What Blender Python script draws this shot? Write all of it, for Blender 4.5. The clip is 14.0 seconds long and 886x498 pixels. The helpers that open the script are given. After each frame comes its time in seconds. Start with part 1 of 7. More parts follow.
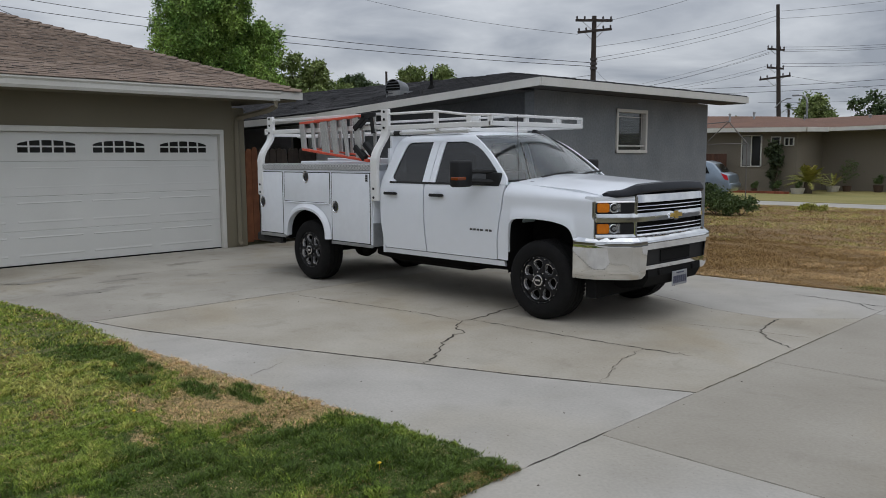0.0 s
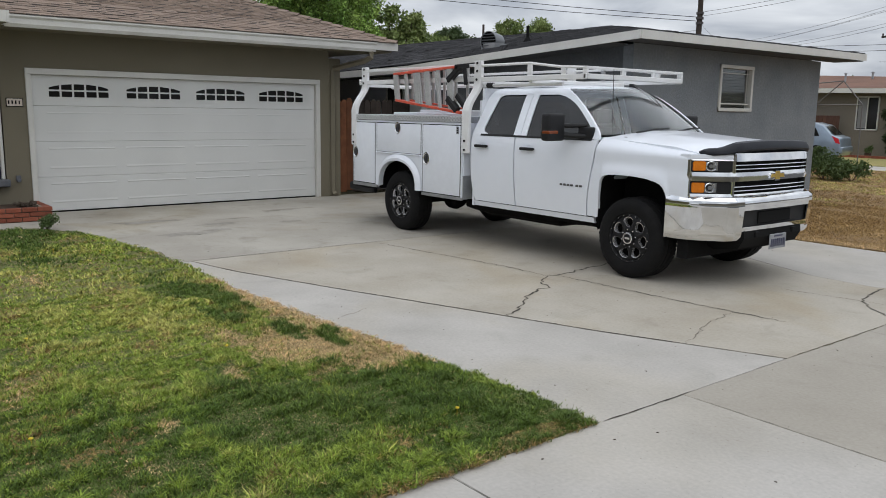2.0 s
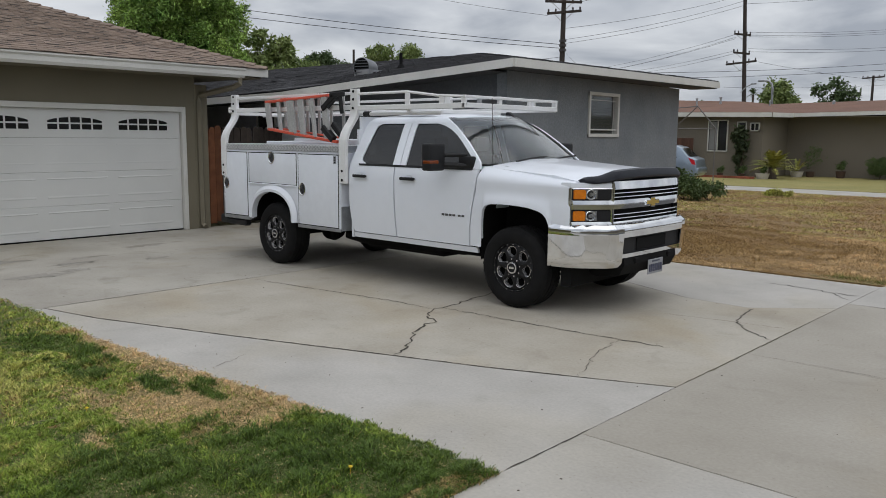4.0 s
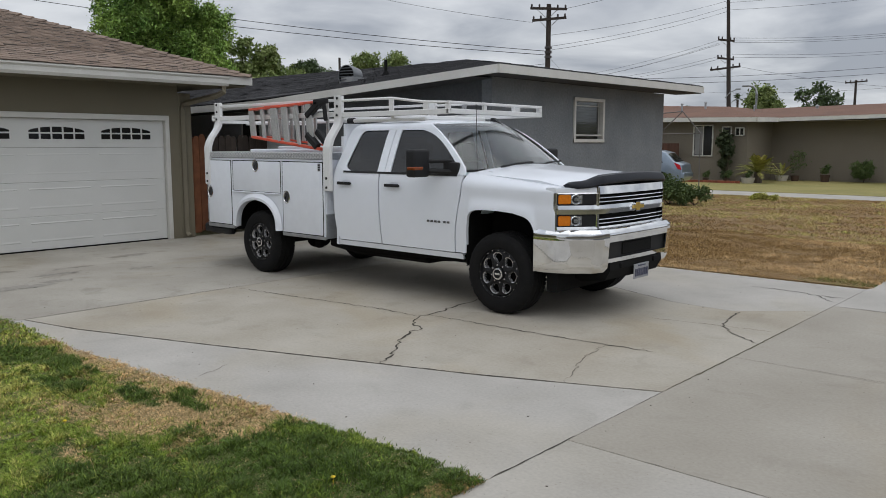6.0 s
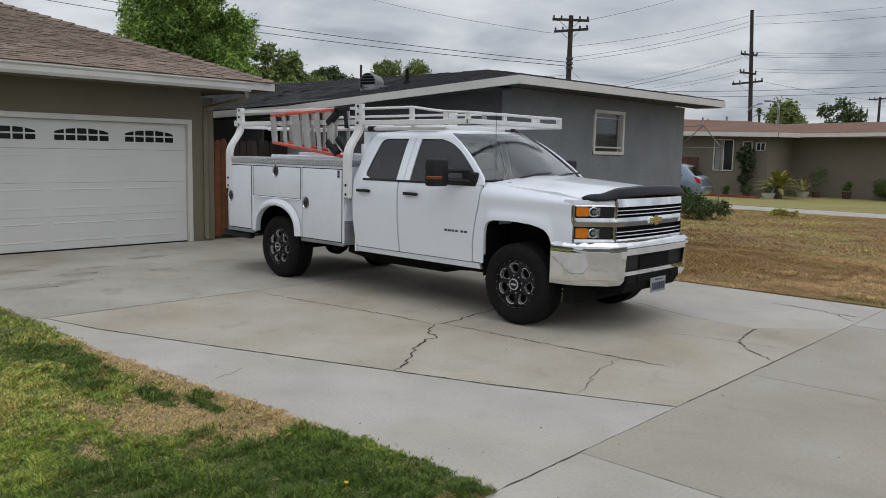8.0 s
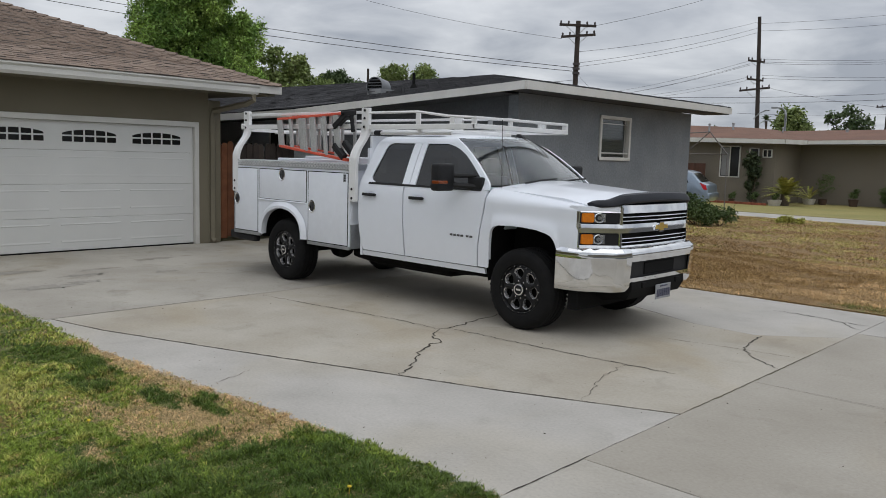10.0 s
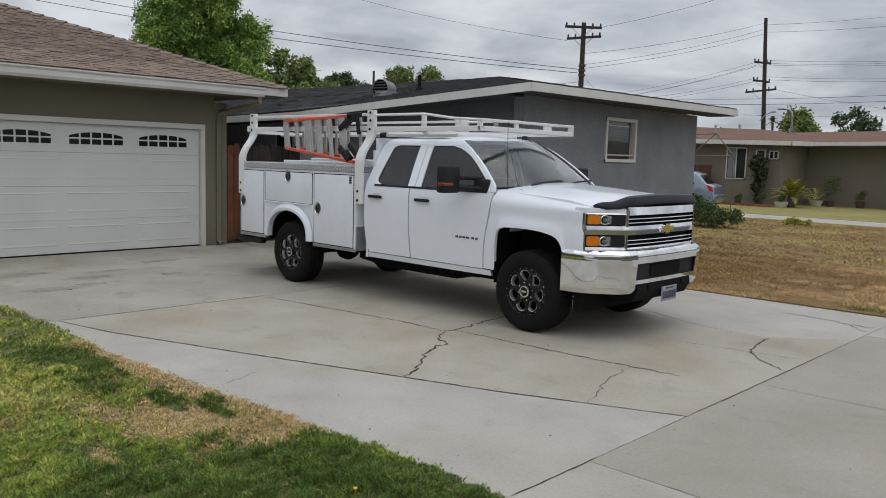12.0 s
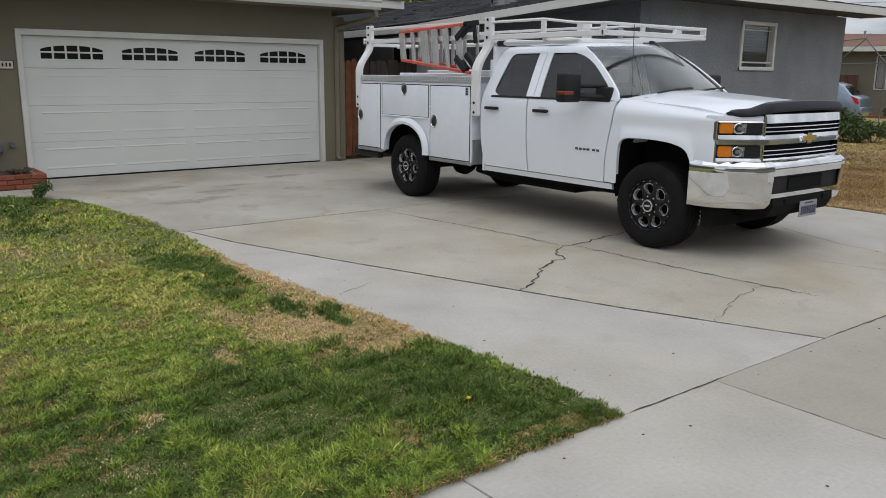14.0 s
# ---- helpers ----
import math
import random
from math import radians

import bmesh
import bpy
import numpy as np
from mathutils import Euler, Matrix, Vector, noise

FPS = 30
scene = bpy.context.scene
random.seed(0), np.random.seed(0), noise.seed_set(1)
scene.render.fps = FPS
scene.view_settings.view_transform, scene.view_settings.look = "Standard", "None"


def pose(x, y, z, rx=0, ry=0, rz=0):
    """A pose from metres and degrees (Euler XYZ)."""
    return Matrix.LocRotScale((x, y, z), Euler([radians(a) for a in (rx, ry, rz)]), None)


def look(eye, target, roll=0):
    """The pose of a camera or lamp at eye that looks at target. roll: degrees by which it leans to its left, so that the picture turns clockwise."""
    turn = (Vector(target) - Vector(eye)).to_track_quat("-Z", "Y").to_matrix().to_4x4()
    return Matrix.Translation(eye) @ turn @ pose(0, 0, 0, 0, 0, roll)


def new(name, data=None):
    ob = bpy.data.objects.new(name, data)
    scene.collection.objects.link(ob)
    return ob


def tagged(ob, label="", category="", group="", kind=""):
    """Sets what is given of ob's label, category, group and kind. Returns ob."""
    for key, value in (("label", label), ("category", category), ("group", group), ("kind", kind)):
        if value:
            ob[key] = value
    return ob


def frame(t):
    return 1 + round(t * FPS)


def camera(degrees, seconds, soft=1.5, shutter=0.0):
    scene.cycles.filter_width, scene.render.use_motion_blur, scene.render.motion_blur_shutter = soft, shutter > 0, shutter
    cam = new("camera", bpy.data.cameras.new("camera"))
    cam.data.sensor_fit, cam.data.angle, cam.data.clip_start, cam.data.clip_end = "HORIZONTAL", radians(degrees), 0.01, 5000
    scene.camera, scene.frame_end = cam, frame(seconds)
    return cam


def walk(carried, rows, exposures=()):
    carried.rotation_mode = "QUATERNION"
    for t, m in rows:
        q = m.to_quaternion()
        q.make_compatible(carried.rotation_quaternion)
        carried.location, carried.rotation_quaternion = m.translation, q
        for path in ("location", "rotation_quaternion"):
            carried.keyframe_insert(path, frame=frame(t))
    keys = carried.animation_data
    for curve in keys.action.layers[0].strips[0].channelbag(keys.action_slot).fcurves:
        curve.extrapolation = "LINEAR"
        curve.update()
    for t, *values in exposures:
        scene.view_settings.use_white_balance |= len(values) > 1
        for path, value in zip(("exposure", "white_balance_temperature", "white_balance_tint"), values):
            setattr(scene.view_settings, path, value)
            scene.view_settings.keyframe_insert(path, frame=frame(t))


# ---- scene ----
cam = camera(58.2, 14.0, soft=0.9)
PATH = [
    (0, (5.068, -6.489, 1.696), (3.665, -5.083, 1.465), -0.3),
    (0.5, (5.074, -6.503, 1.666), (3.643, -5.136, 1.373), 0.1),
    (1, (5.076, -6.536, 1.636), (3.525, -5.333, 1.258), 0.3),
    (1.5, (5.066, -6.547, 1.626), (3.499, -5.372, 1.222), 1.6),
    (2, (5.099, -6.471, 1.656), (3.557, -5.244, 1.316), 0.9),
    (2.5, (5.092, -6.427, 1.678), (3.606, -5.121, 1.382), 1.0),
    (3, (4.955, -6.407, 1.672), (3.55, -5.014, 1.379), 1.3),
    (3.5, (4.849, -6.373, 1.723), (3.495, -4.93, 1.431), 1.0),
    (6, (4.838, -6.286, 1.707), (3.521, -4.804, 1.446), 0.0),
    (6.5, (4.849, -6.295, 1.723), (3.52, -4.823, 1.466), 0.6),
    (7, (4.839, -6.297, 1.721), (3.506, -4.827, 1.471), 0.8),
    (7.5, (4.844, -6.311, 1.72), (3.503, -4.848, 1.472), 1.1),
    (8, (4.857, -6.314, 1.72), (3.507, -4.858, 1.479), 1.2),
    (10.5, (4.864, -6.322, 1.729), (3.502, -4.875, 1.498), 1.7),
    (11, (4.856, -6.319, 1.726), (3.493, -4.873, 1.497), 1.7),
    (11.5, (4.859, -6.321, 1.726), (3.494, -4.876, 1.501), 1.7),
    (12, (4.866, -6.324, 1.729), (3.495, -4.886, 1.502), 1.6),
    (12.5, (4.866, -6.329, 1.724), (3.477, -4.91, 1.484), 1.3),
    (13, (4.868, -6.319, 1.718), (3.449, -4.934, 1.455), 1.0),
    (13.5, (4.858, -6.253, 1.691), (3.366, -4.959, 1.374), 0.5),
    (14, (4.754, -6.205, 1.636), (3.213, -5.004, 1.205), 0.6),
]
EXPOSURE = [(0, -0.26, 6450, 10), (0.5, -0.16, 6550, 10), (1.0, 0.07, 6600, 10), (1.5, 0.19, 6600, 10), (2.0, 0.15, 6570, 10), (2.5, 0.00, 6570, 10), (3.0, -0.06, 6600, 10), (6.0, -0.06, 6600, 10), (11.0, -0.05, 6600, 10), (12.0, -0.06, 6600, 10), (13.0, -0.09, 6600, 10), (13.5, -0.08, 6600, 10), (14.0, 0.09, 6600, 10)]
walk(cam, [(t, look(eye, target, roll)) for t, eye, target, roll in PATH], EXPOSURE)

# ---- world, sun, exposure ----
world = bpy.data.worlds.new("overcast")
scene.world = world
world.use_nodes = True
wn, wl = world.node_tree.nodes, world.node_tree.links
wn.clear()
w_out = wn.new("ShaderNodeOutputWorld")
w_bg = wn.new("ShaderNodeBackground")
w_sky = wn.new("ShaderNodeTexSky")
w_sky.sky_type = "NISHITA"
w_sky.sun_disc = False
w_sky.sun_elevation, w_sky.sun_rotation = radians(55), radians(150)
w_co = wn.new("ShaderNodeTexCoord")
w_sep = wn.new("ShaderNodeSeparateXYZ")
wl.new(w_co.outputs["Generated"], w_sep.inputs[0])
# flat cloud deck: the direction is projected on a high plane
w_den = wn.new("ShaderNodeMath"); w_den.operation = "ADD"; w_den.inputs[1].default_value = 0.16
w_abs = wn.new("ShaderNodeMath"); w_abs.operation = "ABSOLUTE"
wl.new(w_sep.outputs["Z"], w_abs.inputs[0]); wl.new(w_abs.outputs[0], w_den.inputs[0])
w_div = wn.new("ShaderNodeVectorMath"); w_div.operation = "DIVIDE"
wl.new(w_co.outputs["Generated"], w_div.inputs[0]); wl.new(w_den.outputs[0], w_div.inputs[1])
w_noise = wn.new("ShaderNodeTexNoise")
w_noise.inputs["Scale"].default_value = 1.25
w_noise.inputs["Detail"].default_value = 9
w_noise.inputs["Roughness"].default_value = 0.52
w_noise.inputs["Distortion"].default_value = 0.35
wl.new(w_div.outputs[0], w_noise.inputs["Vector"])
w_ramp = wn.new("ShaderNodeValToRGB")
w_ramp.color_ramp.elements[0].position, w_ramp.color_ramp.elements[0].color = 0.38, (0.375, 0.41, 0.475, 1)
w_ramp.color_ramp.elements[1].position, w_ramp.color_ramp.elements[1].color = 0.64, (0.72, 0.755, 0.805, 1)
wl.new(w_noise.outputs["Fac"], w_ramp.inputs[0])
# an overcast dome is brighter overhead than at the horizon
w_zen = wn.new("ShaderNodeMapRange")
w_zen.inputs["From Min"].default_value, w_zen.inputs["From Max"].default_value = 0.1, 1.0
w_zen.inputs["To Min"].default_value, w_zen.inputs["To Max"].default_value = 1.0, 1.8
wl.new(w_sep.outputs["Z"], w_zen.inputs["Value"])
w_mul = wn.new("ShaderNodeVectorMath"); w_mul.operation = "SCALE"
wl.new(w_ramp.outputs[0], w_mul.inputs[0]); wl.new(w_zen.outputs[0], w_mul.inputs["Scale"])
w_skym = wn.new("ShaderNodeVectorMath"); w_skym.operation = "SCALE"; w_skym.inputs["Scale"].default_value = 0.07
wl.new(w_sky.outputs[0], w_skym.inputs[0])
w_mix = wn.new("ShaderNodeMix"); w_mix.data_type = "RGBA"; w_mix.inputs["Factor"].default_value = 0.92
wl.new(w_skym.outputs[0], w_mix.inputs["A"]); wl.new(w_mul.outputs[0], w_mix.inputs["B"])
wl.new(w_mix.outputs["Result"], w_bg.inputs["Color"])
w_bg.inputs["Strength"].default_value = 1.0
wl.new(w_bg.outputs[0], w_out.inputs[0])
sun = new("sun", bpy.data.lights.new("sun", "SUN"))
sun.data.energy, sun.data.angle, sun.data.color = 0.72, radians(85), (1.0, 0.97, 0.92)
sun.matrix_world = look((10, -4, 30), (0, 0, 0))


# ---- materials ----
def mat(name, c1, c2=None, rough=0.6, metal=0.0, scale=3.0, fine=60.0, bump=0.0, bscale=120.0, spec=0.5, coat=0.0, vary=0.0, island=0.0, contrast=0.5, dist=0.01, grain=0.11):
    m = bpy.data.materials.new(name)
    m.use_nodes = True
    n, l = m.node_tree.nodes, m.node_tree.links
    b = n["Principled BSDF"]
    b.inputs["Roughness"].default_value, b.inputs["Metallic"].default_value = rough, metal
    b.inputs["Specular IOR Level"].default_value = spec
    b.inputs["Coat Weight"].default_value = coat
    b.inputs["Coat Roughness"].default_value = 0.04
    geo = n.new("ShaderNodeNewGeometry")
    c2 = c2 or tuple(v * 0.85 for v in c1)
    big = n.new("ShaderNodeTexNoise")
    big.inputs["Scale"].default_value, big.inputs["Detail"].default_value = scale, 6
    l.new(geo.outputs["Position"], big.inputs["Vector"])
    ramp = n.new("ShaderNodeValToRGB")
    h = 0.25 * (1 - contrast) + 0.03
    ramp.color_ramp.elements[0].position, ramp.color_ramp.elements[0].color = 0.5 - h, (*c1, 1)
    ramp.color_ramp.elements[1].position, ramp.color_ramp.elements[1].color = 0.5 + h, (*c2, 1)
    l.new(big.outputs["Fac"], ramp.inputs[0])
    small = n.new("ShaderNodeTexNoise")
    small.inputs["Scale"].default_value, small.inputs["Detail"].default_value = fine, 4
    l.new(geo.outputs["Position"], small.inputs["Vector"])
    mr = n.new("ShaderNodeMapRange")
    mr.inputs["From Min"].default_value, mr.inputs["From Max"].default_value = 0.3, 0.7
    mr.inputs["To Min"].default_value, mr.inputs["To Max"].default_value = 1 - grain, 1 + grain
    l.new(small.outputs["Fac"], mr.inputs["Value"])
    mul = n.new("ShaderNodeVectorMath"); mul.operation = "SCALE"
    l.new(ramp.outputs[0], mul.inputs[0]); l.new(mr.outputs[0], mul.inputs["Scale"])
    last = mul.outputs[0]
    if vary or island:
        if vary:
            src = n.new("ShaderNodeObjectInfo").outputs["Random"]
        else:
            src = geo.outputs["Random Per Island"]
        k = vary or island
        mv = n.new("ShaderNodeMapRange")
        mv.inputs["To Min"].default_value, mv.inputs["To Max"].default_value = 1 - k, 1 + k
        l.new(src, mv.inputs["Value"])
        m2 = n.new("ShaderNodeVectorMath"); m2.operation = "SCALE"
        l.new(last, m2.inputs[0]); l.new(mv.outputs[0], m2.inputs["Scale"])
        last = m2.outputs[0]
    l.new(last, b.inputs["Base Color"])
    if bump:
        bn = n.new("ShaderNodeTexNoise")
        bn.inputs["Scale"].default_value, bn.inputs["Detail"].default_value = bscale, 3
        l.new(geo.outputs["Position"], bn.inputs["Vector"])
        bp = n.new("ShaderNodeBump")
        bp.inputs["Strength"].default_value, bp.inputs["Distance"].default_value = bump, dist
        l.new(bn.outputs["Fac"], bp.inputs["Height"])
        l.new(bp.outputs[0], b.inputs["Normal"])
    return m


def weathered(m, stain=0.22, warm=(0.92, 0.82, 0.66), seed=0.0):
    """Broad soft stains, a rusty tinge in places and small dark pits, over a concrete material."""
    n, l = m.node_tree.nodes, m.node_tree.links
    b = n["Principled BSDF"]
    base = b.inputs["Base Color"].links[0].from_socket
    geo = n.new("ShaderNodeNewGeometry")
    off = n.new("ShaderNodeVectorMath"); off.operation = "ADD"; off.inputs[1].default_value = (seed, seed * 0.7, 0)
    l.new(geo.outputs["Position"], off.inputs[0])

    def layer(scale, detail, lo, hi, distort=0.0):
        t = n.new("ShaderNodeTexNoise")
        t.inputs["Scale"].default_value, t.inputs["Detail"].default_value, t.inputs["Distortion"].default_value = scale, detail, distort
        l.new(off.outputs[0], t.inputs["Vector"])
        r = n.new("ShaderNodeMapRange")
        r.interpolation_type = "SMOOTHSTEP"
        r.inputs["From Min"].default_value, r.inputs["From Max"].default_value = lo, hi
        l.new(t.outputs["Fac"], r.inputs["Value"])
        return r.outputs[0]

    def tint(colour, fac, amount, rgb):
        k = n.new("ShaderNodeMath"); k.operation = "MULTIPLY"; k.inputs[1].default_value = amount
        l.new(fac, k.inputs[0])
        x = n.new("ShaderNodeMix"); x.data_type = "RGBA"; x.blend_type = "MULTIPLY"
        l.new(k.outputs[0], x.inputs["Factor"]); l.new(colour, x.inputs["A"]); x.inputs["B"].default_value = (*rgb, 1)
        return x.outputs["Result"]

    c = tint(base, layer(0.55, 7, 0.50, 0.68, 0.6), 1.0, warm)
    c = tint(c, layer(2.3, 8, 0.54, 0.74, 0.8), stain * 2.2, (0.70, 0.69, 0.66))
    c = tint(c, layer(9.0, 6, 0.60, 0.72, 0.3), stain, (0.62, 0.60, 0.56))
    c = tint(c, layer(55.0, 3, 0.66, 0.74), 0.55, (0.55, 0.52, 0.48))
    l.new(c, b.inputs["Base Color"])
    return m


M_CONC_LIGHT = mat("concrete_pale", (0.475, 0.452, 0.415), (0.385, 0.365, 0.332), 0.85, scale=1.3, fine=45, bump=0.07, bscale=260, contrast=0.35, grain=0.065)
M_CONC_TAN = mat("concrete_tan", (0.450, 0.418, 0.358), (0.352, 0.315, 0.252), 0.85, scale=1.0, fine=40, bump=0.07, bscale=260, contrast=0.4, grain=0.065)
M_CONC_GREY = mat("concrete_grey", (0.384, 0.355, 0.304), (0.318, 0.290, 0.242), 0.85, scale=0.9, fine=42, bump=0.07, bscale=260, contrast=0.35, grain=0.065)
M_CONC_REAR = mat("concrete_rear", (0.43, 0.405, 0.352), (0.335, 0.31, 0.265), 0.85, scale=0.8, fine=40, bump=0.07, bscale=260, contrast=0.5, grain=0.065)
weathered(M_CONC_LIGHT, 0.12, (0.97, 0.95, 0.90), 3.0)
weathered(M_CONC_TAN, 0.18, (0.975, 0.935, 0.86), 7.0)
weathered(M_CONC_GREY, 0.14, (0.97, 0.93, 0.86), 11.0)
weathered(M_CONC_REAR, 0.34, (0.88, 0.84, 0.76), 5.0)
M_GROOVE = mat("joint_dirt", (0.035, 0.03, 0.024), (0.07, 0.06, 0.045), 0.95, scale=6)
M_MOSS = mat("joint_moss", (0.09, 0.09, 0.04), (0.12, 0.10, 0.06), 0.95, scale=20)
M_ASPHALT = mat("asphalt", (0.05, 0.05, 0.052), (0.065, 0.063, 0.06), 0.9, scale=2, fine=150, bump=0.4, bscale=200)
M_SOIL = mat("lawn_soil", (0.13, 0.14, 0.045), (0.18, 0.16, 0.07), 0.95, scale=2.5, fine=50, bump=0.6, bscale=70)
M_DRYSOIL = mat("dry_lawn_soil", (0.23, 0.145, 0.065), (0.30, 0.20, 0.10), 0.95, scale=0.7, fine=30, bump=0.8, bscale=50)
M_FARLAWN = mat("far_lawn", (0.33, 0.28, 0.10), (0.25, 0.23, 0.075), 0.95, scale=0.4, fine=12, bump=0.8, bscale=20, dist=0.04)
M_GROUND = mat("ground", (0.16, 0.13, 0.08), (0.12, 0.12, 0.05), 0.95, scale=0.2, fine=8, bump=0.5, bscale=10)
M_STUCCO = mat("olive_stucco", (0.205, 0.182, 0.130), (0.185, 0.163, 0.115), 0.9, scale=1.2, fine=90, bump=0.6, bscale=130)
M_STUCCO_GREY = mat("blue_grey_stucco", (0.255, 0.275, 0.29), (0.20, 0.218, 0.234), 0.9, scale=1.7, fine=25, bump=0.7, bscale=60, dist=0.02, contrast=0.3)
M_STUCCO_DARK = mat("dark_soffit_stucco", (0.085, 0.09, 0.095), (0.07, 0.075, 0.08), 0.9, scale=1.2, fine=40, bump=0.6, bscale=70)
# darkened copy of the blue-grey stucco, with the eave's shadow in the colour
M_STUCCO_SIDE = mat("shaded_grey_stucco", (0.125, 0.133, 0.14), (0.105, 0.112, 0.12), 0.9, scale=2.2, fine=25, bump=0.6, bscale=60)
M_STUCCO_FAR = mat("taupe_stucco", (0.205, 0.18, 0.142), (0.19, 0.165, 0.13), 0.9, scale=0.6, fine=20, bump=0.5, bscale=40)
M_WHITE = mat("white_trim_paint", (0.68, 0.67, 0.63), (0.61, 0.60, 0.56), 0.5, scale=2, fine=30, bump=0.03, grain=0.03)
M_GDOOR = mat("garage_door_paint", (0.69, 0.695, 0.672), (0.65, 0.655, 0.632), 0.42, scale=1.5, fine=60, bump=0.08, bscale=180, grain=0.03)
M_SHINGLE = mat("brown_shingle", (0.265, 0.20, 0.155), (0.22, 0.163, 0.128), 0.95, scale=2.5, fine=150, bump=0.5, bscale=260, vary=0.14)
M_SHINGLE_I = mat("brown_shingle_far", (0.265, 0.20, 0.155), (0.22, 0.163, 0.128), 0.95, scale=2.5, fine=150, bump=0.5, bscale=260, island=0.14)
M_SHINGLE_DK = mat("charcoal_shingle", (0.05, 0.05, 0.053), (0.032, 0.032, 0.035), 0.95, scale=4, fine=60, bump=0.7, bscale=120, island=0.3)
M_ROOF_RUST = mat("rust_brown_roof", (0.20, 0.105, 0.07), (0.16, 0.085, 0.058), 0.95, scale=0.8, fine=20, bump=0.5, bscale=40)
M_ROOF_BLUE = mat("slate_roof", (0.055, 0.06, 0.075), None, 0.9)
M_NAVY = mat("navy_paint", (0.006, 0.009, 0.03), (0.005, 0.007, 0.022), 0.6, scale=3)
M_BRICK = mat("red_brick", (0.29, 0.085, 0.045), (0.22, 0.065, 0.038), 0.9, scale=9, fine=120, bump=0.5, bscale=200, vary=0.22)
M_MORTAR = mat("mortar", (0.30, 0.25, 0.20), None, 0.95, bump=0.4)
M_SLATE = mat("grey_sill", (0.10, 0.105, 0.12), (0.14, 0.145, 0.155), 0.8, scale=5)
M_DARK = mat("dark_recess", (0.010, 0.010, 0.010), None, 0.85, spec=0.15)
M_FENCE_OR = mat("stained_cedar", (0.26, 0.10, 0.045), (0.19, 0.07, 0.033), 0.8, scale=7, fine=90, bump=0.4, vary=0.2)
M_FENCE_GR = mat("weathered_fence", (0.075, 0.058, 0.048), (0.055, 0.043, 0.037), 0.9, scale=7, fine=90, bump=0.4, vary=0.25)
M_POLE = mat("creosote_pole", (0.055, 0.042, 0.035), (0.04, 0.032, 0.028), 0.9, scale=4, bump=0.3)
M_GALV = mat("galvanised_steel", (0.42, 0.43, 0.44), (0.34, 0.35, 0.36), 0.45, 0.7, scale=6)
M_WIRE = mat("cable_black", (0.03, 0.03, 0.033), None, 0.7)
M_BARK = mat("bark", (0.10, 0.075, 0.055), (0.07, 0.055, 0.04), 0.95, scale=8, bump=0.6, bscale=30, dist=0.03)
M_SOILPOT = mat("terracotta_soil", (0.08, 0.05, 0.035), None, 0.95)
M_PLANTER = mat("cream_planter", (0.50, 0.47, 0.42), None, 0.8)


def leaf_mat(name, c1, c2, k=0.35):
    m = mat(name, c1, c2, 0.6, scale=1.2, fine=12, island=k, spec=0.3)
    m.node_tree.nodes["Principled BSDF"].inputs["Subsurface Weight"].default_value = 0.0
    return m


M_LEAF = leaf_mat("tree_leaf", (0.13, 0.25, 0.055), (0.31, 0.44, 0.10), 0.6)
M_LEAF_LIGHT = leaf_mat("light_tree_leaf", (0.18, 0.25, 0.08), (0.26, 0.31, 0.11))
M_LEAF_DARK = leaf_mat("dark_tree_leaf", (0.065, 0.105, 0.045), (0.1, 0.14, 0.055))
M_SHRUB = leaf_mat("shrub_leaf", (0.07, 0.11, 0.035), (0.1, 0.14, 0.045))
M_SPIKE = leaf_mat("spiky_leaf", (0.03, 0.045, 0.02), (0.05, 0.065, 0.028))
M_SAGO = leaf_mat("sago_leaf", (0.24, 0.27, 0.06), (0.34, 0.3, 0.08))
M_GR_DARK = leaf_mat("lush_grass", (0.075, 0.13, 0.02), (0.115, 0.175, 0.03), 0.75)
M_GR_MID = leaf_mat("green_grass", (0.19, 0.275, 0.035), (0.265, 0.345, 0.05), 0.75)
M_GR_YEL = leaf_mat("yellowing_grass", (0.40, 0.42, 0.09), (0.47, 0.45, 0.13), 0.75)
M_GR_DRY = leaf_mat("straw_grass", (0.68, 0.48, 0.25), (0.52, 0.36, 0.175), 0.75)
M_GR_BROWN = leaf_mat("brown_grass", (0.29, 0.175, 0.06), (0.38, 0.25, 0.10), 0.75)
M_FLOWER = mat("dandelion_yellow", (0.75, 0.55, 0.02), None, 0.6)


def glass_mat(name, tint, rough=0.03):
    m = bpy.data.materials.new(name)
    m.use_nodes = True
    b = m.node_tree.nodes["Principled BSDF"]
    b.inputs["Base Color"].default_value = (*tint, 1)
    b.inputs["Roughness"].default_value = rough
    b.inputs["Transmission Weight"].default_value = 1.0
    b.inputs["IOR"].default_value = 1.45
    return m


M_GLASS = glass_mat("clear_glass", (0.9, 0.93, 0.92))
M_WINGLASS = mat("dark_window_glass", (0.014, 0.014, 0.013), None, 0.08, spec=0.35)


# ---- mesh helpers ----
def box(bm, x0, x1, y0, y1, z0, z1, m=None):
    c = [bm.verts.new(Vector(p)) for p in ((x0, y0, z0), (x1, y0, z0), (x1, y1, z0), (x0, y1, z0), (x0, y0, z1), (x1, y0, z1), (x1, y1, z1), (x0, y1, z1))]
    if m:
        for v in c:
            v.co = m @ v.co
    for f in ((3, 2, 1, 0), (4, 5, 6, 7), (0, 1, 5, 4), (1, 2, 6, 5), (2, 3, 7, 6), (3, 0, 4, 7)):
        bm.faces.new([c[i] for i in f])
    return c


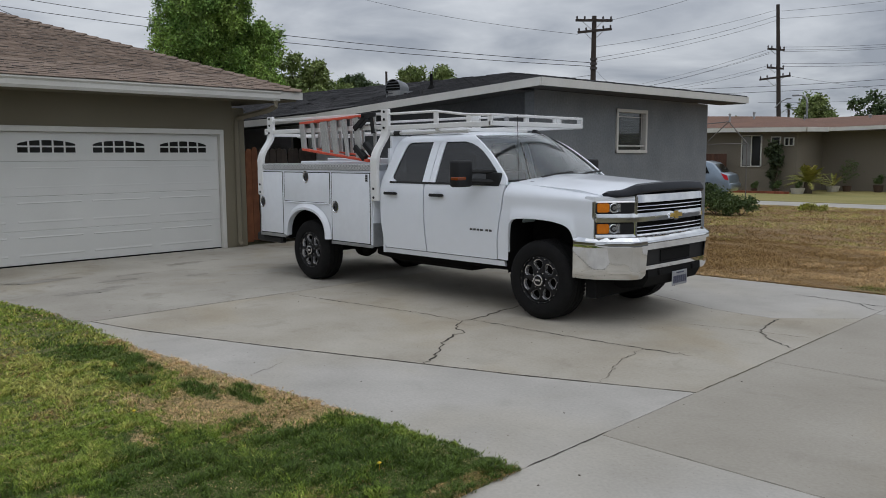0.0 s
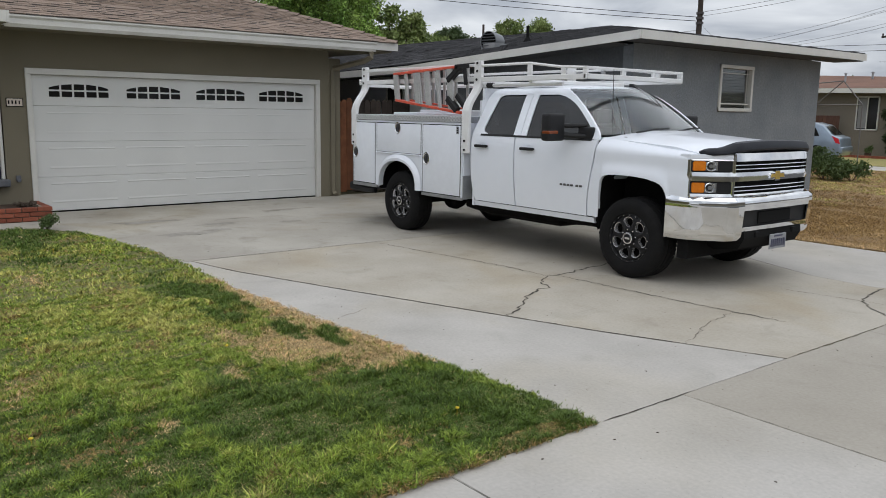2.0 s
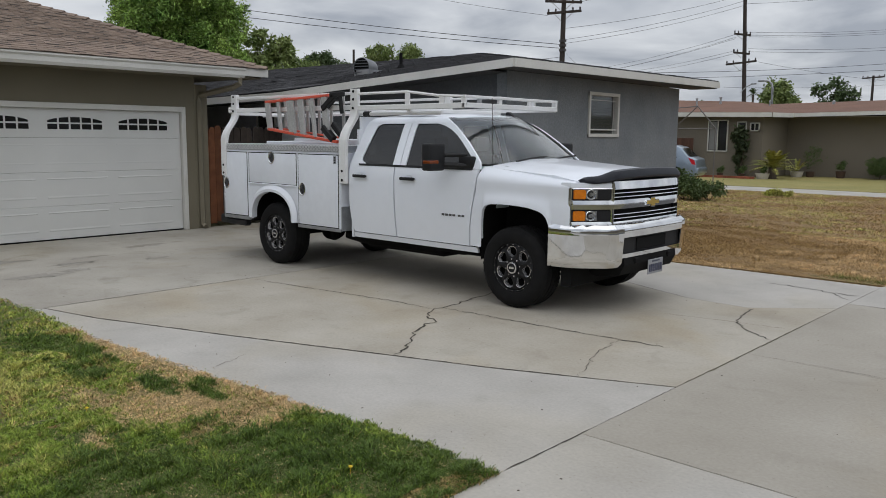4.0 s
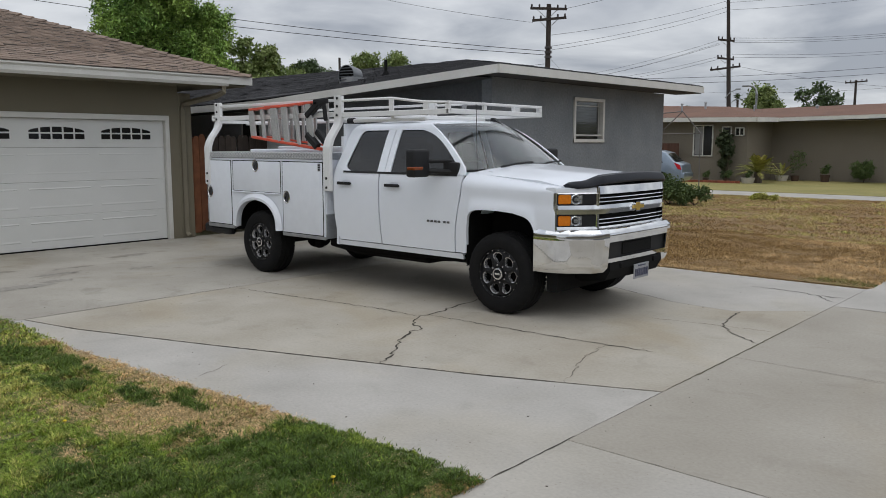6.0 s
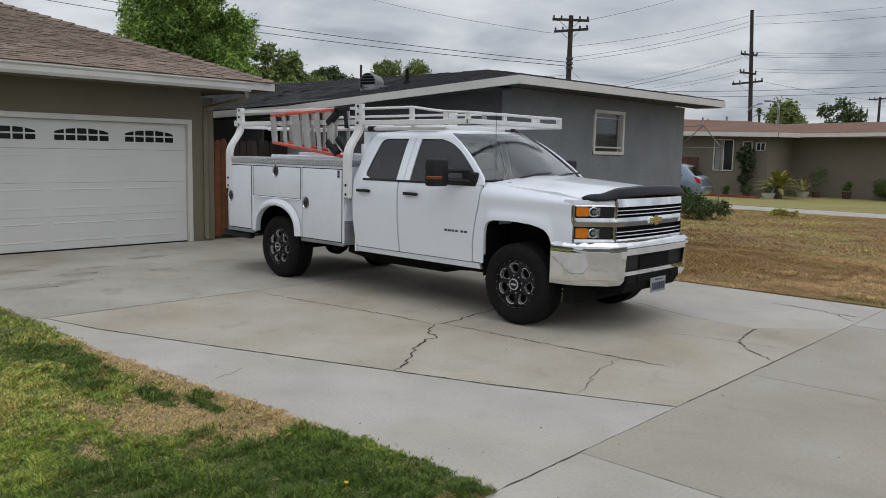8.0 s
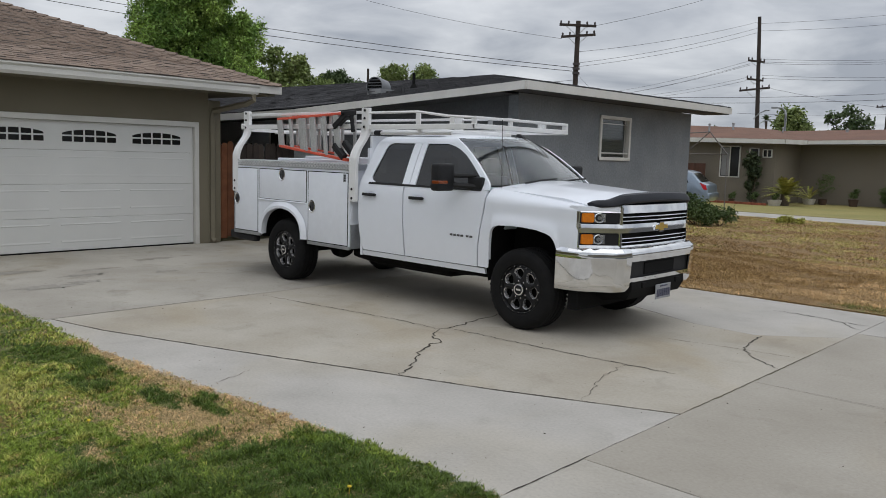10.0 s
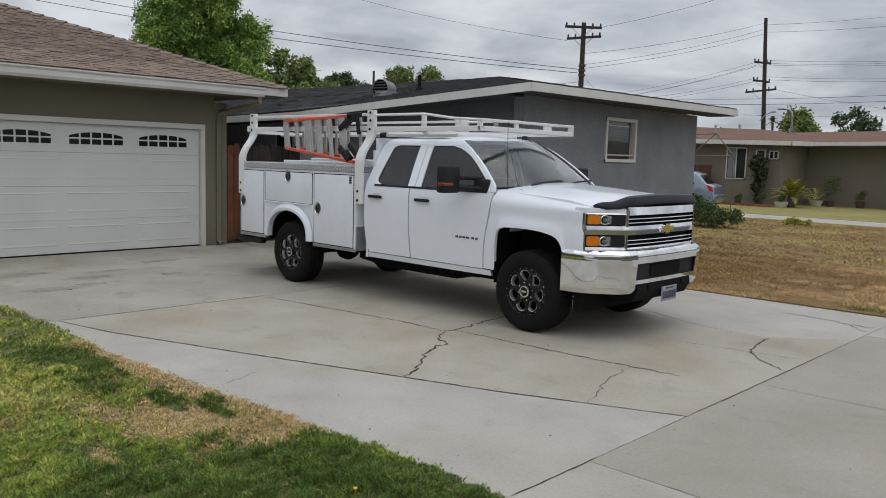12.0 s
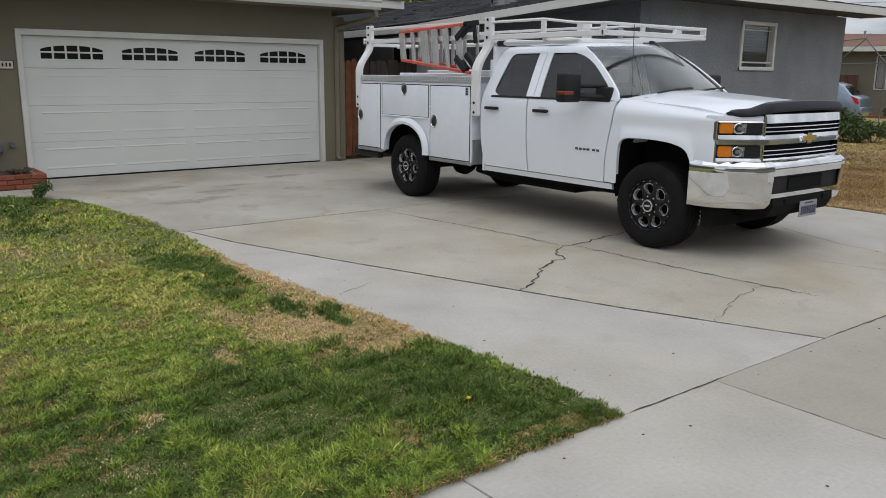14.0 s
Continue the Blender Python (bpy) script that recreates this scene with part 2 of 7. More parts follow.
def bevel(bm, w, seg=2, angle=30):
    bmesh.ops.recalc_face_normals(bm, faces=bm.faces)
    es = [e for e in bm.edges if len(e.link_faces) == 2 and e.calc_face_angle(0) > radians(angle)]
    bmesh.ops.bevel(bm, geom=es, offset=w, segments=seg, affect="EDGES", profile=0.5, clamp_overlap=True)
    return bm


def boxes(*dims, w=0.0, seg=1):
    bm = bmesh.new()
    for d in dims:
        box(bm, *d)
    if w:
        bevel(bm, w, seg)
    return bm


def prism(bm, pts, axis, a, b):
    """An outline, given in the two other axes in order, drawn out along axis from a to b."""
    def at(p, v):
        return {"x": (v, p[0], p[1]), "y": (p[0], v, p[1]), "z": (p[0], p[1], v)}[axis]
    lo = [bm.verts.new(at(p, a)) for p in pts]
    hi = [bm.verts.new(at(p, b)) for p in pts]
    n = len(pts)
    bm.faces.new(lo), bm.faces.new(hi[::-1])
    for i in range(n):
        j = (i + 1) % n
        bm.faces.new((lo[i], hi[i], hi[j], lo[j]))
    bmesh.ops.recalc_face_normals(bm, faces=bm.faces)
    return bm


def tube(bm, pts, r, sides=8, taper=None, closed=True):
    pts = [Vector(p) for p in pts]
    rings = []
    for i, p in enumerate(pts):
        d = (pts[min(i + 1, len(pts) - 1)] - pts[max(i - 1, 0)]).normalized()
        s = d.cross(Vector((0, 0, 1)))
        s = s.normalized() if s.length > 1e-3 else Vector((1, 0, 0))
        u = s.cross(d).normalized()
        rr = r if taper is None else r + (taper - r) * i / max(1, len(pts) - 1)
        rings.append([bm.verts.new(p + rr * (math.cos(a) * s + math.sin(a) * u)) for a in (2 * math.pi * k / sides for k in range(sides))])
    for q, w in zip(rings, rings[1:]):
        for k in range(sides):
            bm.faces.new((q[k], q[(k + 1) % sides], w[(k + 1) % sides], w[k]))
    if closed:
        bm.faces.new(rings[0][::-1]), bm.faces.new(rings[-1])
    return bm


def lathe(bm, profile, m, n=40):
    """Turns (radius, height) pairs about the z axis of the pose m."""
    rings = [[bm.verts.new(m @ Vector((r * math.cos(2 * math.pi * k / n), r * math.sin(2 * math.pi * k / n), h))) for k in range(n)] for r, h in profile]
    for a, b in zip(rings, rings[1:]):
        for k in range(n):
            bm.faces.new((a[k], a[(k + 1) % n], b[(k + 1) % n], b[k]))
    return bm


def mesh_of(name, bm, material, smooth=False):
    bmesh.ops.recalc_face_normals(bm, faces=bm.faces)
    me = bpy.data.meshes.new(name)
    bm.to_mesh(me)
    bm.free()
    for m in (material if isinstance(material, (list, tuple)) else [material]):
        me.materials.append(m)
    if smooth:
        me.shade_smooth()
        me.set_sharp_from_angle(angle=radians(35))
    return me


def part(name, bm, material, parent, label="", smooth=False):
    ob = new(name, mesh_of(name, bm, material, smooth) if isinstance(bm, bmesh.types.BMesh) else bm)
    ob.parent = parent
    if parent.type == "EMPTY":
        ob.matrix_parent_inverse = Matrix.Translation(-parent.location)
    if label:
        ob["label"] = label
    return ob


def thing(name, at, label, category, group="", kind=""):
    ob = new(name)
    ob.location = at
    ob.empty_display_size = 0.2
    return tagged(ob, label, category, group, kind)


def solid(name, bm, material, label, category, kind="", group="", smooth=False):
    return tagged(new(name, mesh_of(name, bm, material, smooth)), label, category, group, kind)


def quick_mesh(name, verts, faces, materials, index=None):
    """A mesh from numpy arrays of points and of triangles or quads."""
    me = bpy.data.meshes.new(name)
    k = faces.shape[1]
    me.vertices.add(len(verts)), me.loops.add(faces.size), me.polygons.add(len(faces))
    me.vertices.foreach_set("co", verts.astype(np.float32).ravel())
    me.loops.foreach_set("vertex_index", faces.astype(np.int32).ravel())
    me.polygons.foreach_set("loop_start", np.arange(0, faces.size, k, dtype=np.int32))
    for m in materials:
        me.materials.append(m)
    if index is not None:
        me.polygons.foreach_set("material_index", index.astype(np.int32))
    me.update(calc_edges=True)
    return me

# ---- ground ----
def sheet(name, pts, z, material, label, category, depth=0.1):
    return solid(name, prism(bmesh.new(), pts, "z", z - depth, z), material, label, category, "structure")


bm = bmesh.new()
vs = [bm.verts.new(p) for p in ((-900, -900, -0.12), (900, -900, -0.12), (900, 900, -0.12), (-900, 900, -0.12))]
bm.faces.new(vs)
solid("ground", bm, M_GROUND, "dry brown earth reaching to the horizon", "ground", "structure")
sheet("road", [(5.9, -60), (14, -60), (14, 90), (5.9, 90)], -0.08, M_ASPHALT, "dark asphalt street beyond the sidewalk", "road", 0.03)

driveway = tagged(new("driveway"), "cracked concrete driveway in several pale slabs", "driveway", "", "structure")
sidewalk = tagged(new("sidewalk"), "pale concrete sidewalk crossing the driveway", "sidewalk", "", "structure")
G = 0.008


def slab(parent, pts, material, label=""):
    bm = prism(bmesh.new(), pts, "z", -0.1, 0.0)
    bevel(bm, 0.0022, 1)
    return part("slab", bm, material, parent, label)


part("bedding", boxes((-8.6, 2.43, -3.9, 4.0, -0.11, -0.022), (2.42, 5.75, -40, 60, -0.11, -0.022)), M_GROOVE, driveway, "dark dirt in the slab joints")
# the slanting joint between the pale strip and the tan slab, and its like on the far side
J1 = [(-3.31, -3.30), (-2.52, -3.13), (-1.07, -2.63), (0.45, -2.07), (1.2, -1.80), (2.42, -1.27)]
J2 = [(2.42, 2.35), (1.72, 1.73), (1.04, 1.77), (0.03, 2.17), (-3.31, 3.05)]
slab(driveway, [(x, y - G) for x, y in J1] + [(2.42, -3.6), (-3.31, -3.8)], M_CONC_LIGHT, "whitish concrete strip beside the lawn")
slab(driveway, [(x, y + G) for x, y in J1] + [(x, y - 0.003) for x, y in J2], M_CONC_TAN, "tan stained concrete slab with cracks")
slab(driveway, [(x, y + 0.003) for x, y in J2] + [(-3.31, 4.0), (2.42, 4.0)], M_CONC_LIGHT, "whitish concrete strip beside the dry lawn")
slab(driveway, [(-8.5, -3.9), (-3.325, -3.9), (-3.325, 4.0), (-8.5, 4.0)], M_CONC_REAR, "grey stained concrete before the garage")
edges = [-40, -30, -20, -14, -10.2, -8.2, -6.2, -4.29, -2.48, -0.04, 2.68, 4.6, 6.5, 8.4, 10.3, 12.2, 14.1, 16, 20, 26, 34, 60]
for a, b in zip(edges, edges[1:]):
    pale = b <= -2.4 or a > 2.6
    g = 0.0015
    slab(sidewalk, [(2.4225, a + g), (5.7, a + g), (5.7, b - g), (2.4225, b - g)], M_CONC_LIGHT if pale else M_CONC_GREY)
solid("kerb", boxes((5.71, 5.88, -60, 90, -0.12, 0.004), w=0.02, seg=2), M_CONC_GREY, "grey concrete kerb at the street", "kerb", "structure")


def crack(pts, width, material=M_GROOVE, jag=0.035, z=0.0035, seed=1):
    """A ragged narrow strip along a line on the slab."""
    rnd = random.Random(seed)
    line = []
    for (x0, y0), (x1, y1) in zip(pts, pts[1:]):
        n = max(2, int(math.hypot(x1 - x0, y1 - y0) / 0.05))
        line += [(x0 + (x1 - x0) * k / n + rnd.uniform(-jag, jag) * (k > 0), y0 + (y1 - y0) * k / n + rnd.uniform(-jag, jag) * (k > 0)) for k in range(n)]
    line.append(pts[-1])
    bm = bmesh.new()
    rows = []
    for i, (x, y) in enumerate(line):
        a, b = line[max(0, i - 1)], line[min(len(line) - 1, i + 1)]
        d = Vector((b[0] - a[0], b[1] - a[1])).normalized()
        w = width * rnd.uniform(0.35, 1.1) * min(1, 0.3 + 6 * min(i, len(line) - 1 - i) / len(line))
        rows.append((bm.verts.new((x - d.y * w, y + d.x * w, z)), bm.verts.new((x + d.y * w, y - d.x * w, z))))
    for p, q in zip(rows, rows[1:]):
        bm.faces.new((p[0], q[0], q[1], p[1]))
    return part("crack", bm, material, driveway, "dark ragged crack in the concrete")


crack([(-3.2, -0.9), (-1.97, -0.74), (-1.05, -0.61), (-0.51, -0.62)], 0.0081, seed=1, jag=0.02)
crack([(-0.51, -0.62), (-0.52, -0.22), (-0.65, 0.47)], 0.0108, seed=2)
crack([(-0.51, -0.62), (-0.34, -0.9), (-0.12, -1.0), (-0.14, -1.15), (0.0, -1.4), (0.25, -1.75), (0.44, -2.07)], 0.0105, seed=3, jag=0.028)
crack([(-0.5, -0.5), (0.4, -0.45), (1.0, -0.41), (1.45, -0.38), (1.9, -0.32)], 0.0081, seed=4, jag=0.018)
crack([(1.45, -0.38), (1.55, -0.9), (1.79, -1.53)], 0.0035, seed=5, jag=0.02)
crack([(1.8, 1.72), (1.83, 1.4), (1.88, 1.07), (2.07, 0.78)], 0.0095, seed=6, jag=0.02)
crack([(2.07, 0.78), (2.25, 0.65), (2.42, 0.52)], 0.0081, seed=7, jag=0.02)
crack([(1.21, 0.85), (1.9, 0.98), (2.40, 1.05)], 0.0041, seed=8, jag=0.01)
crack([(-0.31, -3.22), (-0.38, -3.0), (-0.44, -2.87)], 0.004, seed=9, jag=0.015)
crack([(1.3, 3.3), (1.7, 3.3), (2.1, 3.2), (2.40, 3.2)], 0.0095, seed=10, jag=0.03)
crack([(2.1, 3.2), (2.3, 2.95), (2.40, 2.9)], 0.0081, seed=11, jag=0.02)
crack([(2.42, -1.2), (2.43, -0.6), (2.43, 0.4), (2.43, 1.6)], 0.006, M_MOSS, seed=13, jag=0.006, z=0.0025)


for pts, wd, sd in ((J1, 0.010, 20), ([(2.424, -3.2), (2.424, -2.4)], 0.006, 22), ([(2.424, -2.4), (2.424, 2.4), (2.424, 4.0)], 0.0018, 23), ([(2.44, -4.29), (5.6, -4.29)], 0.004, 24), ([(2.44, -2.48), (5.6, -2.48)], 0.0022, 25), ([(2.44, -0.04), (5.6, 0.04)], 0.0022, 26), ([(2.44, 2.68), (5.6, 2.68)], 0.010, 27), ([(-3.318, -3.3), (-3.318, -0.8)], 0.006, 28), (J2[2:], 0.004, 29)):
    crack(pts, wd, M_GROOVE, 0.004, 0.003, sd)


def splotch(x, y, rx, ry, seed):
    """A ragged patch of soaked-in oil, drawn out along the drive."""
    bm = bmesh.new()
    ring = []
    for i in range(72):
        a = 2 * math.pi * i / 72
        c, d = math.cos(a), math.sin(a)
        k = 1 + 0.55 * noise.noise((1.7 * c + seed * 5.3, 1.7 * d, 0)) + 0.45 * noise.noise((5 * c + seed, 5 * d, 3)) + 0.25 * noise.noise((14 * c, 14 * d, seed))
        ring.append(bm.verts.new((x + rx * k * c, y + ry * k * d, 0.0022)))
    bm.faces.new(ring)
    bmesh.ops.triangulate(bm, faces=bm.faces[:])
    return part("stain", bm, M_STAIN_SOFT, driveway, "dark oil stain")


M_STAIN_SOFT = weathered(mat("oil_stain_soft", (0.345, 0.325, 0.285), (0.285, 0.265, 0.23), 0.8, scale=3.2, fine=14, contrast=0.2), 0.3, (0.8, 0.78, 0.74), 2.0)
for i, (x, y, rx, ry) in enumerate(((-5.2, -2.6, 0.16, 0.32), (-5.35, -2.1, 0.08, 0.2), (-5.9, -1.9, 0.09, 0.3), (-6.6, -2.7, 0.12, 0.4), (-6.3, -1.5, 0.06, 0.3), (-5.6, -0.9, 0.07, 0.16), (-6.9, -0.4, 0.12, 0.3))):
    splotch(x, y, rx, ry, i)
# grit and dead leaves on the slabs
rnd = random.Random(5)
bm = bmesh.new()
for i in range(150):
    x, y = rnd.uniform(-4, 4.4), rnd.uniform(-4.2, 3.8)
    if x < 2.4 and y < -3.1:
        continue
    s = rnd.choice((0.003, 0.0035, 0.004, 0.006))
    box(bm, -s, s, -s * 0.5, s * 0.5, 0, s * 0.5, pose(x, y, 0.001, 0, 0, rnd.uniform(0, 180)))
tagged(solid("leaf_litter", bm, M_BARK, "tiny dark dead leaves and grit on concrete", "litter"), kind="stuff")

# plain low unseen walls behind the camera and beside the yard, added to darken reflections
solid("wall_street", boxes((26, 26.3, -50, 70, -0.1, 3.6)), mat("reflection_wall", (0.26, 0.23, 0.19), (0.20, 0.18, 0.15), 0.9, scale=0.4, fine=6), "plain taupe wall added across the street for reflections", "wall", "structure")
solid("wall_yard", boxes((-20, 5, -27.3, -27, -0.1, 3.2)), M_GROUND, "plain low wall added beyond the lawn for reflections", "wall", "structure")

# ---- lawns ----
EDGE = [(-6.7, -4.15), (-6.36, -4.02), (-6.15, -3.84), (-5.49, -3.67), (-4.65, -3.56), (-3.9, -3.49), (-3.1, -3.46), (-1.9, -3.53), (-0.87, -3.47), (-0.13, -3.42), (0.58, -3.37), (1.43, -3.32), (2.05, -3.30), (2.40, -3.33)]
lawn = sheet("lawn", EDGE + [(2.42, -3.5), (2.42, -16), (-6.7, -16), (-6.7, -4.3)], 0.012, M_SOIL, "green lawn with yellowing and straw patches", "lawn")
dry_lawn = sheet("dry_lawn", [(-3.02, 4.02), (2.425, 4.06), (2.425, 20.25), (-12, 20.25), (-12, 9.7), (-3.02, 9.7)], 0.01, M_DRYSOIL, "dry brown dormant lawn before the grey house", "lawn")
sheet("walkway", [(-7.48, -16), (-6.72, -16), (-6.72, -4.2), (-6.3, -3.9), (-7.48, -3.9)], 0.0, M_CONC_REAR, "concrete path before the brick planter", "path")
sheet("neighbour_driveway", [(2.43, 20.3), (2.43, 22.8), (-14, 22.8), (-14, 20.3)], 0.0, M_CONC_LIGHT, "pale concrete driveway of the next house", "driveway")
sheet("far_lawn", [(2.43, 22.85), (2.43, 33.1), (-14, 33.1), (-14, 22.85)], 0.01, M_FARLAWN, "pale yellow-green clipped lawn", "lawn")


def edge_y(x):
    return np.interp(x, [p[0] for p in EDGE], [p[1] for p in EDGE])


def blob(x, y, cx, cy, rx, ry):
    return ((x - cx) / rx) ** 2 + ((y - cy) / ry) ** 2


def field(x, y, s, seed):
    """Smooth values from -1 to 1, from sums of waves in seeded directions."""
    r = np.random.RandomState(seed)
    out = np.zeros_like(x)
    for k in range(14):
        a, f, p = r.uniform(0, 2 * np.pi), s * r.uniform(0.6, 2.6), r.uniform(0, 2 * np.pi)
        out += np.sin(f * (x * np.cos(a) + y * np.sin(a)) + p) / 3.2
    return out


def blades(name, x, y, h, lean, width, index, materials, label, z0=0.005, seed=0):
    r = np.random.RandomState(seed)
    n = len(x)
    a, b = r.uniform(0, 2 * np.pi, n), r.uniform(0, 2 * np.pi, n)
    base = np.stack([x, y, np.full(n, z0)], 1)
    side = np.stack([np.cos(a), np.sin(a), np.zeros(n)], 1) * (width * r.uniform(0.6, 1.3, n))[:, None]
    out = np.stack([np.cos(b), np.sin(b), np.zeros(n)], 1) * (h * lean * r.uniform(0.3, 1.4, n))[:, None]
    up = np.zeros((n, 3)); up[:, 2] = h
    mid = base + out * 0.35 + up * 0.6
    tip = base + out + up * r.uniform(0.75, 1.0, n)[:, None]
    v = np.concatenate([base - side, base + side, mid + side * 0.7, mid - side * 0.7, tip], 0)
    i = np.arange(n)
    quads = np.stack([i, i + n, i + 2 * n, i + 3 * n], 1)
    tris1 = np.concatenate([quads[:, [0, 1, 2]], quads[:, [0, 2, 3]], np.stack([i + 3 * n, i + 2 * n, i + 4 * n], 1)], 0)
    me = quick_mesh(name, v, tris1, materials, np.concatenate([index] * 3))
    return tagged(new(name, me), label, "grass", "", "stuff")


def sow(n, seed, x0, x1, y0, y1):
    r = np.random.RandomState(seed)
    return r.uniform(x0, x1, n), r.uniform(y0, y1, n), r


def lawn_blades():
    xs, ys = [], []
    for n, s, bx in ((330000, 1, (0.0, 2.46, -6.6, -3.1)), (180000, 2, (-2.2, 0.0, -7.4, -3.1)), (110000, 3, (-6.75, -2.2, -8.6, -3.2)), (45000, 4, (2.2, 2.46, -6.6, -3.1))):
        x, y, r = sow(n, s, *bx)
        xs.append(x), ys.append(y)
    x, y = np.concatenate(xs), np.concatenate(ys)
    r = np.random.RandomState(9)
    ragged = 0.02 + 0.022 * np.abs(field(x, y, 9, 4)) + 0.018 * np.abs(field(x, y, 25, 5)) + r.exponential(0.014, len(x))
    keep = (y < edge_y(x) + ragged - 0.01) & (x < 2.425 + 0.012 * field(x, y, 17, 6) + r.exponential(0.01, len(x))) & ((x > -6.5) | (y < -4.3))
    x, y = x[keep], y[keep]
    r = np.random.RandomState(11)
    n1, n2 = field(x, y, 1.1, 7), field(x, y, 3.4, 8)
    strip = np.interp(x, [-1.95, -1.7, -1.0, -0.6, -0.2, 0.1, 0.35, 0.63, 0.85, 1.1], [0.0, 0.10, 0.22, 0.30, 0.48, 0.70, 0.80, 0.70, 0.45, 0.0])
    dry = np.minimum.reduce([np.where(strip < 0.03, 9.0, np.clip((edge_y(x) - y) / np.maximum(strip, 0.01), 0, 4) ** 2), blob(x, y, 0.54, -4.5, 0.2, 0.12) + 0.55, blob(x, y, 0.32, -3.98, 0.42, 0.24), blob(x, y, 0.75, -3.65, 0.3, 0.22), blob(x, y, -0.28, -4.2, 0.45, 0.16) + 0.55, blob(x, y, -3.1, -4.93, 0.38, 0.16) + 0.35, blob(x, y, 1.1, -5.15, 0.12, 0.08) + 0.8, blob(x, y, 0.1, -5.62, 0.5, 0.2) + 0.95])
    fine = 0.45 * n2 + 0.4 * field(x, y, 7, 12) + 0.45 * field(x, y, 20, 16) + 0.4 * field(x, y, 45, 26)
    dry = dry + 0.62 * fine + r.normal(0, 0.35, len(x))
    tuft = np.minimum.reduce([blob(x, y, -0.28, -3.76, 0.34, 0.09), blob(x, y, -1.6, -3.78, 0.6, 0.14) + 0.15, blob(x, y, -0.9, -4.0, 0.45, 0.16) + 0.3, blob(x, y, 0.22, -3.62, 0.2, 0.06) + 0.3, blob(x, y, -2.27, -3.93, 0.6, 0.22) + 0.3, blob(x, y, 0.05, -3.5, 0.12, 0.05)]) + 0.3 * n2 + 0.4 * field(x, y, 9, 19) + 0.35 * field(x, y, 28, 29) + r.normal(0, 0.35, len(x))
    lush = np.minimum.reduce([blob(x, y, 1.55, -3.85, 0.75, 0.55), blob(x, y, 1.45, -4.5, 0.75, 0.55) + 0.15, blob(x, y, 2.1, -3.5, 0.5, 0.3), blob(x, y, -4.8, -4.6, 1.2, 0.5) + 0.3, blob(x, y, -6.3, -5.0, 0.6, 1.5)]) + 0.3 * n1 + 0.3 * n2 + 0.25 * field(x, y, 9, 22) + r.normal(0, 0.25, len(x))
    index = np.full(len(x), 1)
    n3, n4 = field(x, y, 14, 13), field(x, y, 30, 14)
    mixv = 0.15 * n1 + 0.2 * n2 + 0.35 * n3 + 0.45 * n4 + r.normal(0, 0.25, len(x)) + np.interp(x, [-6.5, -4.0, -2.5, -0.5, 0.6, 2.0], [0.0, 0.12, 0.40, 0.45, 0.08, -0.40]) + 0.45 * np.clip((-4.15 - y) / 0.5, -1.0, 0.35) * (x < 0.4) * (x > -4.5) - 0.35 * np.clip((-5.0 - y) / 0.5, 0, 1) - 0.38 * np.clip((x - 0.3) / 0.5, 0, 1)
    index[mixv > 0.62] = 2
    index[mixv < -0.48] = 0
    index[(lush < 1) & (r.rand(len(x)) < 0.96)] = 0
    index[(r.rand(len(x)) < 0.03 + 0.07 * np.clip(0.6 + 0.5 * n2 - 0.35 * x, 0, 1)) | ((field(x, y, 9, 15) > 1.35) & (r.rand(len(x)) < 0.22))] = 3
    index[(y > edge_y(x) - 0.1 - 0.05 * n2) & (x < 0.9) & (x > -2.2) & (r.rand(len(x)) < 0.7)] = 3
    index[(x > 2.33 + 0.04 * n2) & (y < -3.7) & (r.rand(len(x)) < 0.3)] = 3
    thatch = field(x, y, 5.5, 41) + 0.6 * field(x, y, 17, 42) + 0.5 * field(x, y, 40, 43)
    index[(thatch > 1.25) & (lush > 1.1) & (r.rand(len(x)) < 0.6)] = 4
    index[(x > 2.33 + 0.04 * n2) & (r.rand(len(x)) < 0.4)] = 4
    index[(dry < 1) & (r.rand(len(x)) < 0.9)] = 3
    index[(tuft < 1) & (r.rand(len(x)) < 0.92)] = 0
    h = np.choose(index, [0.030, 0.026, 0.023, 0.016, 0.017]) * r.uniform(0.5, 1.3, len(x)) * (1 + 0.25 * n2 + 0.45 * n3 + 0.40 * n4)
    h = np.clip(h, 0.012, 0.09) * np.clip(0.7 + (edge_y(x) - y) / 0.12, 0.55, 1)
    lean = np.choose(index, [0.9, 1.0, 1.1, 1.7, 1.7])
    blades("lawn_grass", x, y, h, lean, 0.0029 + 0.0008 * np.clip(0.3 - x, 0, 5), index, [M_GR_DARK, M_GR_MID, M_GR_YEL, M_GR_DRY, M_GR_BROWN], "short uneven green grass with straw-coloured dead patches", 0.008, 21)


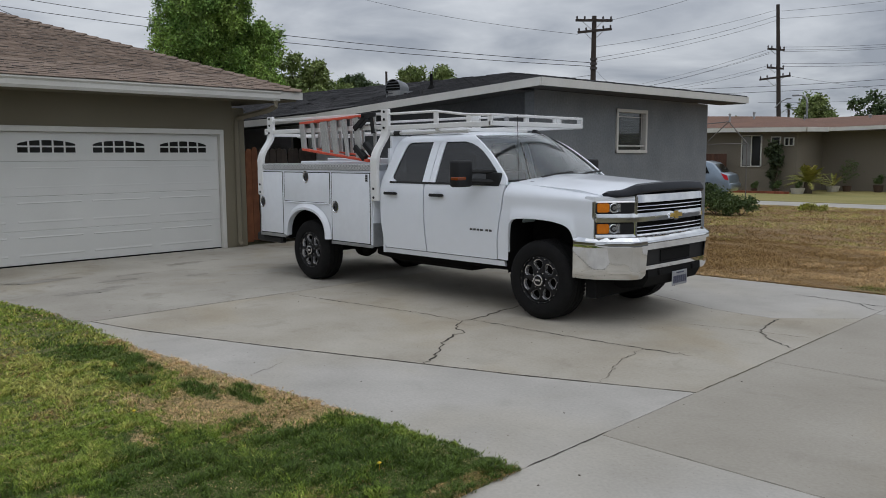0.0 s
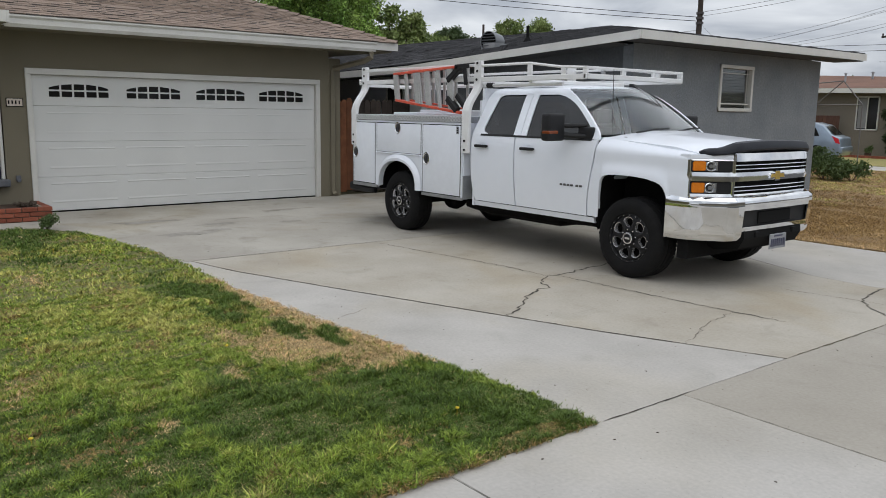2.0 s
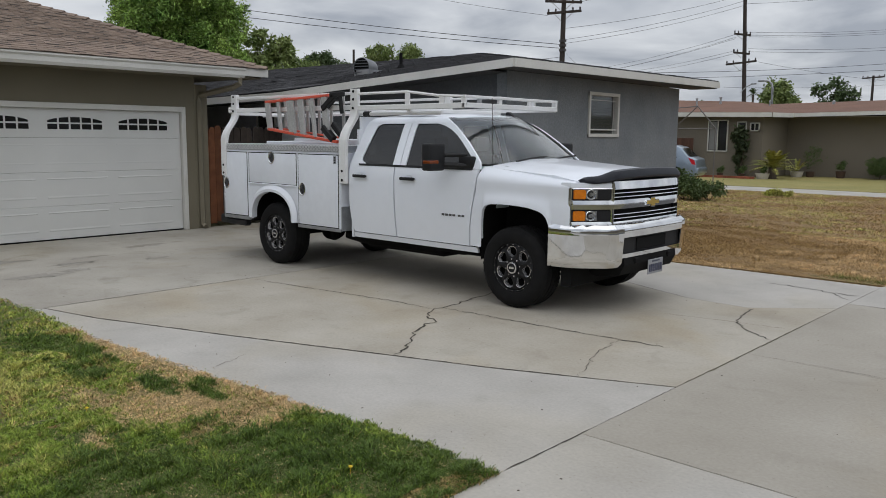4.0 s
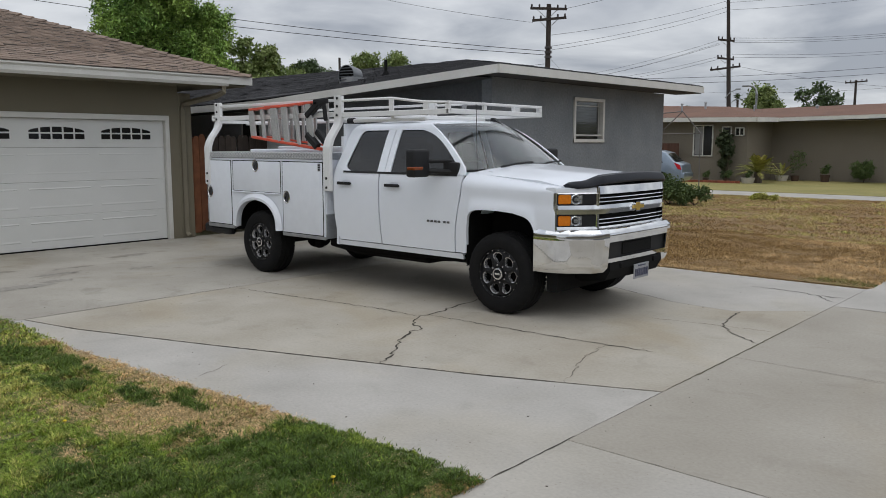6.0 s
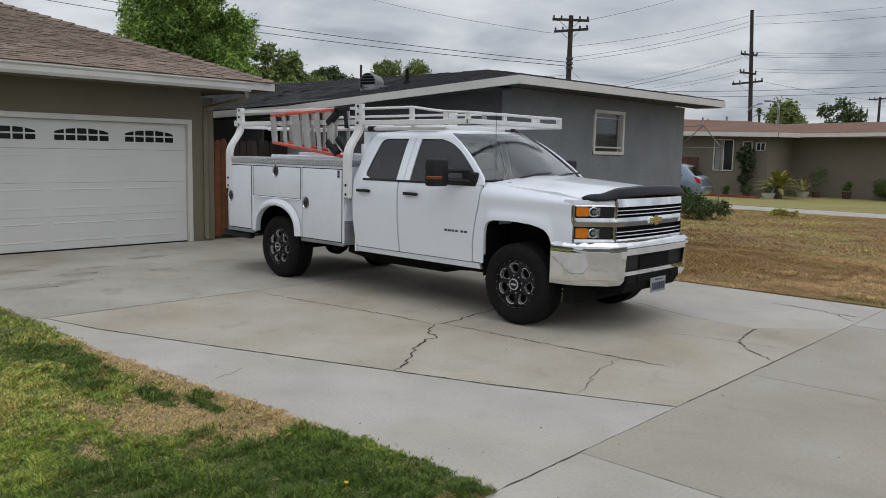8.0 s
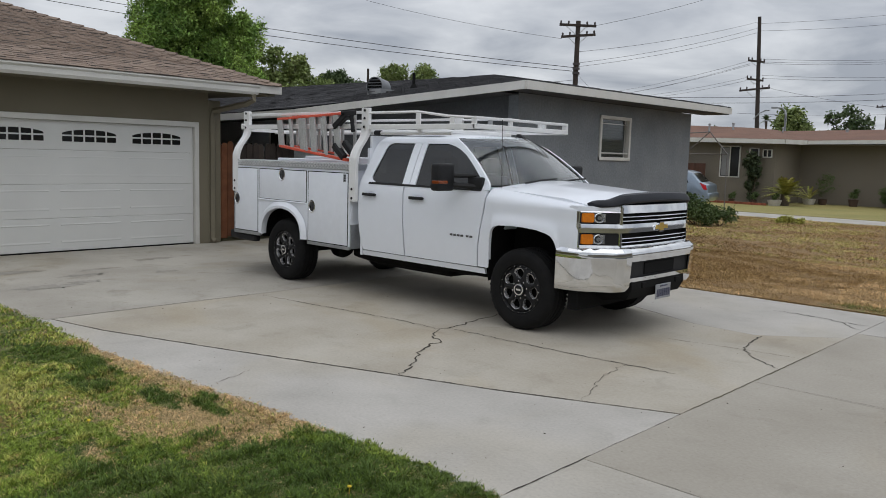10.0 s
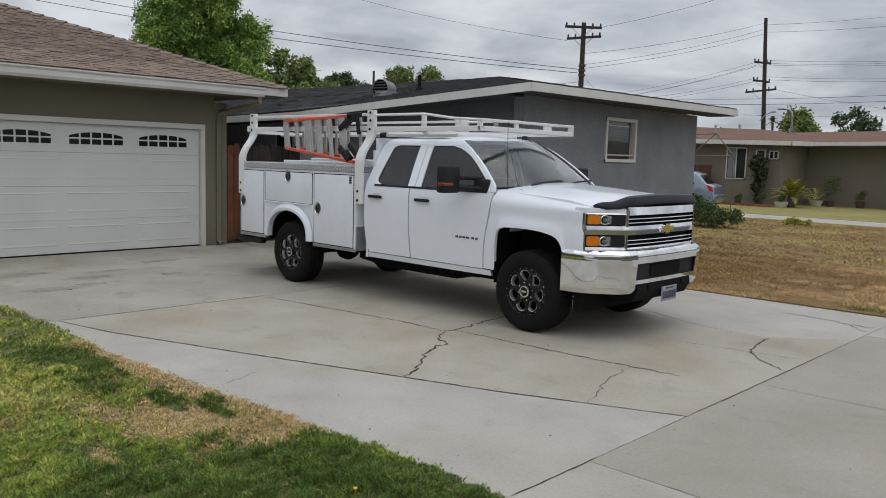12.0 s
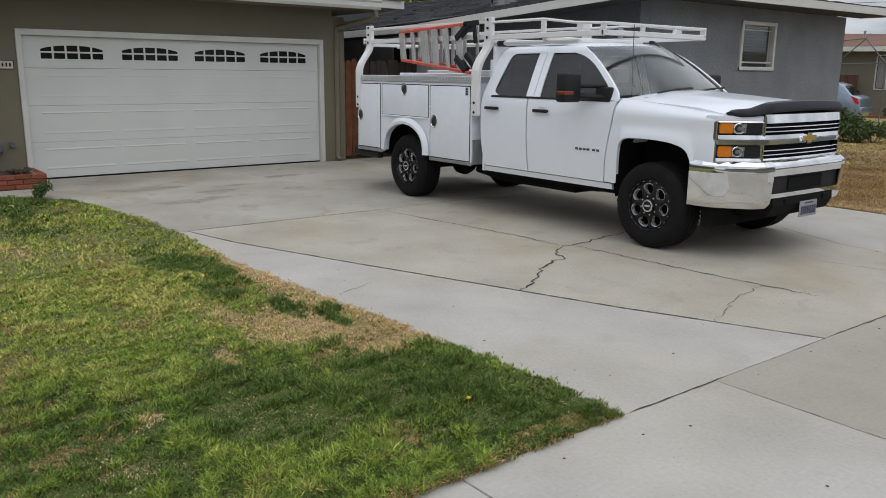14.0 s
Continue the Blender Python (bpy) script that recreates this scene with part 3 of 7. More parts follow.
def dry_blades():
    x1, y1, r = sow(110000, 31, -3.0, 2.47, 3.98, 9)
    x2, y2, r = sow(90000, 32, -8, 2.42, 9, 20.25)
    x, y = np.concatenate([x1, x2]), np.concatenate([y1, y2])
    keep = (y > 4.02 + 0.04 * field(x, y, 8, 3) - r.exponential(0.02, len(x))) & ((x > -3) | (y > 9.8))
    x, y = x[keep], y[keep]
    n1, n2 = field(x, y, 0.9, 17), field(x, y, 3, 18)
    mixv = 0.55 * n1 + 0.45 * n2 + 0.25 * field(x, y, 9, 23) + r.normal(0, 0.2, len(x))
    index = np.zeros(len(x), int)
    index[mixv > 0.5] = 1
    green = (y > 8.5) & (mixv + 0.09 * (y - 11) > 0.3)
    index[green & (r.rand(len(x)) < 0.5)] = 2
    index[(blob(x, y, 2.0, 4.2, 0.5, 0.2) < 1) & (r.rand(len(x)) < 0.6)] = 3
    h = np.clip(0.036 * r.uniform(0.4, 1.2, len(x)) * (1 + 0.35 * n2), 0.012, 0.08)
    blades("dry_grass", x, y, h, np.full(len(x), 1.3), np.where(y < 9, 0.0036, 0.007), index, [M_GR_BROWN, M_GR_DRY, M_GR_YEL, M_GR_DARK], "dry brown short grass with tufts", 0.006, 33)


lawn_blades()
dry_blades()
for i, (x, y) in enumerate(((-0.78, -5.76), (0.98, -5.75), (0.05, -4.34), (1.89, -3.8), (-0.9, -5.4), (-4.6, -4.4), (-4.2, -4.0))):
    bm = bmesh.new()
    tube(bm, [(x, y, 0), (x, y, 0.046)], 0.002, 5)
    lathe(bm, [(0.001, 0.042), (0.009, 0.046), (0.013, 0.050), (0.009, 0.055), (0.001, 0.057)], Matrix.Translation((x, y, 0)), 9)
    solid("dandelion", bm, M_FLOWER, "small yellow dandelion flower in the lawn", "flower", "", "dandelions in the lawn")

# ---- the olive house with its garage ----
XW = -8.40
garage_house = thing("garage_house", (XW, -3, 0), "single-storey olive stucco house with attached garage", "house")
w = prism(bmesh.new(), [(-16, -0.1), (-3.82, -0.1), (-3.82, 2.21), (1.22, 2.21), (1.22, -0.1), (1.42, -0.1), (1.42, 2.78), (-4.16, 2.78), (-4.16, 0.43), (-6.4, 0.43), (-6.4, 2.78), (-16, 2.78)], "x", XW - 0.2, XW)
part("front_wall", w, M_STUCCO, garage_house)
part("bay_backing", boxes((XW - 0.32, XW - 0.21, -6.4, -4.16, 0.43, 2.78)), M_STUCCO, garage_house)
part("side_wall", boxes((-20, XW - 0.2, 1.22, 1.42, -0.1, 2.78)), M_STUCCO, garage_house)
part("corner_post", boxes((XW - 0.1, XW + 0.012, 1.42, 1.67, 0, 2.62), w=0.01), M_STUCCO, garage_house)
part("rear_wall", boxes((-20, -19.8, -16, 1.22, -0.1, 2.78), (-19.8, XW - 0.2, -16, -15.8, -0.1, 2.78)), M_STUCCO, garage_house)
part("garage_floor", boxes((-19.7, -8.52, -15.7, 1.2, -0.1, -0.02)), M_CONC_GREY, garage_house)
trim = part("door_trim", boxes((XW - 0.15, XW + 0.03, -3.82, -3.74, 0, 2.2), (XW - 0.15, XW + 0.03, 1.14, 1.22, 0, 2.2), (XW - 0.15, XW + 0.032, -3.82, 1.22, 2.12, 2.21), w=0.006), M_WHITE, garage_house, "white door frame")

# the sectional door: four rows, four pressed panels in a row, arched lights in the top row
garage_door = thing("garage_door", (XW, -1.3, 0), "closed white sectional garage door with arched windows", "garage door")
DX = XW - 0.05
Y0, Y1, ZD = -3.735, 1.135, [0.02, 0.554, 1.102, 1.652, 2.118]
cols = [(Y0 + 0.195 + k * 1.165, Y0 + 0.195 + k * 1.165 + 0.985) for k in range(4)]
for k in range(4):
    z0, z1 = ZD[k] + 0.0015, ZD[k + 1] - 0.0015
    bm = bmesh.new()
    box(bm, DX - 0.04, DX, Y0, Y1, z0, z1)
    bevel(bm, 0.006, 2)
    sec = part("door_section", bm, M_GDOOR, garage_door)
    if k < 3:
        for a, b in cols:
            deep = (0.0065, 0.006, 0.0025)[k]
            # a shallow pressed field: a ledge along the top, a rounded roll along the foot
            p = bmesh.new()
            prism(p, [(DX - 0.002, z1 - 0.118), (DX + 0.001, z1 - 0.118), (DX + 0.001 + deep, z1 - 0.110), (DX + 0.001 + deep, z1 - 0.105), (DX - 0.002, z1 - 0.086)], "y", a, b)
            prism(p, [(DX - 0.002, z0 + 0.120), (DX + 0.6 * deep, z0 + 0.132), (DX + 0.7 * deep, z0 + 0.142), (DX - 0.002, z0 + 0.175)], "y", a, b)
            part("pressed_panel", p, M_GDOOR, sec)
    else:
        for a, b in cols:
            c, half = (a + b) / 2, 0.455
            zb = 1.79
            for i in range(5):
                ya = c - half + i * 2 * half / 5 + 0.015
                yb = c - half + (i + 1) * 2 * half / 5 - 0.015
                p = bmesh.new()
                box(p, DX - 0.01, DX + 0.004, ya, yb, zb, zb + 0.085)
                part("pane", p, M_WINGLASS, sec, "dark door light")
                def arch(v):
                    return zb + 0.11 + 0.10 * math.sqrt(max(0.05, 1 - ((v - c) / (half * 1.05)) ** 2)) - 0.012
                p = prism(bmesh.new(), [(ya, zb + 0.11), (yb, zb + 0.11)] + [(yb + (ya - yb) * s / 4, arch(yb + (ya - yb) * s / 4)) for s in range(5)], "x", DX - 0.01, DX + 0.004)
                part("pane", p, M_WINGLASS, sec, "dark arched door light")
part("bottom_seal", boxes((DX - 0.045, DX + 0.004, Y0, Y1, 0.0, 0.022)), M_DARK, garage_door, "black rubber seal")

# roof: hip with an overhang, gutter along the front
RX, RY, RZ, RS = -7.72, 2.54, 2.925, 0.370
D = 5.2
roof = bmesh.new()
c1, c2 = Vector((RX, RY, RZ)), Vector((RX, -17, RZ))
r1, r2 = Vector((RX - D, RY - D, RZ + RS * D)), Vector((RX - D, -17, RZ + RS * D))
b1 = Vector((-21, RY, RZ)); r3 = Vector((-21, RY - D, RZ + RS * D))
for ps in ((c1, c2, r2, r1), (c1, r1, r3, b1), (r1, r2, Vector((-21, -17, RZ)), r3)):
    bm_vs = [roof.verts.new(p) for p in ps] + [roof.verts.new(p - Vector((0, 0, 0.02))) for p in ps]
    n = len(ps)
    roof.faces.new(bm_vs[:n]), roof.faces.new(bm_vs[n:][::-1])
    for i in range(n):
        roof.faces.new((bm_vs[i], bm_vs[(i + 1) % n], bm_vs[n + (i + 1) % n], bm_vs[n + i]))
roof_ob = part("roof", roof, M_SHINGLE_I, garage_house, "faded brown asphalt shingle roof")
part("soffit", boxes((RX - 0.76, RX - 0.06, -17, RY - 0.1, 2.745, 2.765), (-21, RX - 0.1, 1.42, RY - 0.06, 2.772, 2.786)), M_STUCCO, garage_house)
part("side_fascia", boxes((-21, RX - 0.042, RY - 0.035, RY + 0.008, 2.790, 2.918)), M_WHITE, garage_house, "white fascia board")
part("front_fascia", boxes((RX - 0.04, RX + 0.008, -4.2, RY + 0.008, 2.780, 2.918)), M_WHITE, garage_house, "white fascia board")
# the eave steps forward over the bay
part("bay_eave", boxes((RX - 0.1, RX + 0.55, -17, -4.235, 2.870, 2.945)), M_SHINGLE_I, garage_house)
part("bay_soffit", boxes((RX - 0.1, RX + 0.54, -17, -4.235, 2.740, 2.755)), M_STUCCO, garage_house)
part("return_fascia", boxes((RX - 0.03, RX + 0.59, -4.233, -4.2, 2.750, 2.900)), M_WHITE, garage_house, "white fascia board")
part("bay_fascia", boxes((RX + 0.555, RX + 0.59, -17, -4.235, 2.750, 2.900)), M_WHITE, garage_house, "white fascia board")
g = bmesh.new()
prism(g, [(RX + 0.010, 2.735), (RX + 0.06, 2.735), (RX + 0.085, 2.780), (RX + 0.085, 2.850), (RX + 0.112, 2.880), (RX + 0.112, 2.900), (RX + 0.092, 2.900), (RX + 0.070, 2.790), (RX + 0.05, 2.755), (RX + 0.010, 2.755)], "y", -4.17, 2.0)
gutter = part("gutter", g, M_WHITE, garage_house, "white metal gutter")
d = bmesh.new()
tube(d, [(RX + 0.03, 1.93, 2.74), (RX + 0.03, 1.93, 2.64), (RX - 0.1, 1.86, 2.57), (XW + 0.05, 1.50, 2.43), (XW + 0.05, 1.49, 2.3), (XW + 0.05, 1.49, 0.1), (XW + 0.13, 1.49, 0.04)], 0.052, 4)
part("downspout", d, mat("olive_metal", (0.20, 0.175, 0.125), None, 0.6), garage_house, "olive painted downspout")
# shingles on the slope that faces the street; the lowest courses one by one
tab = bmesh.new()
box(tab, -0.02, 0.20, -0.099, 0.099, 0.0, 0.008)
tab_mesh = mesh_of("shingle", tab, M_SHINGLE)
slope = math.atan(RS)
rows = int(D / math.cos(slope) / 0.108)
rnd = random.Random(3)
rest_v, rest_f, band_v, band_f = [], [], [], []
for k in range(rows):
    s = k * 0.108
    x, z = RX + 0.02 - s * math.cos(slope), RZ + 0.004 + s * math.sin(slope)
    right = RY - s * math.cos(slope)
    y = right - 0.10 - rnd.uniform(0, 0.19)
    while y > -7.5:
        lift = rnd.choice((0, 0, 0.001, 0.007))
        m = Matrix.Translation((x, y, z + lift)) @ Matrix.Rotation(slope - 0.05, 4, "Y") @ Matrix.Rotation(math.pi, 4, "Z")
        if k < 8 and y > -5.0:
            ob = part("shingle", tab_mesh, None, roof_ob)
            ob.matrix_basis = m
        else:
            o = len(rest_v)
            rest_v += [m @ Vector(p) for p in ((-0.02, -0.099, 0), (0.2, -0.099, 0), (0.2, 0.099, 0), (-0.02, 0.099, 0), (-0.02, -0.099, 0.008), (0.2, -0.099, 0.008), (0.2, 0.099, 0.008), (-0.02, 0.099, 0.008))]
            rest_f += [(o + 4, o + 5, o + 6, o + 7), (o, o + 4, o + 7, o + 3), (o, o + 1, o + 5, o + 4), (o + 3, o + 7, o + 6, o + 2)]
        # dark strips below some tabs, coloured as the shadow lines of their butts
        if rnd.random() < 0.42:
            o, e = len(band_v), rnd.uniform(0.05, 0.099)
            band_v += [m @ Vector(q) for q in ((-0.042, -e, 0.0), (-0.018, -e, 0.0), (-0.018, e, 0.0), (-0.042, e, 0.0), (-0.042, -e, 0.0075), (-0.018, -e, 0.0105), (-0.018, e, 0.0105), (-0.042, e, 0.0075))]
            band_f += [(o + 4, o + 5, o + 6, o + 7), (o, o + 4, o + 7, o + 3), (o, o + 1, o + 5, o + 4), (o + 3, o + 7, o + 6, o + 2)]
        y -= 0.20
me = quick_mesh("upper_shingles", np.array([tuple(v) for v in rest_v]), np.array(rest_f), [M_SHINGLE_I])
part("upper_shingles", me, None, garage_house)["kind"] = "stuff"
me = quick_mesh("shingle_shadow_line", np.array([tuple(v) for v in band_v]), np.array(band_f), [mat("shingle_shadow_paint", (0.07, 0.058, 0.05), (0.11, 0.09, 0.078), 0.95, scale=6)])
part("shingle_shadow_line", me, None, garage_house, "dark strips painted as shadow lines below the shingle butts")["kind"] = "stuff"
cap = bmesh.new()
prism(cap, [(-0.14, -0.045), (0.0, 0.0), (0.14, -0.045), (0.14, -0.035), (0.0, 0.014), (-0.14, -0.035)], "x", 0.0, 0.30)
cap_mesh = mesh_of("ridge_cap", cap, M_SHINGLE)
hip = (r1 - c1).normalized()
for k in range(int((r1 - c1).length / 0.22)):
    ob = part("ridge_cap", cap_mesh, None, roof_ob)
    q = hip.to_track_quat("X", "Z")
    ob.matrix_basis = Matrix.LocRotScale(c1 + hip * (0.22 * k) + Vector((0, 0, 0.038 + 0.004 * (k % 2))), q @ Euler((0, 0.10, 0)).to_quaternion(), None)

# navy bay, sill, number plaque, socket
bay = thing("navy_bay", (XW, -5.2, 0.43), "navy painted window bay with white edge trim", "window bay")
part("panel", boxes((XW - 0.2, XW - 0.06, -6.4, -4.225, 0.55, 2.79)), M_NAVY, bay)
part("edge_trim", boxes((XW - 0.2, XW + 0.012, -4.225, -4.18, 0.55, 2.79), w=0.004), M_WHITE, bay, "white corner trim")
part("shade", boxes((XW - 0.06, XW - 0.04, -6.0, -4.53, 1.37, 2.7), w=0.004), mat("pale_shade", (0.42, 0.43, 0.46), None, 0.7), bay, "pale grey window shade")
part("sill", boxes((XW - 0.2, XW + 0.12, -6.4, -4.13, 0.44, 0.55), w=0.012), M_SLATE, bay, "grey stone sill")
plaque = thing("number_plaque", (XW, -3.98, 1.63), "cream plaque with dark border on the wall", "plaque")
part("border", boxes((XW, XW + 0.02, -4.10, -3.868, 1.63, 1.76), w=0.004), M_DARK, plaque)
part("face", boxes((XW + 0.02, XW + 0.026, -4.09, -3.88, 1.64, 1.75)), mat("cream_enamel", (0.66, 0.58, 0.50), None, 0.4), plaque)
for k in range(4):
    part("bar", boxes((XW + 0.026, XW + 0.03, -4.075 + k * 0.048, -4.055 + k * 0.048, 1.668, 1.722)), M_DARK, plaque, "plain dark bar")
socket = thing("outdoor_socket", (XW, -4.0, 0.5), "small weathered outdoor socket cover", "socket")
part("cover", boxes((XW, XW + 0.035, -4.04, -3.97, 0.51, 0.6), w=0.006), M_SLATE, socket)
part("flap", boxes((XW + 0.03, XW + 0.06, -4.03, -3.98, 0.50, 0.54), w=0.005), M_SLATE, socket)

# brick planter, course by course
planter = thing("brick_planter", (-7.6, -4.6, 0), "low red brick planter at the house wall", "planter")
part("core", boxes((-7.62, -7.53, -7.4, -3.79, 0, 0.195), (-8.38, -7.62, -3.90, -3.79, 0, 0.195)), M_MORTAR, planter)
part("soil", boxes((-8.38, -7.62, -7.4, -3.9, 0, 0.17)), M_SOILPOT, planter)
bk = boxes((-0.05, 0.05, -0.098, 0.098, 0.0, 0.058), w=0.005)
bk_mesh = mesh_of("brick", bk, M_BRICK)
rnd = random.Random(8)
for k in range(3):
    z = 0.004 + 0.069 * k
    for i in range(19):
        ob = part("brick", bk_mesh, None, planter)
        ob.matrix_basis = pose(-7.545 + rnd.uniform(-0.004, 0.004), -3.85 - i * 0.206 - (0.103 if k == 1 else 0), z, 0, 0, rnd.uniform(-1.2, 1.2))
    for i in range(4):
        ob = part("brick", bk_mesh, None, planter)
        ob.matrix_basis = pose(-7.62 - i * 0.206 - (0.1 if k != 1 else 0), -3.80 + rnd.uniform(-0.004, 0.004), z, 0, 0, 90 + rnd.uniform(-1.2, 1.2))

# ---- the grey neighbour house ----
NX = -3.04
grey_house = thing("grey_house", (NX, 6.6, 0), "low blue-grey stucco house with charcoal roof", "house")
w = prism(bmesh.new(), [(3.73, -0.1), (9.62, -0.1), (9.62, 2.76), (6.63, 2.76), (6.63, 2.545), (7.16, 2.545), (7.16, 1.74), (6.1, 1.74), (6.1, 2.545), (6.629, 2.545), (6.629, 2.76), (3.73, 2.76)], "x", NX - 0.2, NX)
part("front_wall", w, M_STUCCO_GREY, grey_house)
part("side_wall", prism(bmesh.new(), [(-8, -0.1), (NX - 0.2, -0.1), (NX - 0.2, 2.74), (-8, 2.45)], "y", 3.73, 3.93), M_STUCCO_SIDE, grey_house, "grey side wall with the eave shade in its colour")
# the rear stretch is pale, and lightened further for light the eaves block
part("rear_side_wall", prism(bmesh.new(), [(-16, -0.1), (-8, -0.1), (-8, 2.45), (-16, 2.28)], "y", 3.73, 3.93), mat("pale_grey_stucco", (0.56, 0.58, 0.60), (0.50, 0.52, 0.54), 0.9, scale=2, bump=0.5), grey_house, "paler grey rear side wall, lightened against the eave shade")
part("side_wall", boxes((-16, NX - 0.2, 9.42, 9.62, -0.1, 2.76)), M_STUCCO_GREY, grey_house)
part("rear_wall", boxes((-16.2, -16, 3.73, 9.62, -0.1, 2.4)), M_STUCCO_GREY, grey_house)
win = part("window", boxes((NX - 0.08, NX + 0.03, 6.1, 6.16, 1.74, 2.545), (NX - 0.08, NX + 0.03, 7.10, 7.16, 1.74, 2.545), (NX - 0.08, NX + 0.032, 6.1, 7.16, 2.485, 2.545), (NX - 0.08, NX + 0.034, 6.1, 7.16, 1.74, 1.80), (NX - 0.06, NX + 0.0, 6.16, 7.10, 1.86, 1.885), w=0.004), M_WHITE, grey_house, "white framed window")
glass = part("pane", boxes((NX - 0.05, NX - 0.044, 6.15, 7.11, 1.78, 2.495)), M_GLASS, win)
glass.visible_shadow = False
part("blind", boxes(*[(NX - 0.12, NX - 0.1, 6.15, 7.11, 1.79 + k * 0.05, 1.79 + k * 0.05 + 0.046) for k in range(14)]), mat("grey_green_blind", (0.055, 0.062, 0.052), None, 0.7), win, "closed grey blinds")
part("grille_bar", boxes((NX - 0.042, NX - 0.03, 6.23, 6.24, 1.8, 2.48), (NX - 0.042, NX - 0.03, 7.03, 7.04, 1.8, 2.48), (NX - 0.042, NX - 0.03, 6.16, 7.1, 2.40, 2.412)), M_WHITE, win)
EA, EB, EC = Vector((-2.42, 3.10, 2.875)), Vector((-2.42, 10.15, 2.91)), Vector((-8.0, 3.10, 2.565))
ED = Vector((-16.6, 3.10, 2.40))
EE = Vector((-16.6, 10.16, 2.875))
P1, P2 = Vector((-6.25, 6.95, 3.47)), Vector((-16.6, 6.95, 3.52))
roof = bmesh.new()
for ps in ((EA, EB, P1), (EA, P1, P2, ED, EC), (EB, EE, P2, P1)):
    top = [roof.verts.new(p) for p in ps]
    low = [roof.verts.new(p - Vector((0, 0, 0.08))) for p in ps]
    n = len(ps)
    roof.faces.new(top), roof.faces.new(low[::-1])
    for i in range(n):
        roof.faces.new((top[i], top[(i + 1) % n], low[(i + 1) % n], low[i]))
groof = part("roof", roof, M_SHINGLE_DK, grey_house, "charcoal shingle roof")


def board(bm, a, b, drop, thick, out):
    """A fascia board from a to b, hanging down by drop."""
    o = Vector(out).normalized() * thick
    q = [a, b, b - Vector((0, 0, drop)), a - Vector((0, 0, drop))]
    lo, hi = [bm.verts.new(p) for p in q], [bm.verts.new(p + o) for p in q]
    bm.faces.new(lo[::-1]), bm.faces.new(hi)
    for i in range(4):
        bm.faces.new((lo[i], lo[(i + 1) % 4], hi[(i + 1) % 4], hi[i]))
    return bm


up = Vector((0, 0, 0.006))
part("fascia", board(bmesh.new(), EA - up, EB - up, 0.125, 0.025, (1, 0, 0)), M_WHITE, grey_house, "off-white fascia board")
part("fascia", board(bmesh.new(), EA - up, EC - up, 0.125, 0.025, (0, -1, 0)), M_WHITE, grey_house, "off-white fascia board")
part("fascia", board(bmesh.new(), EC - up * 2, ED - up * 2, 0.14, 0.028, (0, -1, 0)), M_WHITE, grey_house, "off-white fascia board")
# both soffits are coloured much darker than the wall stucco
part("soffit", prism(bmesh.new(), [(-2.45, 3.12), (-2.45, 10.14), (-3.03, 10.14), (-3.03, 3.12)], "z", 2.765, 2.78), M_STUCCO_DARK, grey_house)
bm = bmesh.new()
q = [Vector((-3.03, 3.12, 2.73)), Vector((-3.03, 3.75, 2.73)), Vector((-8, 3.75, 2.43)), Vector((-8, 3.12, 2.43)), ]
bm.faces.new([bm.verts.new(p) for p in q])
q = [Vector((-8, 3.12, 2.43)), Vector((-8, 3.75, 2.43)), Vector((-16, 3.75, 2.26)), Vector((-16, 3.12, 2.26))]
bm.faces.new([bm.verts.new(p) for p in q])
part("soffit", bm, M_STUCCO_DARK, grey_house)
# shingle courses on the three slopes, thick at the butt
rnd = random.Random(12)
cv, cf = [], []


def courses(a, b, p, q, n):
    for k in range(n):
        s = k / n
        l, r = a + (p - a) * s, b + (q - b) * s
        upv = ((p + q) / 2 - (a + b) / 2).normalized()
        length = (r - l).length
        m = max(1, int(length / 0.32))
        for i in range(m):
            if rnd.random() < 0.04:
                continue
            u, v = l + (r - l) * (i / m), l + (r - l) * ((i + 0.94) / m)
            lift = Vector((0, 0, 0.012 + rnd.uniform(0, 0.014)))
            o = len(cv)
            cv.extend([u + lift, v + lift, v + upv * 0.17 + Vector((0, 0, 0.004)), u + upv * 0.17 + Vector((0, 0, 0.004)), u, v])
            cf.extend([(o, o + 1, o + 2, o + 3), (o + 4, o + 5, o + 1, o)])


courses(EA, EB, P1, P1, 24)
courses(EC, EA, P1 + (P2 - P1) * 0.2, P1, 24)
courses(ED, EC, P2, P1 + (P2 - P1) * 0.2, 24)
me = quick_mesh("roofing", np.array([tuple(v) for v in cv]), np.array(cf), [M_SHINGLE_DK])
part("roofing", me, None, grey_house)["kind"] = "stuff"
# side window glimpsed under the eave
sw = part("side_window", boxes((-9.8, -9.1, 3.69, 3.74, 2.2, 2.26), (-9.16, -9.1, 3.69, 3.74, 1.3, 2.2), (-9.8, -9.1, 3.69, 3.74, 1.24, 1.3), (-9.8, -9.74, 3.69, 3.74, 1.3, 2.2)), M_WHITE, grey_house, "white framed side window")
part("pane", boxes((-9.74, -9.16, 3.70, 3.72, 1.3, 2.2)), M_WINGLASS, sw)
# roof vents
v = thing("roof_vent_hood", (-7.0, 4.45, 3.0), "rounded metal vent hood with dark louvres", "roof vent")
m = pose(-7.05, 4.25, 3.04, 90, 0, 12)
part("hood", lathe(bmesh.new(), [(0.185, 0.0), (0.195, 0.0), (0.195, -0.10), (0.16, -0.34), (0.001, -0.36)], m, 26), mat("dull_vent_metal", (0.26, 0.27, 0.28), (0.20, 0.21, 0.22), 0.5, 0.4), v, smooth=True)
part("opening", lathe(bmesh.new(), [(0.001, -0.03), (0.186, -0.03)], m, 26), M_DARK, v, "dark opening")
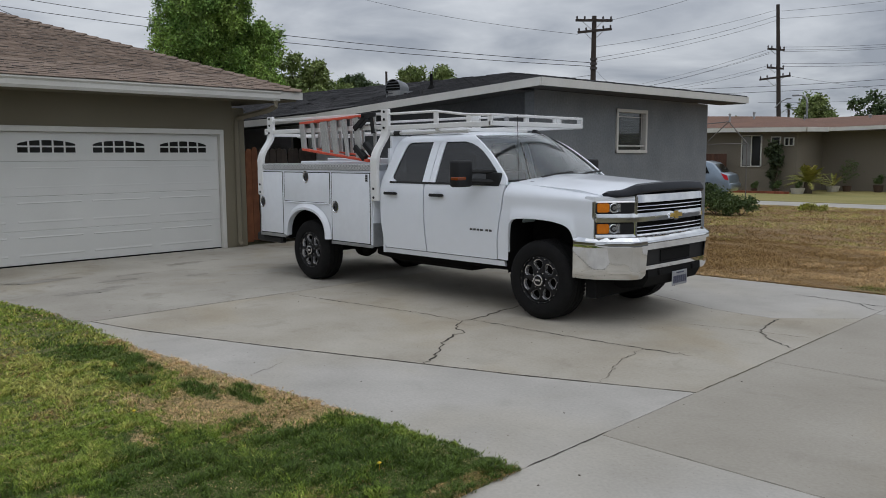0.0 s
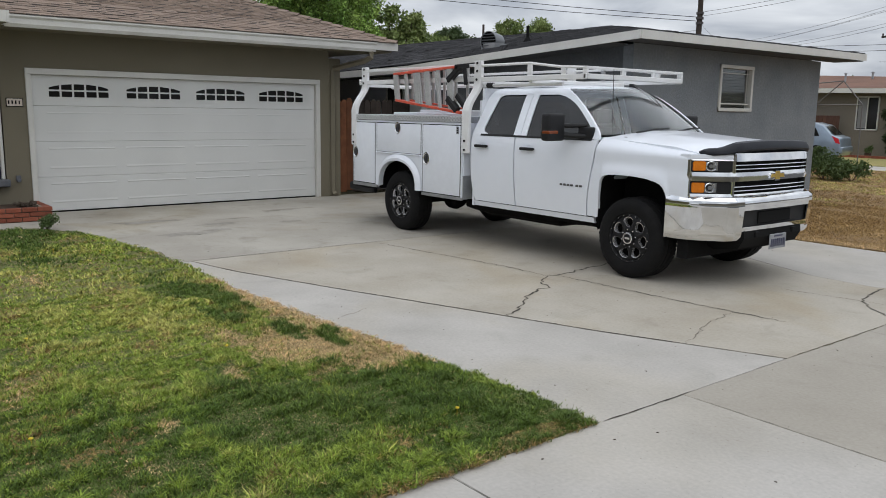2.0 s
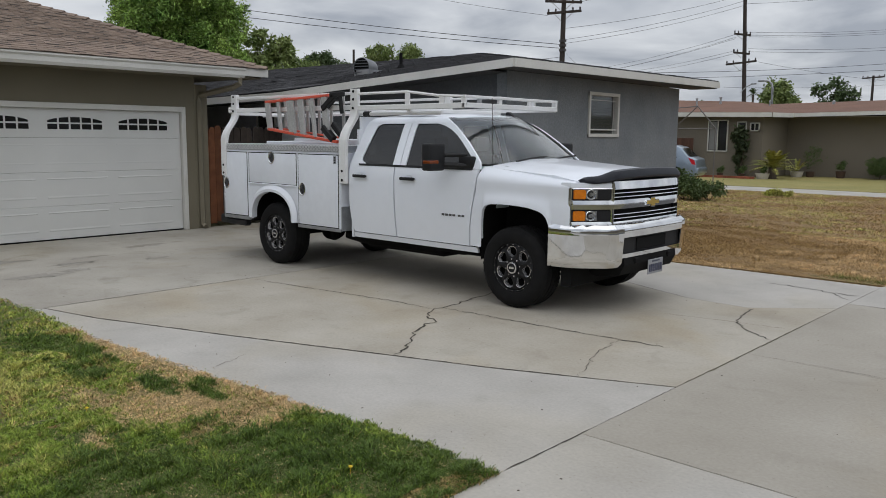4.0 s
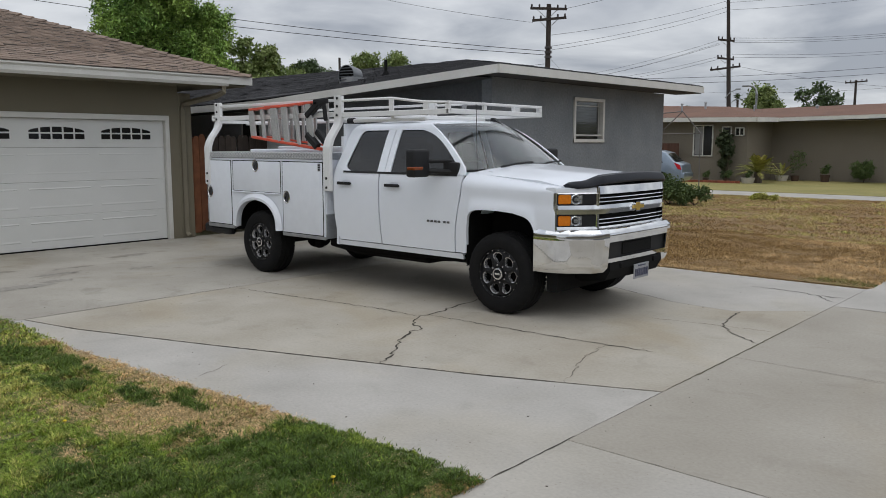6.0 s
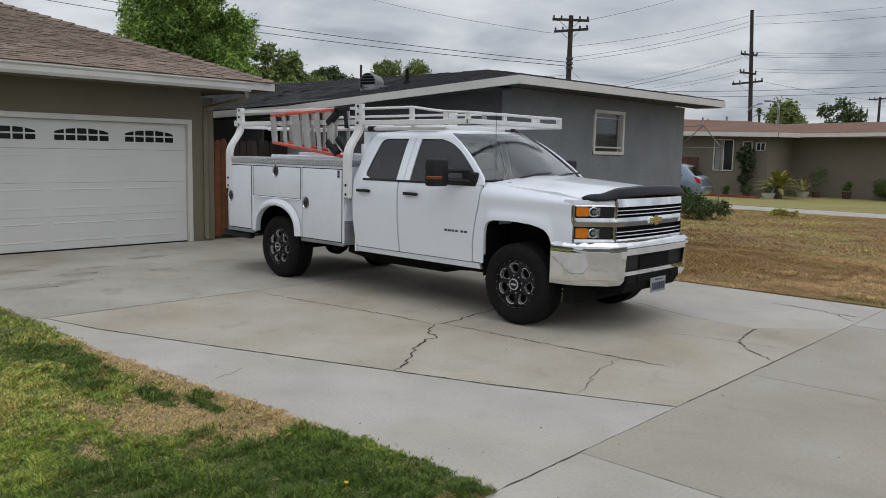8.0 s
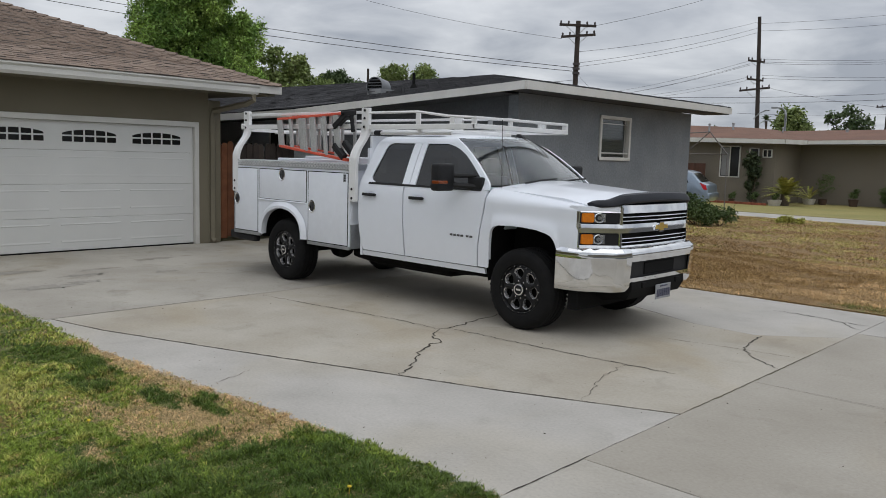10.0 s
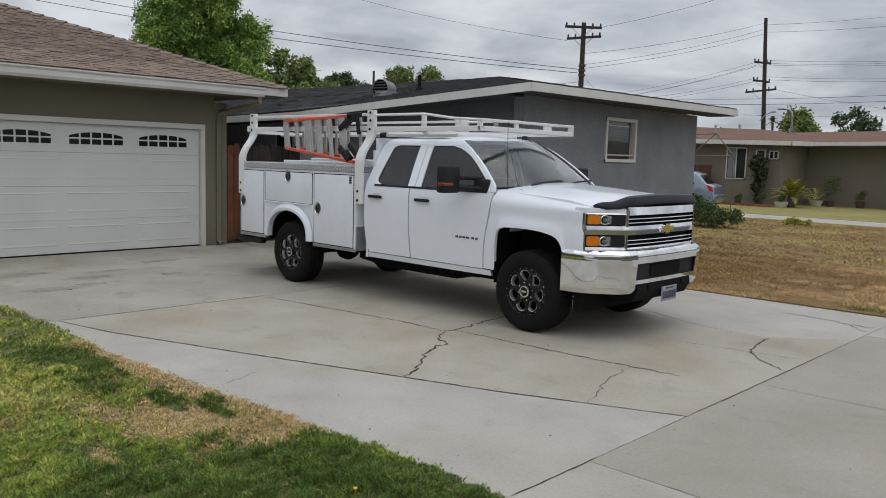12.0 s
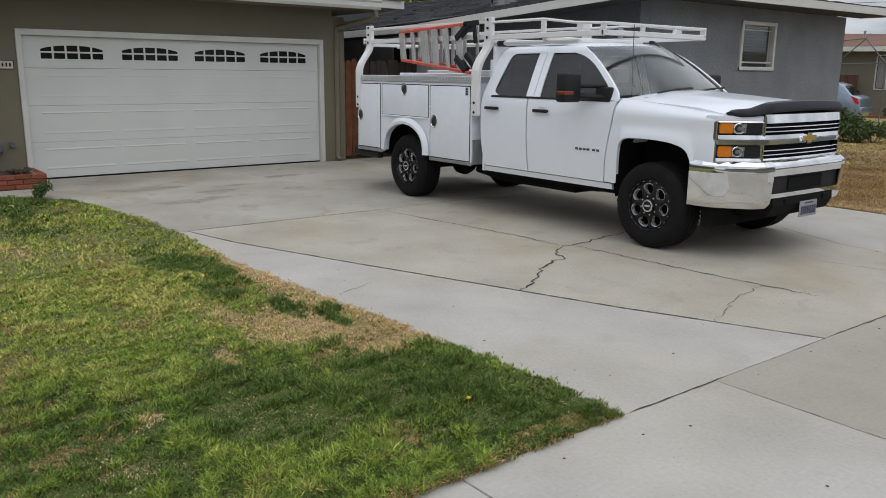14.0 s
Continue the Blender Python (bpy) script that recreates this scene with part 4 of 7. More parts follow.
for k in range(6):
    z = -0.14 + k * 0.055
    h = math.sqrt(0.185 ** 2 - z * z)
    bm = bmesh.new()
    box(bm, -h, h, z - 0.008, z + 0.008, -0.02, 0.004, m)
    part("louvre", bm, M_SLATE, v)
part("base", boxes((-7.25, -6.85, 4.25, 4.75, 2.85, 3.0)), M_GALV, v)
p = thing("vent_pipe", (-6.4, 4.7, 3.0), "thin dark vent pipe on the charcoal roof", "vent pipe")
part("pipe", tube(bmesh.new(), [(-6.4, 4.7, 2.9), (-6.4, 4.7, 3.32)], 0.03, 8), M_DARK, p)
part("flashing", lathe(bmesh.new(), [(0.09, 0), (0.04, 0.08)], Matrix.Translation((-6.4, 4.7, 3.02)), 10), M_DARK, p)

# ---- fence between the houses ----
fence = thing("wood_fence", (-8.9, 2.6, 0), "dog-eared board fence, partly cedar stained, partly weathered", "fence")
part("rail", boxes((-8.99, -8.95, 1.45, 3.72, 0.35, 0.44), (-8.99, -8.95, 1.45, 3.72, 1.5, 1.59)), M_FENCE_GR, fence)
bd = bmesh.new()
prism(bd, [(-0.068, 0.0), (0.068, 0.0), (0.068, 1.80), (0.035, 1.86), (-0.035, 1.86), (-0.068, 1.80)], "x", -0.01, 0.01)
bd_or = mesh_of("board", bd, M_FENCE_OR)
bd_gr = bd_or.copy(); bd_gr.materials.clear(); bd_gr.materials.append(M_FENCE_GR)
rnd = random.Random(4)
for i in range(16):
    y = 1.5 + i * 0.142
    ob = part("board", bd_or if y < 2.28 else bd_gr, None, fence)
    ob.matrix_basis = pose(-8.93 + rnd.uniform(-0.006, 0.006), y, 0.03 + rnd.uniform(-0.03, 0.015), rnd.uniform(-0.6, 0.6))
# the fence goes on along the side yard
side_fence = thing("side_yard_fence", (-12, 2.7, 0), "weathered dark board fence along the side yard", "fence")
part("rail", boxes((-17, -9.1, 2.98, 3.02, 1.4, 1.5)), M_FENCE_GR, side_fence)
bd2 = bmesh.new()
prism(bd2, [(-0.068, 0.0), (0.068, 0.0), (0.068, 1.80), (0.035, 1.86), (-0.035, 1.86), (-0.068, 1.80)], "y", -0.01, 0.01)
bd2_m = mesh_of("board", bd2, M_FENCE_GR)
for i in range(52):
    ob = part("board", bd2_m, None, side_fence)
    ob.matrix_basis = pose(-9.2 - i * 0.15, 2.95, 0.02 + rnd.uniform(-0.03, 0.02))

# ---- the taupe house down the street ----
far_house = thing("taupe_house", (-5, 32, 0), "long low taupe stucco house with rust roof", "house")
part("wing_wall", boxes((-22, -9.0, 30, 30.2, -0.1, 2.95), (-9.2, -9.0, 30.2, 35, -0.1, 2.95)), M_STUCCO_FAR, far_house)
part("main_wall", boxes((-9.0, 2.4, 33.1, 33.3, -0.1, 2.90)), M_STUCCO_FAR, far_house)
roof = bmesh.new()


def slab_roof(bm, ps, t=0.14):
    top = [bm.verts.new(p) for p in ps]
    low = [bm.verts.new(Vector(p) - Vector((0, 0, t))) for p in ps]
    n = len(ps)
    bm.faces.new(top), bm.faces.new(low[::-1])
    for i in range(n):
        bm.faces.new((top[i], top[(i + 1) % n], low[(i + 1) % n], low[i]))


slab_roof(roof, [(-22.5, 29.4, 3.1), (-8.4, 29.4, 2.90), (-12.5, 36, 3.70), (-22.5, 36, 4.1)])
slab_roof(roof, [(-8.4, 29.4, 2.90), (-8.4, 34.5, 2.98), (-12.5, 39, 3.72), (-12.5, 36, 3.70)])
slab_roof(roof, [(-9.1, 32.0, 2.92), (3.2, 32.0, 3.10), (0.2, 40, 3.88), (-12.5, 40, 3.70)])
slab_roof(roof, [(3.2, 32.0, 3.10), (3.2, 46, 3.1), (0.2, 40, 3.88)])
part("roof", roof, M_ROOF_RUST, far_house, "faded rust brown roof")
part("fascia", board(bmesh.new(), Vector((-22.5, 29.38, 3.09)), Vector((-8.4, 29.38, 2.89)), 0.2, 0.03, (0, -1, 0)), M_WHITE, far_house, "white fascia")
part("fascia", board(bmesh.new(), Vector((-8.38, 29.38, 2.89)), Vector((-8.38, 34.3, 2.97)), 0.2, 0.03, (1, 0, 0)), M_WHITE, far_house, "white fascia")
part("fascia", board(bmesh.new(), Vector((-8.6, 31.98, 2.92)), Vector((3.2, 31.98, 3.09)), 0.17, 0.03, (0, -1, 0)), M_WHITE, far_house, "white fascia")


part("porch_soffit", boxes((-8.98, 3.1, 32.02, 33.09, 2.74, 2.76)), M_STUCCO_FAR, far_house)


def far_window(x0, x1, z0, z1, mid=True):
    f = bmesh.new()
    for d in ((x0, x0 + 0.05, z0, z1), (x1 - 0.05, x1, z0, z1), (x0, x1, z0, z0 + 0.05), (x0, x1, z1 - 0.05, z1)) + ((((x0 + x1) / 2 - 0.02, (x0 + x1) / 2 + 0.02, z0, z1),) if mid else ()):
        box(f, d[0], d[1], 29.94, 30.0, d[2], d[3])
    win = part("window", f, M_WHITE, far_house, "white framed window")
    part("pane", boxes((x0 + 0.05, x1 - 0.05, 29.975, 29.99, z0 + 0.05, z1 - 0.05)), M_WINGLASS, win)
    return win


win = far_window(-11.55, -10.58, 1.14, 2.6)
part("curtain", boxes((-11.47, -11.1, 29.965, 29.973, 1.22, 2.52)), mat("grey_curtain", (0.25, 0.25, 0.25), None, 0.8), win, "grey curtain")
far_window(-10.17, -9.72, 2.08, 2.52, False)
far_window(-9.57, -9.13, 2.08, 2.47)
for i, (x, y, z, r, h) in enumerate(((-13.6, 33, 3.55, 0.08, 0.25), (-13.0, 34.5, 3.75, 0.09, 0.12), (-11.2, 36.5, 3.6, 0.06, 0.1), (-8.5, 38, 3.55, 0.12, 0.15), (-3.6, 38, 3.62, 0.06, 0.08))):
    r, h = 0.6 * r, 0.7 * h
    v = thing("roof_stack", (x, y, z), "small metal stack on the rust roof", "roof vent", "stacks on the rust roof")
    part("pipe", tube(bmesh.new(), [(x, y, z - 0.3), (x, y, z + h)], r, 10), M_GALV, v)
    part("cap", lathe(bmesh.new(), [(0.001, h + 0.1), (r * 1.5, h + 0.04), (r * 1.5, h), (0.001, h)], Matrix.Translation((x, y, z)), 10), M_GALV, v)
bh = thing("slate_roof_house", (6, 62, 0), "distant house with a dark slate-blue roof", "house")
part("wall", boxes((-10, 12, 60, 70, -0.1, 3.3)), M_STUCCO_FAR, bh)
bm = bmesh.new(); slab_roof(bm, [(-10.6, 59, 3.3), (13, 59, 3.3), (10, 65, 5.6), (-7.5, 65, 5.6)]); part("roof", bm, M_ROOF_BLUE, bh, "dark slate-blue roof")

# ---- the white utility pickup ----
M_PAINT = mat("white_vehicle_paint", (0.82, 0.853, 0.91), (0.80, 0.833, 0.89), 0.3, scale=1.5, fine=8, coat=0.6, grain=0.008)
M_PAINT_BODY = mat("white_body_paint", (0.81, 0.84, 0.895), (0.78, 0.81, 0.865), 0.38, scale=2, fine=14, coat=0.2, grain=0.02)
M_RACK = mat("white_rack_paint", (0.80, 0.80, 0.80), (0.74, 0.74, 0.73), 0.42, scale=4, grain=0.03)
M_CHROME = mat("chrome", (0.78, 0.79, 0.80), (0.76, 0.77, 0.78), 0.045, 1.0, scale=3, fine=5)
M_BLACKP = mat("black_plastic", (0.012, 0.012, 0.013), (0.016, 0.016, 0.017), 0.55, scale=5, spec=0.3)
M_SMOKE = mat("smoked_acrylic", (0.02, 0.022, 0.028), None, 0.45, spec=0.2)
M_TYRE = mat("tyre_rubber", (0.007, 0.007, 0.0075), (0.010, 0.0097, 0.0095), 0.8, spec=0.2, scale=12, bump=0.2)
M_RIM = mat("satin_black_alloy", (0.009, 0.009, 0.010), None, 0.5, 0.0, spec=0.3)
M_MILL = mat("milled_alloy", (0.62, 0.62, 0.63), None, 0.26, 0.75)
M_AMBER = mat("amber_lens", (0.75, 0.22, 0.012), (0.65, 0.18, 0.01), 0.12, scale=30, fine=200, coat=0.8)
M_LAMP = mat("lamp_reflector", (0.6, 0.62, 0.64), (0.35, 0.36, 0.38), 0.15, 0.8, scale=20)
M_GOLD = mat("gold_emblem", (0.62, 0.42, 0.10), None, 0.3, 0.6)
M_PLATE = mat("plate_white", (0.33, 0.34, 0.36), None, 0.4)
M_PLATE_BLUE = mat("plate_blue", (0.05, 0.055, 0.10), None, 0.4)
M_UNDER = mat("underbody", (0.007, 0.007, 0.007), (0.010, 0.0095, 0.009), 0.9, scale=5, spec=0.1)
M_DIAMOND = mat("tread_plate", (0.52, 0.53, 0.54), (0.44, 0.45, 0.46), 0.35, 0.75, scale=10)
M_ORANGE = mat("orange_fibreglass", (0.72, 0.115, 0.06), (0.62, 0.09, 0.05), 0.5, scale=8)
M_ALU = mat("ladder_aluminium", (0.50, 0.50, 0.49), (0.42, 0.42, 0.41), 0.45, 0.3, scale=6)
M_SEAT = mat("grey_seat_cloth", (0.09, 0.09, 0.095), None, 0.9)
M_TINT = glass_mat("tinted_glass", (0.05, 0.062, 0.075), 0.02)
M_TINT.node_tree.nodes["Principled BSDF"].inputs["IOR"].default_value = 1.52
M_SCREEN = glass_mat("windscreen_glass", (0.93, 0.98, 0.98), 0.02)
M_SCREEN.node_tree.nodes["Principled BSDF"].inputs["IOR"].default_value = 1.5

truck = thing("pickup_truck", (-2, 1.0, 0), "white utility pickup with service body and rack", "pickup truck")
YC = 1.0
SIDE_Z = [0.48, 0.58, 0.75, 0.95, 1.15, 1.30, 1.39, 1.60, 1.80, 1.88, 1.93, 1.955]
SIDE_Y = [0.06, 0.03, 0.012, 0.0, 0.004, 0.012, 0.035, 0.115, 0.20, 0.245, 0.30, 0.40]


def sy(z):
    return float(np.interp(z, SIDE_Z, SIDE_Y))


def skin(rows, thick=0.02):
    """A skin over a grid of points, thickened downwards."""
    bm = bmesh.new()
    vs = [[bm.verts.new(p) for p in row] for row in rows]
    for a, b in zip(vs, vs[1:]):
        for k in range(len(a) - 1):
            bm.faces.new((a[k], a[k + 1], b[k + 1], b[k]))
    bmesh.ops.recalc_face_normals(bm, faces=bm.faces)
    return bm


def shell(outer, inner):
    """A closed skin between two grids of points."""
    bm = bmesh.new()
    o, n = [[bm.verts.new(p) for p in row] for row in outer], [[bm.verts.new(p) for p in row] for row in inner]
    r, k = len(o), len(o[0])
    for a in range(r - 1):
        for b in range(k - 1):
            bm.faces.new((o[a][b], o[a][b + 1], o[a + 1][b + 1], o[a + 1][b]))
            bm.faces.new((n[a][b], n[a + 1][b], n[a + 1][b + 1], n[a][b + 1]))
    rim = [(0, b) for b in range(k)] + [(a, k - 1) for a in range(1, r)] + [(r - 1, b) for b in range(k - 2, -1, -1)] + [(a, 0) for a in range(r - 2, 0, -1)]
    for (a, b), (d, e) in zip(rim, rim[1:] + rim[:1]):
        bm.faces.new((o[a][b], n[a][b], n[d][e], o[d][e]))
    bmesh.ops.recalc_face_normals(bm, faces=bm.faces)
    return bm


def panel(rows, thick=0.03, yoff=0.0, far=False, yfun=None):
    """A skin from rows of (z, x0, x1), low to high, lying on the truck's side and thickened inwards."""
    n = 10
    outer, inner = [], []
    for z, x0, x1 in rows:
        xs = [x0 + (x1 - x0) * k / n for k in range(n + 1)]
        ys = [(yfun(x, z) if yfun else sy(z)) + yoff for x in xs]
        f = (lambda v: 2 * YC - v) if far else (lambda v: v)
        outer.append([(x, f(y), z) for x, y in zip(xs, ys)])
        inner.append([(x, f(y + thick), z) for x, y in zip(xs, ys)])
    return shell(outer, inner)


def zs(a, b, n=9):
    return [a + (b - a) * k / n for k in range(n + 1)]


def lerp(pts):
    """A function of height through (z, x) pairs."""
    a, b = [p[0] for p in pts], [p[1] for p in pts]
    return lambda z: float(np.interp(z, a, b))


rear_edge = lerp([(0.56, -2.43), (0.62, -2.47), (0.8, -2.50), (1.33, -2.53), (1.45, -2.51), (1.62, -2.465), (1.84, -2.435), (1.90, -2.41), (1.955, -2.34)])
mid_seam = lerp([(0.56, -1.71), (1.39, -1.745)])
front_seam = lerp([(0.56, -0.60), (0.8, -0.585), (1.2, -0.515), (1.42, -0.485)])
win_rear = lerp([(1.40, -2.24), (1.41, -2.29), (1.43, -2.325), (1.46, -2.335), (1.80, -2.24), (1.835, -2.222), (1.855, -2.195), (1.866, -2.16), (1.875, -2.11)])
win_front = lerp([(1.39, -0.60), (1.45, -0.575), (1.55, -0.68), (1.65, -0.80), (1.75, -0.935), (1.82, -1.07), (1.855, -1.19), (1.87, -1.30)])
pillar_a = lerp([(1.39, -0.485), (1.45, -0.495), (1.55, -0.60), (1.65, -0.72), (1.75, -0.855), (1.85, -1.01), (1.90, -1.12), (1.955, -1.25)])
arch_z = lerp([(-0.60, 0.58), (-0.433, 0.58), (-0.428, 0.62), (-0.41, 0.936), (-0.39, 0.99), (-0.365, 1.02), (-0.31, 1.040), (-0.145, 1.048), (0.03, 1.045), (0.18, 1.034), (0.30, 1.010), (0.365, 0.984), (0.41, 0.935), (0.43, 0.875), (0.437, 0.868), (0.70, 0.868)])
for far in (False, True):
    d = part("front_door", panel([(z, mid_seam(z) + 0.010, front_seam(z) - 0.010) for z in zs(0.575, 1.385)], far=far), M_PAINT, truck, smooth=True)
    if not far:
        front_door = d
    d2 = part("rear_door", panel([(z, rear_edge(z) + 0.004, mid_seam(z) - 0.010) for z in zs(0.575, 1.385)], far=far), M_PAINT, truck, smooth=True)
    part("sill_panel", panel([(z, -2.46, -0.50) for z in (0.508, 0.525, 0.545, 0.566)], far=far), M_PAINT, truck, smooth=True)
    part("door_jamb", panel([(z, -2.41, front_seam(z) + 0.03) for z in zs(0.57, 1.38)], yoff=0.034, far=far), M_DARK, truck)
    part("belt_moulding", panel([(z, -2.36, -0.58) for z in (1.375, 1.398)], yoff=-0.006, far=far, thick=0.02), M_BLACKP, truck, "black belt moulding")
    # pillars and roof rail round the glass
    part("rear_pillar", panel([(z, rear_edge(z), win_rear(z)) for z in zs(1.385, 1.875, 24)], far=far), M_PAINT, truck, smooth=True)
    part("centre_pillar", panel([(z, -1.785, -1.672) for z in zs(1.392, 1.875)], far=far), M_PAINT, truck, smooth=True)
    part("centre_pillar", panel([(z, -1.662, -1.575) for z in zs(1.392, 1.875)], far=far), M_PAINT, truck, smooth=True)
    part("pillar_gap", panel([(z, -1.68, -1.655) for z in zs(1.39, 1.88)], far=far, yoff=0.012), M_DARK, truck)
    part("front_pillar", panel([(z, win_front(z), pillar_a(z)) for z in zs(1.392, 1.875, 14)], far=far), M_PAINT, truck, smooth=True)
    part("roof_rail", panel([(z, rear_edge(z), pillar_a(z)) for z in (1.866, 1.885, 1.91, 1.93, 1.945, 1.955)], far=far), M_PAINT, truck, smooth=True)
    pane = part("side_window", panel([(z, -2.345, -1.77) for z in zs(1.38, 1.88)], thick=0.005, yoff=0.014, far=far), M_TINT, truck, "tinted side window")
    pane = part("side_window", panel([(z, -1.585, win_front(z) + 0.015) for z in zs(1.38, 1.88, 14)], thick=0.005, yoff=0.014, far=far), M_TINT, truck, "tinted side window")
    # fender with its squared arch
    grid, back = [], []
    cols = sorted([-0.49 + 1.14 * k / 46 for k in range(47)] + [-0.432, -0.428, -0.40, -0.385, 0.39, 0.42, 0.432, 0.436])
    for x in cols:
        lowz = arch_z(x)
        top = 1.418 - (x + 0.49) * 0.098
        ridge = 1.290 - (x + 0.49) * 0.014
        line, inner = [], []
        for k in range(17):
            z = lowz + (ridge - 0.03 - lowz) * k / 12 if k < 13 else ridge - 0.03 + (top - ridge + 0.03) * (k - 12) / 4
            y = sy(min(z, 1.28)) + 0.105 * max(0, (z - ridge + 0.012) / (top - ridge + 0.012)) ** 2.1
            y += 0.008 * math.exp(-((z - ridge + 0.13) / 0.06) ** 2)
            y -= 0.020 * math.exp(-((z - lowz) / 0.10) ** 2) if -0.46 < x < 0.45 else 0
            y += 0.014 * max(0, (x - 0.50) / 0.15) ** 2
            xs = x + (front_seam(z) + 0.49 + 0.006) * max(0, 1 - (x + 0.49) / 0.055)
            line.append((xs, 2 * YC - y if far else y, z))
            inner.append((xs, 2 * YC - y - 0.035 if far else y + 0.035, z - 0.01 * (k == 16)))
        yt = max(abs(line[-1][1] - (2 * YC if far else 0)), 0.15)
        line.append((x, 2 * YC - yt if far else yt, top - 0.002))
        inner.append((x, 2 * YC - yt - 0.005 if far else yt + 0.005, top - 0.02))
        grid.append(line), back.append(inner)
    bm = shell(grid, back)
    part("front_fender", bm, M_PAINT, truck, smooth=True)
    # black liner that follows the arch, and its inner wall
    lip = [(-0.425, 0.45)] + [(x, arch_z(x) + 0.004) for x in (-0.425, -0.41, -0.39, -0.365, -0.31, -0.145, 0.03, 0.18, 0.30, 0.365, 0.41, 0.43)] + [(0.45, 0.45)]
    f = (lambda v: 2 * YC - v) if far else (lambda v: v)
    part("wheel_well", skin([[(x, f(y), z + 0.02 * (y > 0.1)) for x, z in lip] for y in (0.006, 0.03, 0.12, 0.42)]), M_UNDER, truck, "black wheel well liner")
    ya, yb = sorted((f(0.42), f(0.46)))
    part("well_wall", boxes((-0.46, 0.50, ya, yb, 0.45, 1.10)), M_UNDER, truck)
    yh = -1 if not far else 1
    for nm, x in (("rear", -2.30), ("front", -1.50)):
        yy = sy(1.25) if not far else 2 * YC - sy(1.25)
        h = boxes((x - 0.11, x + 0.11, min(yy + yh * 0.045, yy + yh * 0.022), max(yy + yh * 0.045, yy + yh * 0.022), 1.233, 1.268), (x - 0.10, x - 0.07, min(yy, yy + yh * 0.04), max(yy, yy + yh * 0.04), 1.238, 1.262), (x + 0.07, x + 0.10, min(yy, yy + yh * 0.04), max(yy, yy + yh * 0.04), 1.238, 1.262), w=0.008, seg=2)
        part("handle", h, M_BLACKP, d if nm == "front" else d2, "black door handle", True)
        cup = bmesh.new()
        lathe(cup, [(0.001, 0.0), (0.05, 0.0), (0.055, 0.004)], pose(x + 0.01, yy + yh * 0.003, 1.262, 90, 0, 0) @ Matrix.Diagonal((1, 0.55, 1, 1)), 16)
        part("handle_cup", cup, M_PAINT, d if nm == "front" else d2)
for k in range(6):
    x = -0.985 + k * 0.052 + (0.025 if k > 3 else 0)
    part("badge_bar", boxes((x, x + 0.04, sy(0.89) - 0.005, sy(0.89) + 0.004, 0.877, 0.90), w=0.003), mat("badge_grey", (0.12, 0.12, 0.125), None, 0.3, 0.6) if k == 0 else bpy.data.materials["badge_grey"], front_door, "plain dark badge bar")



# roof, windscreen, rear wall
roof_rows = []
for k in range(13):
    v = -1 + 2 * k / 12
    yy = YC + v * 0.625
    x_front = -0.98 - 0.27 * v * v
    z_edge = 1.955
    row = []
    for i in range(11):
        s = i / 10
        x_rear = -2.45 + 0.11 * v * v
        x = x_rear + (x_front - x_rear) * s
        z = z_edge + 0.045 * (1 - v * v) * (1 - abs(2 * s - 1) ** 3 * 0.55) - 0.03 * max(0, s - 0.85) / 0.15 - 0.03 * max(0, 0.15 - s) / 0.15 * (1 - v * v)
        row.append((x, yy, z))
    roof_rows.append(row)
part("roof", skin(roof_rows), M_PAINT, truck, smooth=True)
ws_out, ws_in = [], []
for k in range(15):
    v = -1 + 2 * k / 14
    row = []
    for i in range(11):
        s = i / 10
        z0 = 1.93 - 0.49 * s
        half = 1.0 - sy(z0) - 0.015
        row.append((pillar_a(z0) - 0.012 + 0.24 * (1 - v * v) * (1 - 0.1 * s), YC + v * half, z0 + 0.04 * (1 - v * v) * (1 - 0.6 * s)))
    ws_out.append(row)
    ws_in.append([(x - 0.004, y, z - 0.004) for x, y, z in row])
bm = shell(ws_out, ws_in)
part("windscreen", bm, M_SCREEN, truck, "clear windscreen", True)
part("cab_rear", boxes((-2.53, -2.49, 0.06, 1.94, 0.5, 1.40), (-2.49, -2.45, 0.16, 1.84, 1.80, 1.95), (-2.49, -2.45, 0.12, 0.40, 1.40, 1.80), (-2.49, -2.45, 1.6, 1.88, 1.40, 1.80)), M_PAINT, truck)
part("rear_window", boxes((-2.48, -2.475, 0.4, 1.6, 1.40, 1.80)), M_TINT, truck, "tinted rear window")
# cabin
# pale teal dashboard colour stands in for sky reflected low in the windscreen
part("dashboard", boxes((-0.95, -0.38, 0.15, 1.85, 0.95, 1.40), w=0.08, seg=3), mat("dash_sky_sheen", (0.60, 0.70, 0.73), None, 0.7), truck, "dashboard coloured pale like sky reflected in the windscreen", True)
part("cabin_floor", boxes((-2.48, -0.3, 0.1, 1.9, 0.5, 0.62)), M_UNDER, truck)
part("headliner", boxes((-2.42, -1.2, 0.36, 1.64, 1.925, 1.935)), M_SEAT, truck)
for x in (-1.65, -2.35):
    for y in (0.5, 1.5):
        part("seat", boxes((x, x + 0.5, y - 0.26, y + 0.26, 0.62, 0.95), (x - 0.1, x + 0.08, y - 0.25, y + 0.25, 0.9, 1.50), (x - 0.1, x + 0.0, y - 0.13, y + 0.13, 1.53, 1.72), w=0.04, seg=2), M_SEAT, truck, "grey cloth seat", True)
sw = bmesh.new()
m = pose(-0.98, 1.5, 1.28, 0, -65, 0)
tube(sw, [m @ Vector((0.19 * math.cos(a), 0.19 * math.sin(a), 0)) for a in (2 * math.pi * k / 24 for k in range(25))], 0.016, 8)
part("steering_wheel", sw, M_BLACKP, truck, "black steering wheel", True)
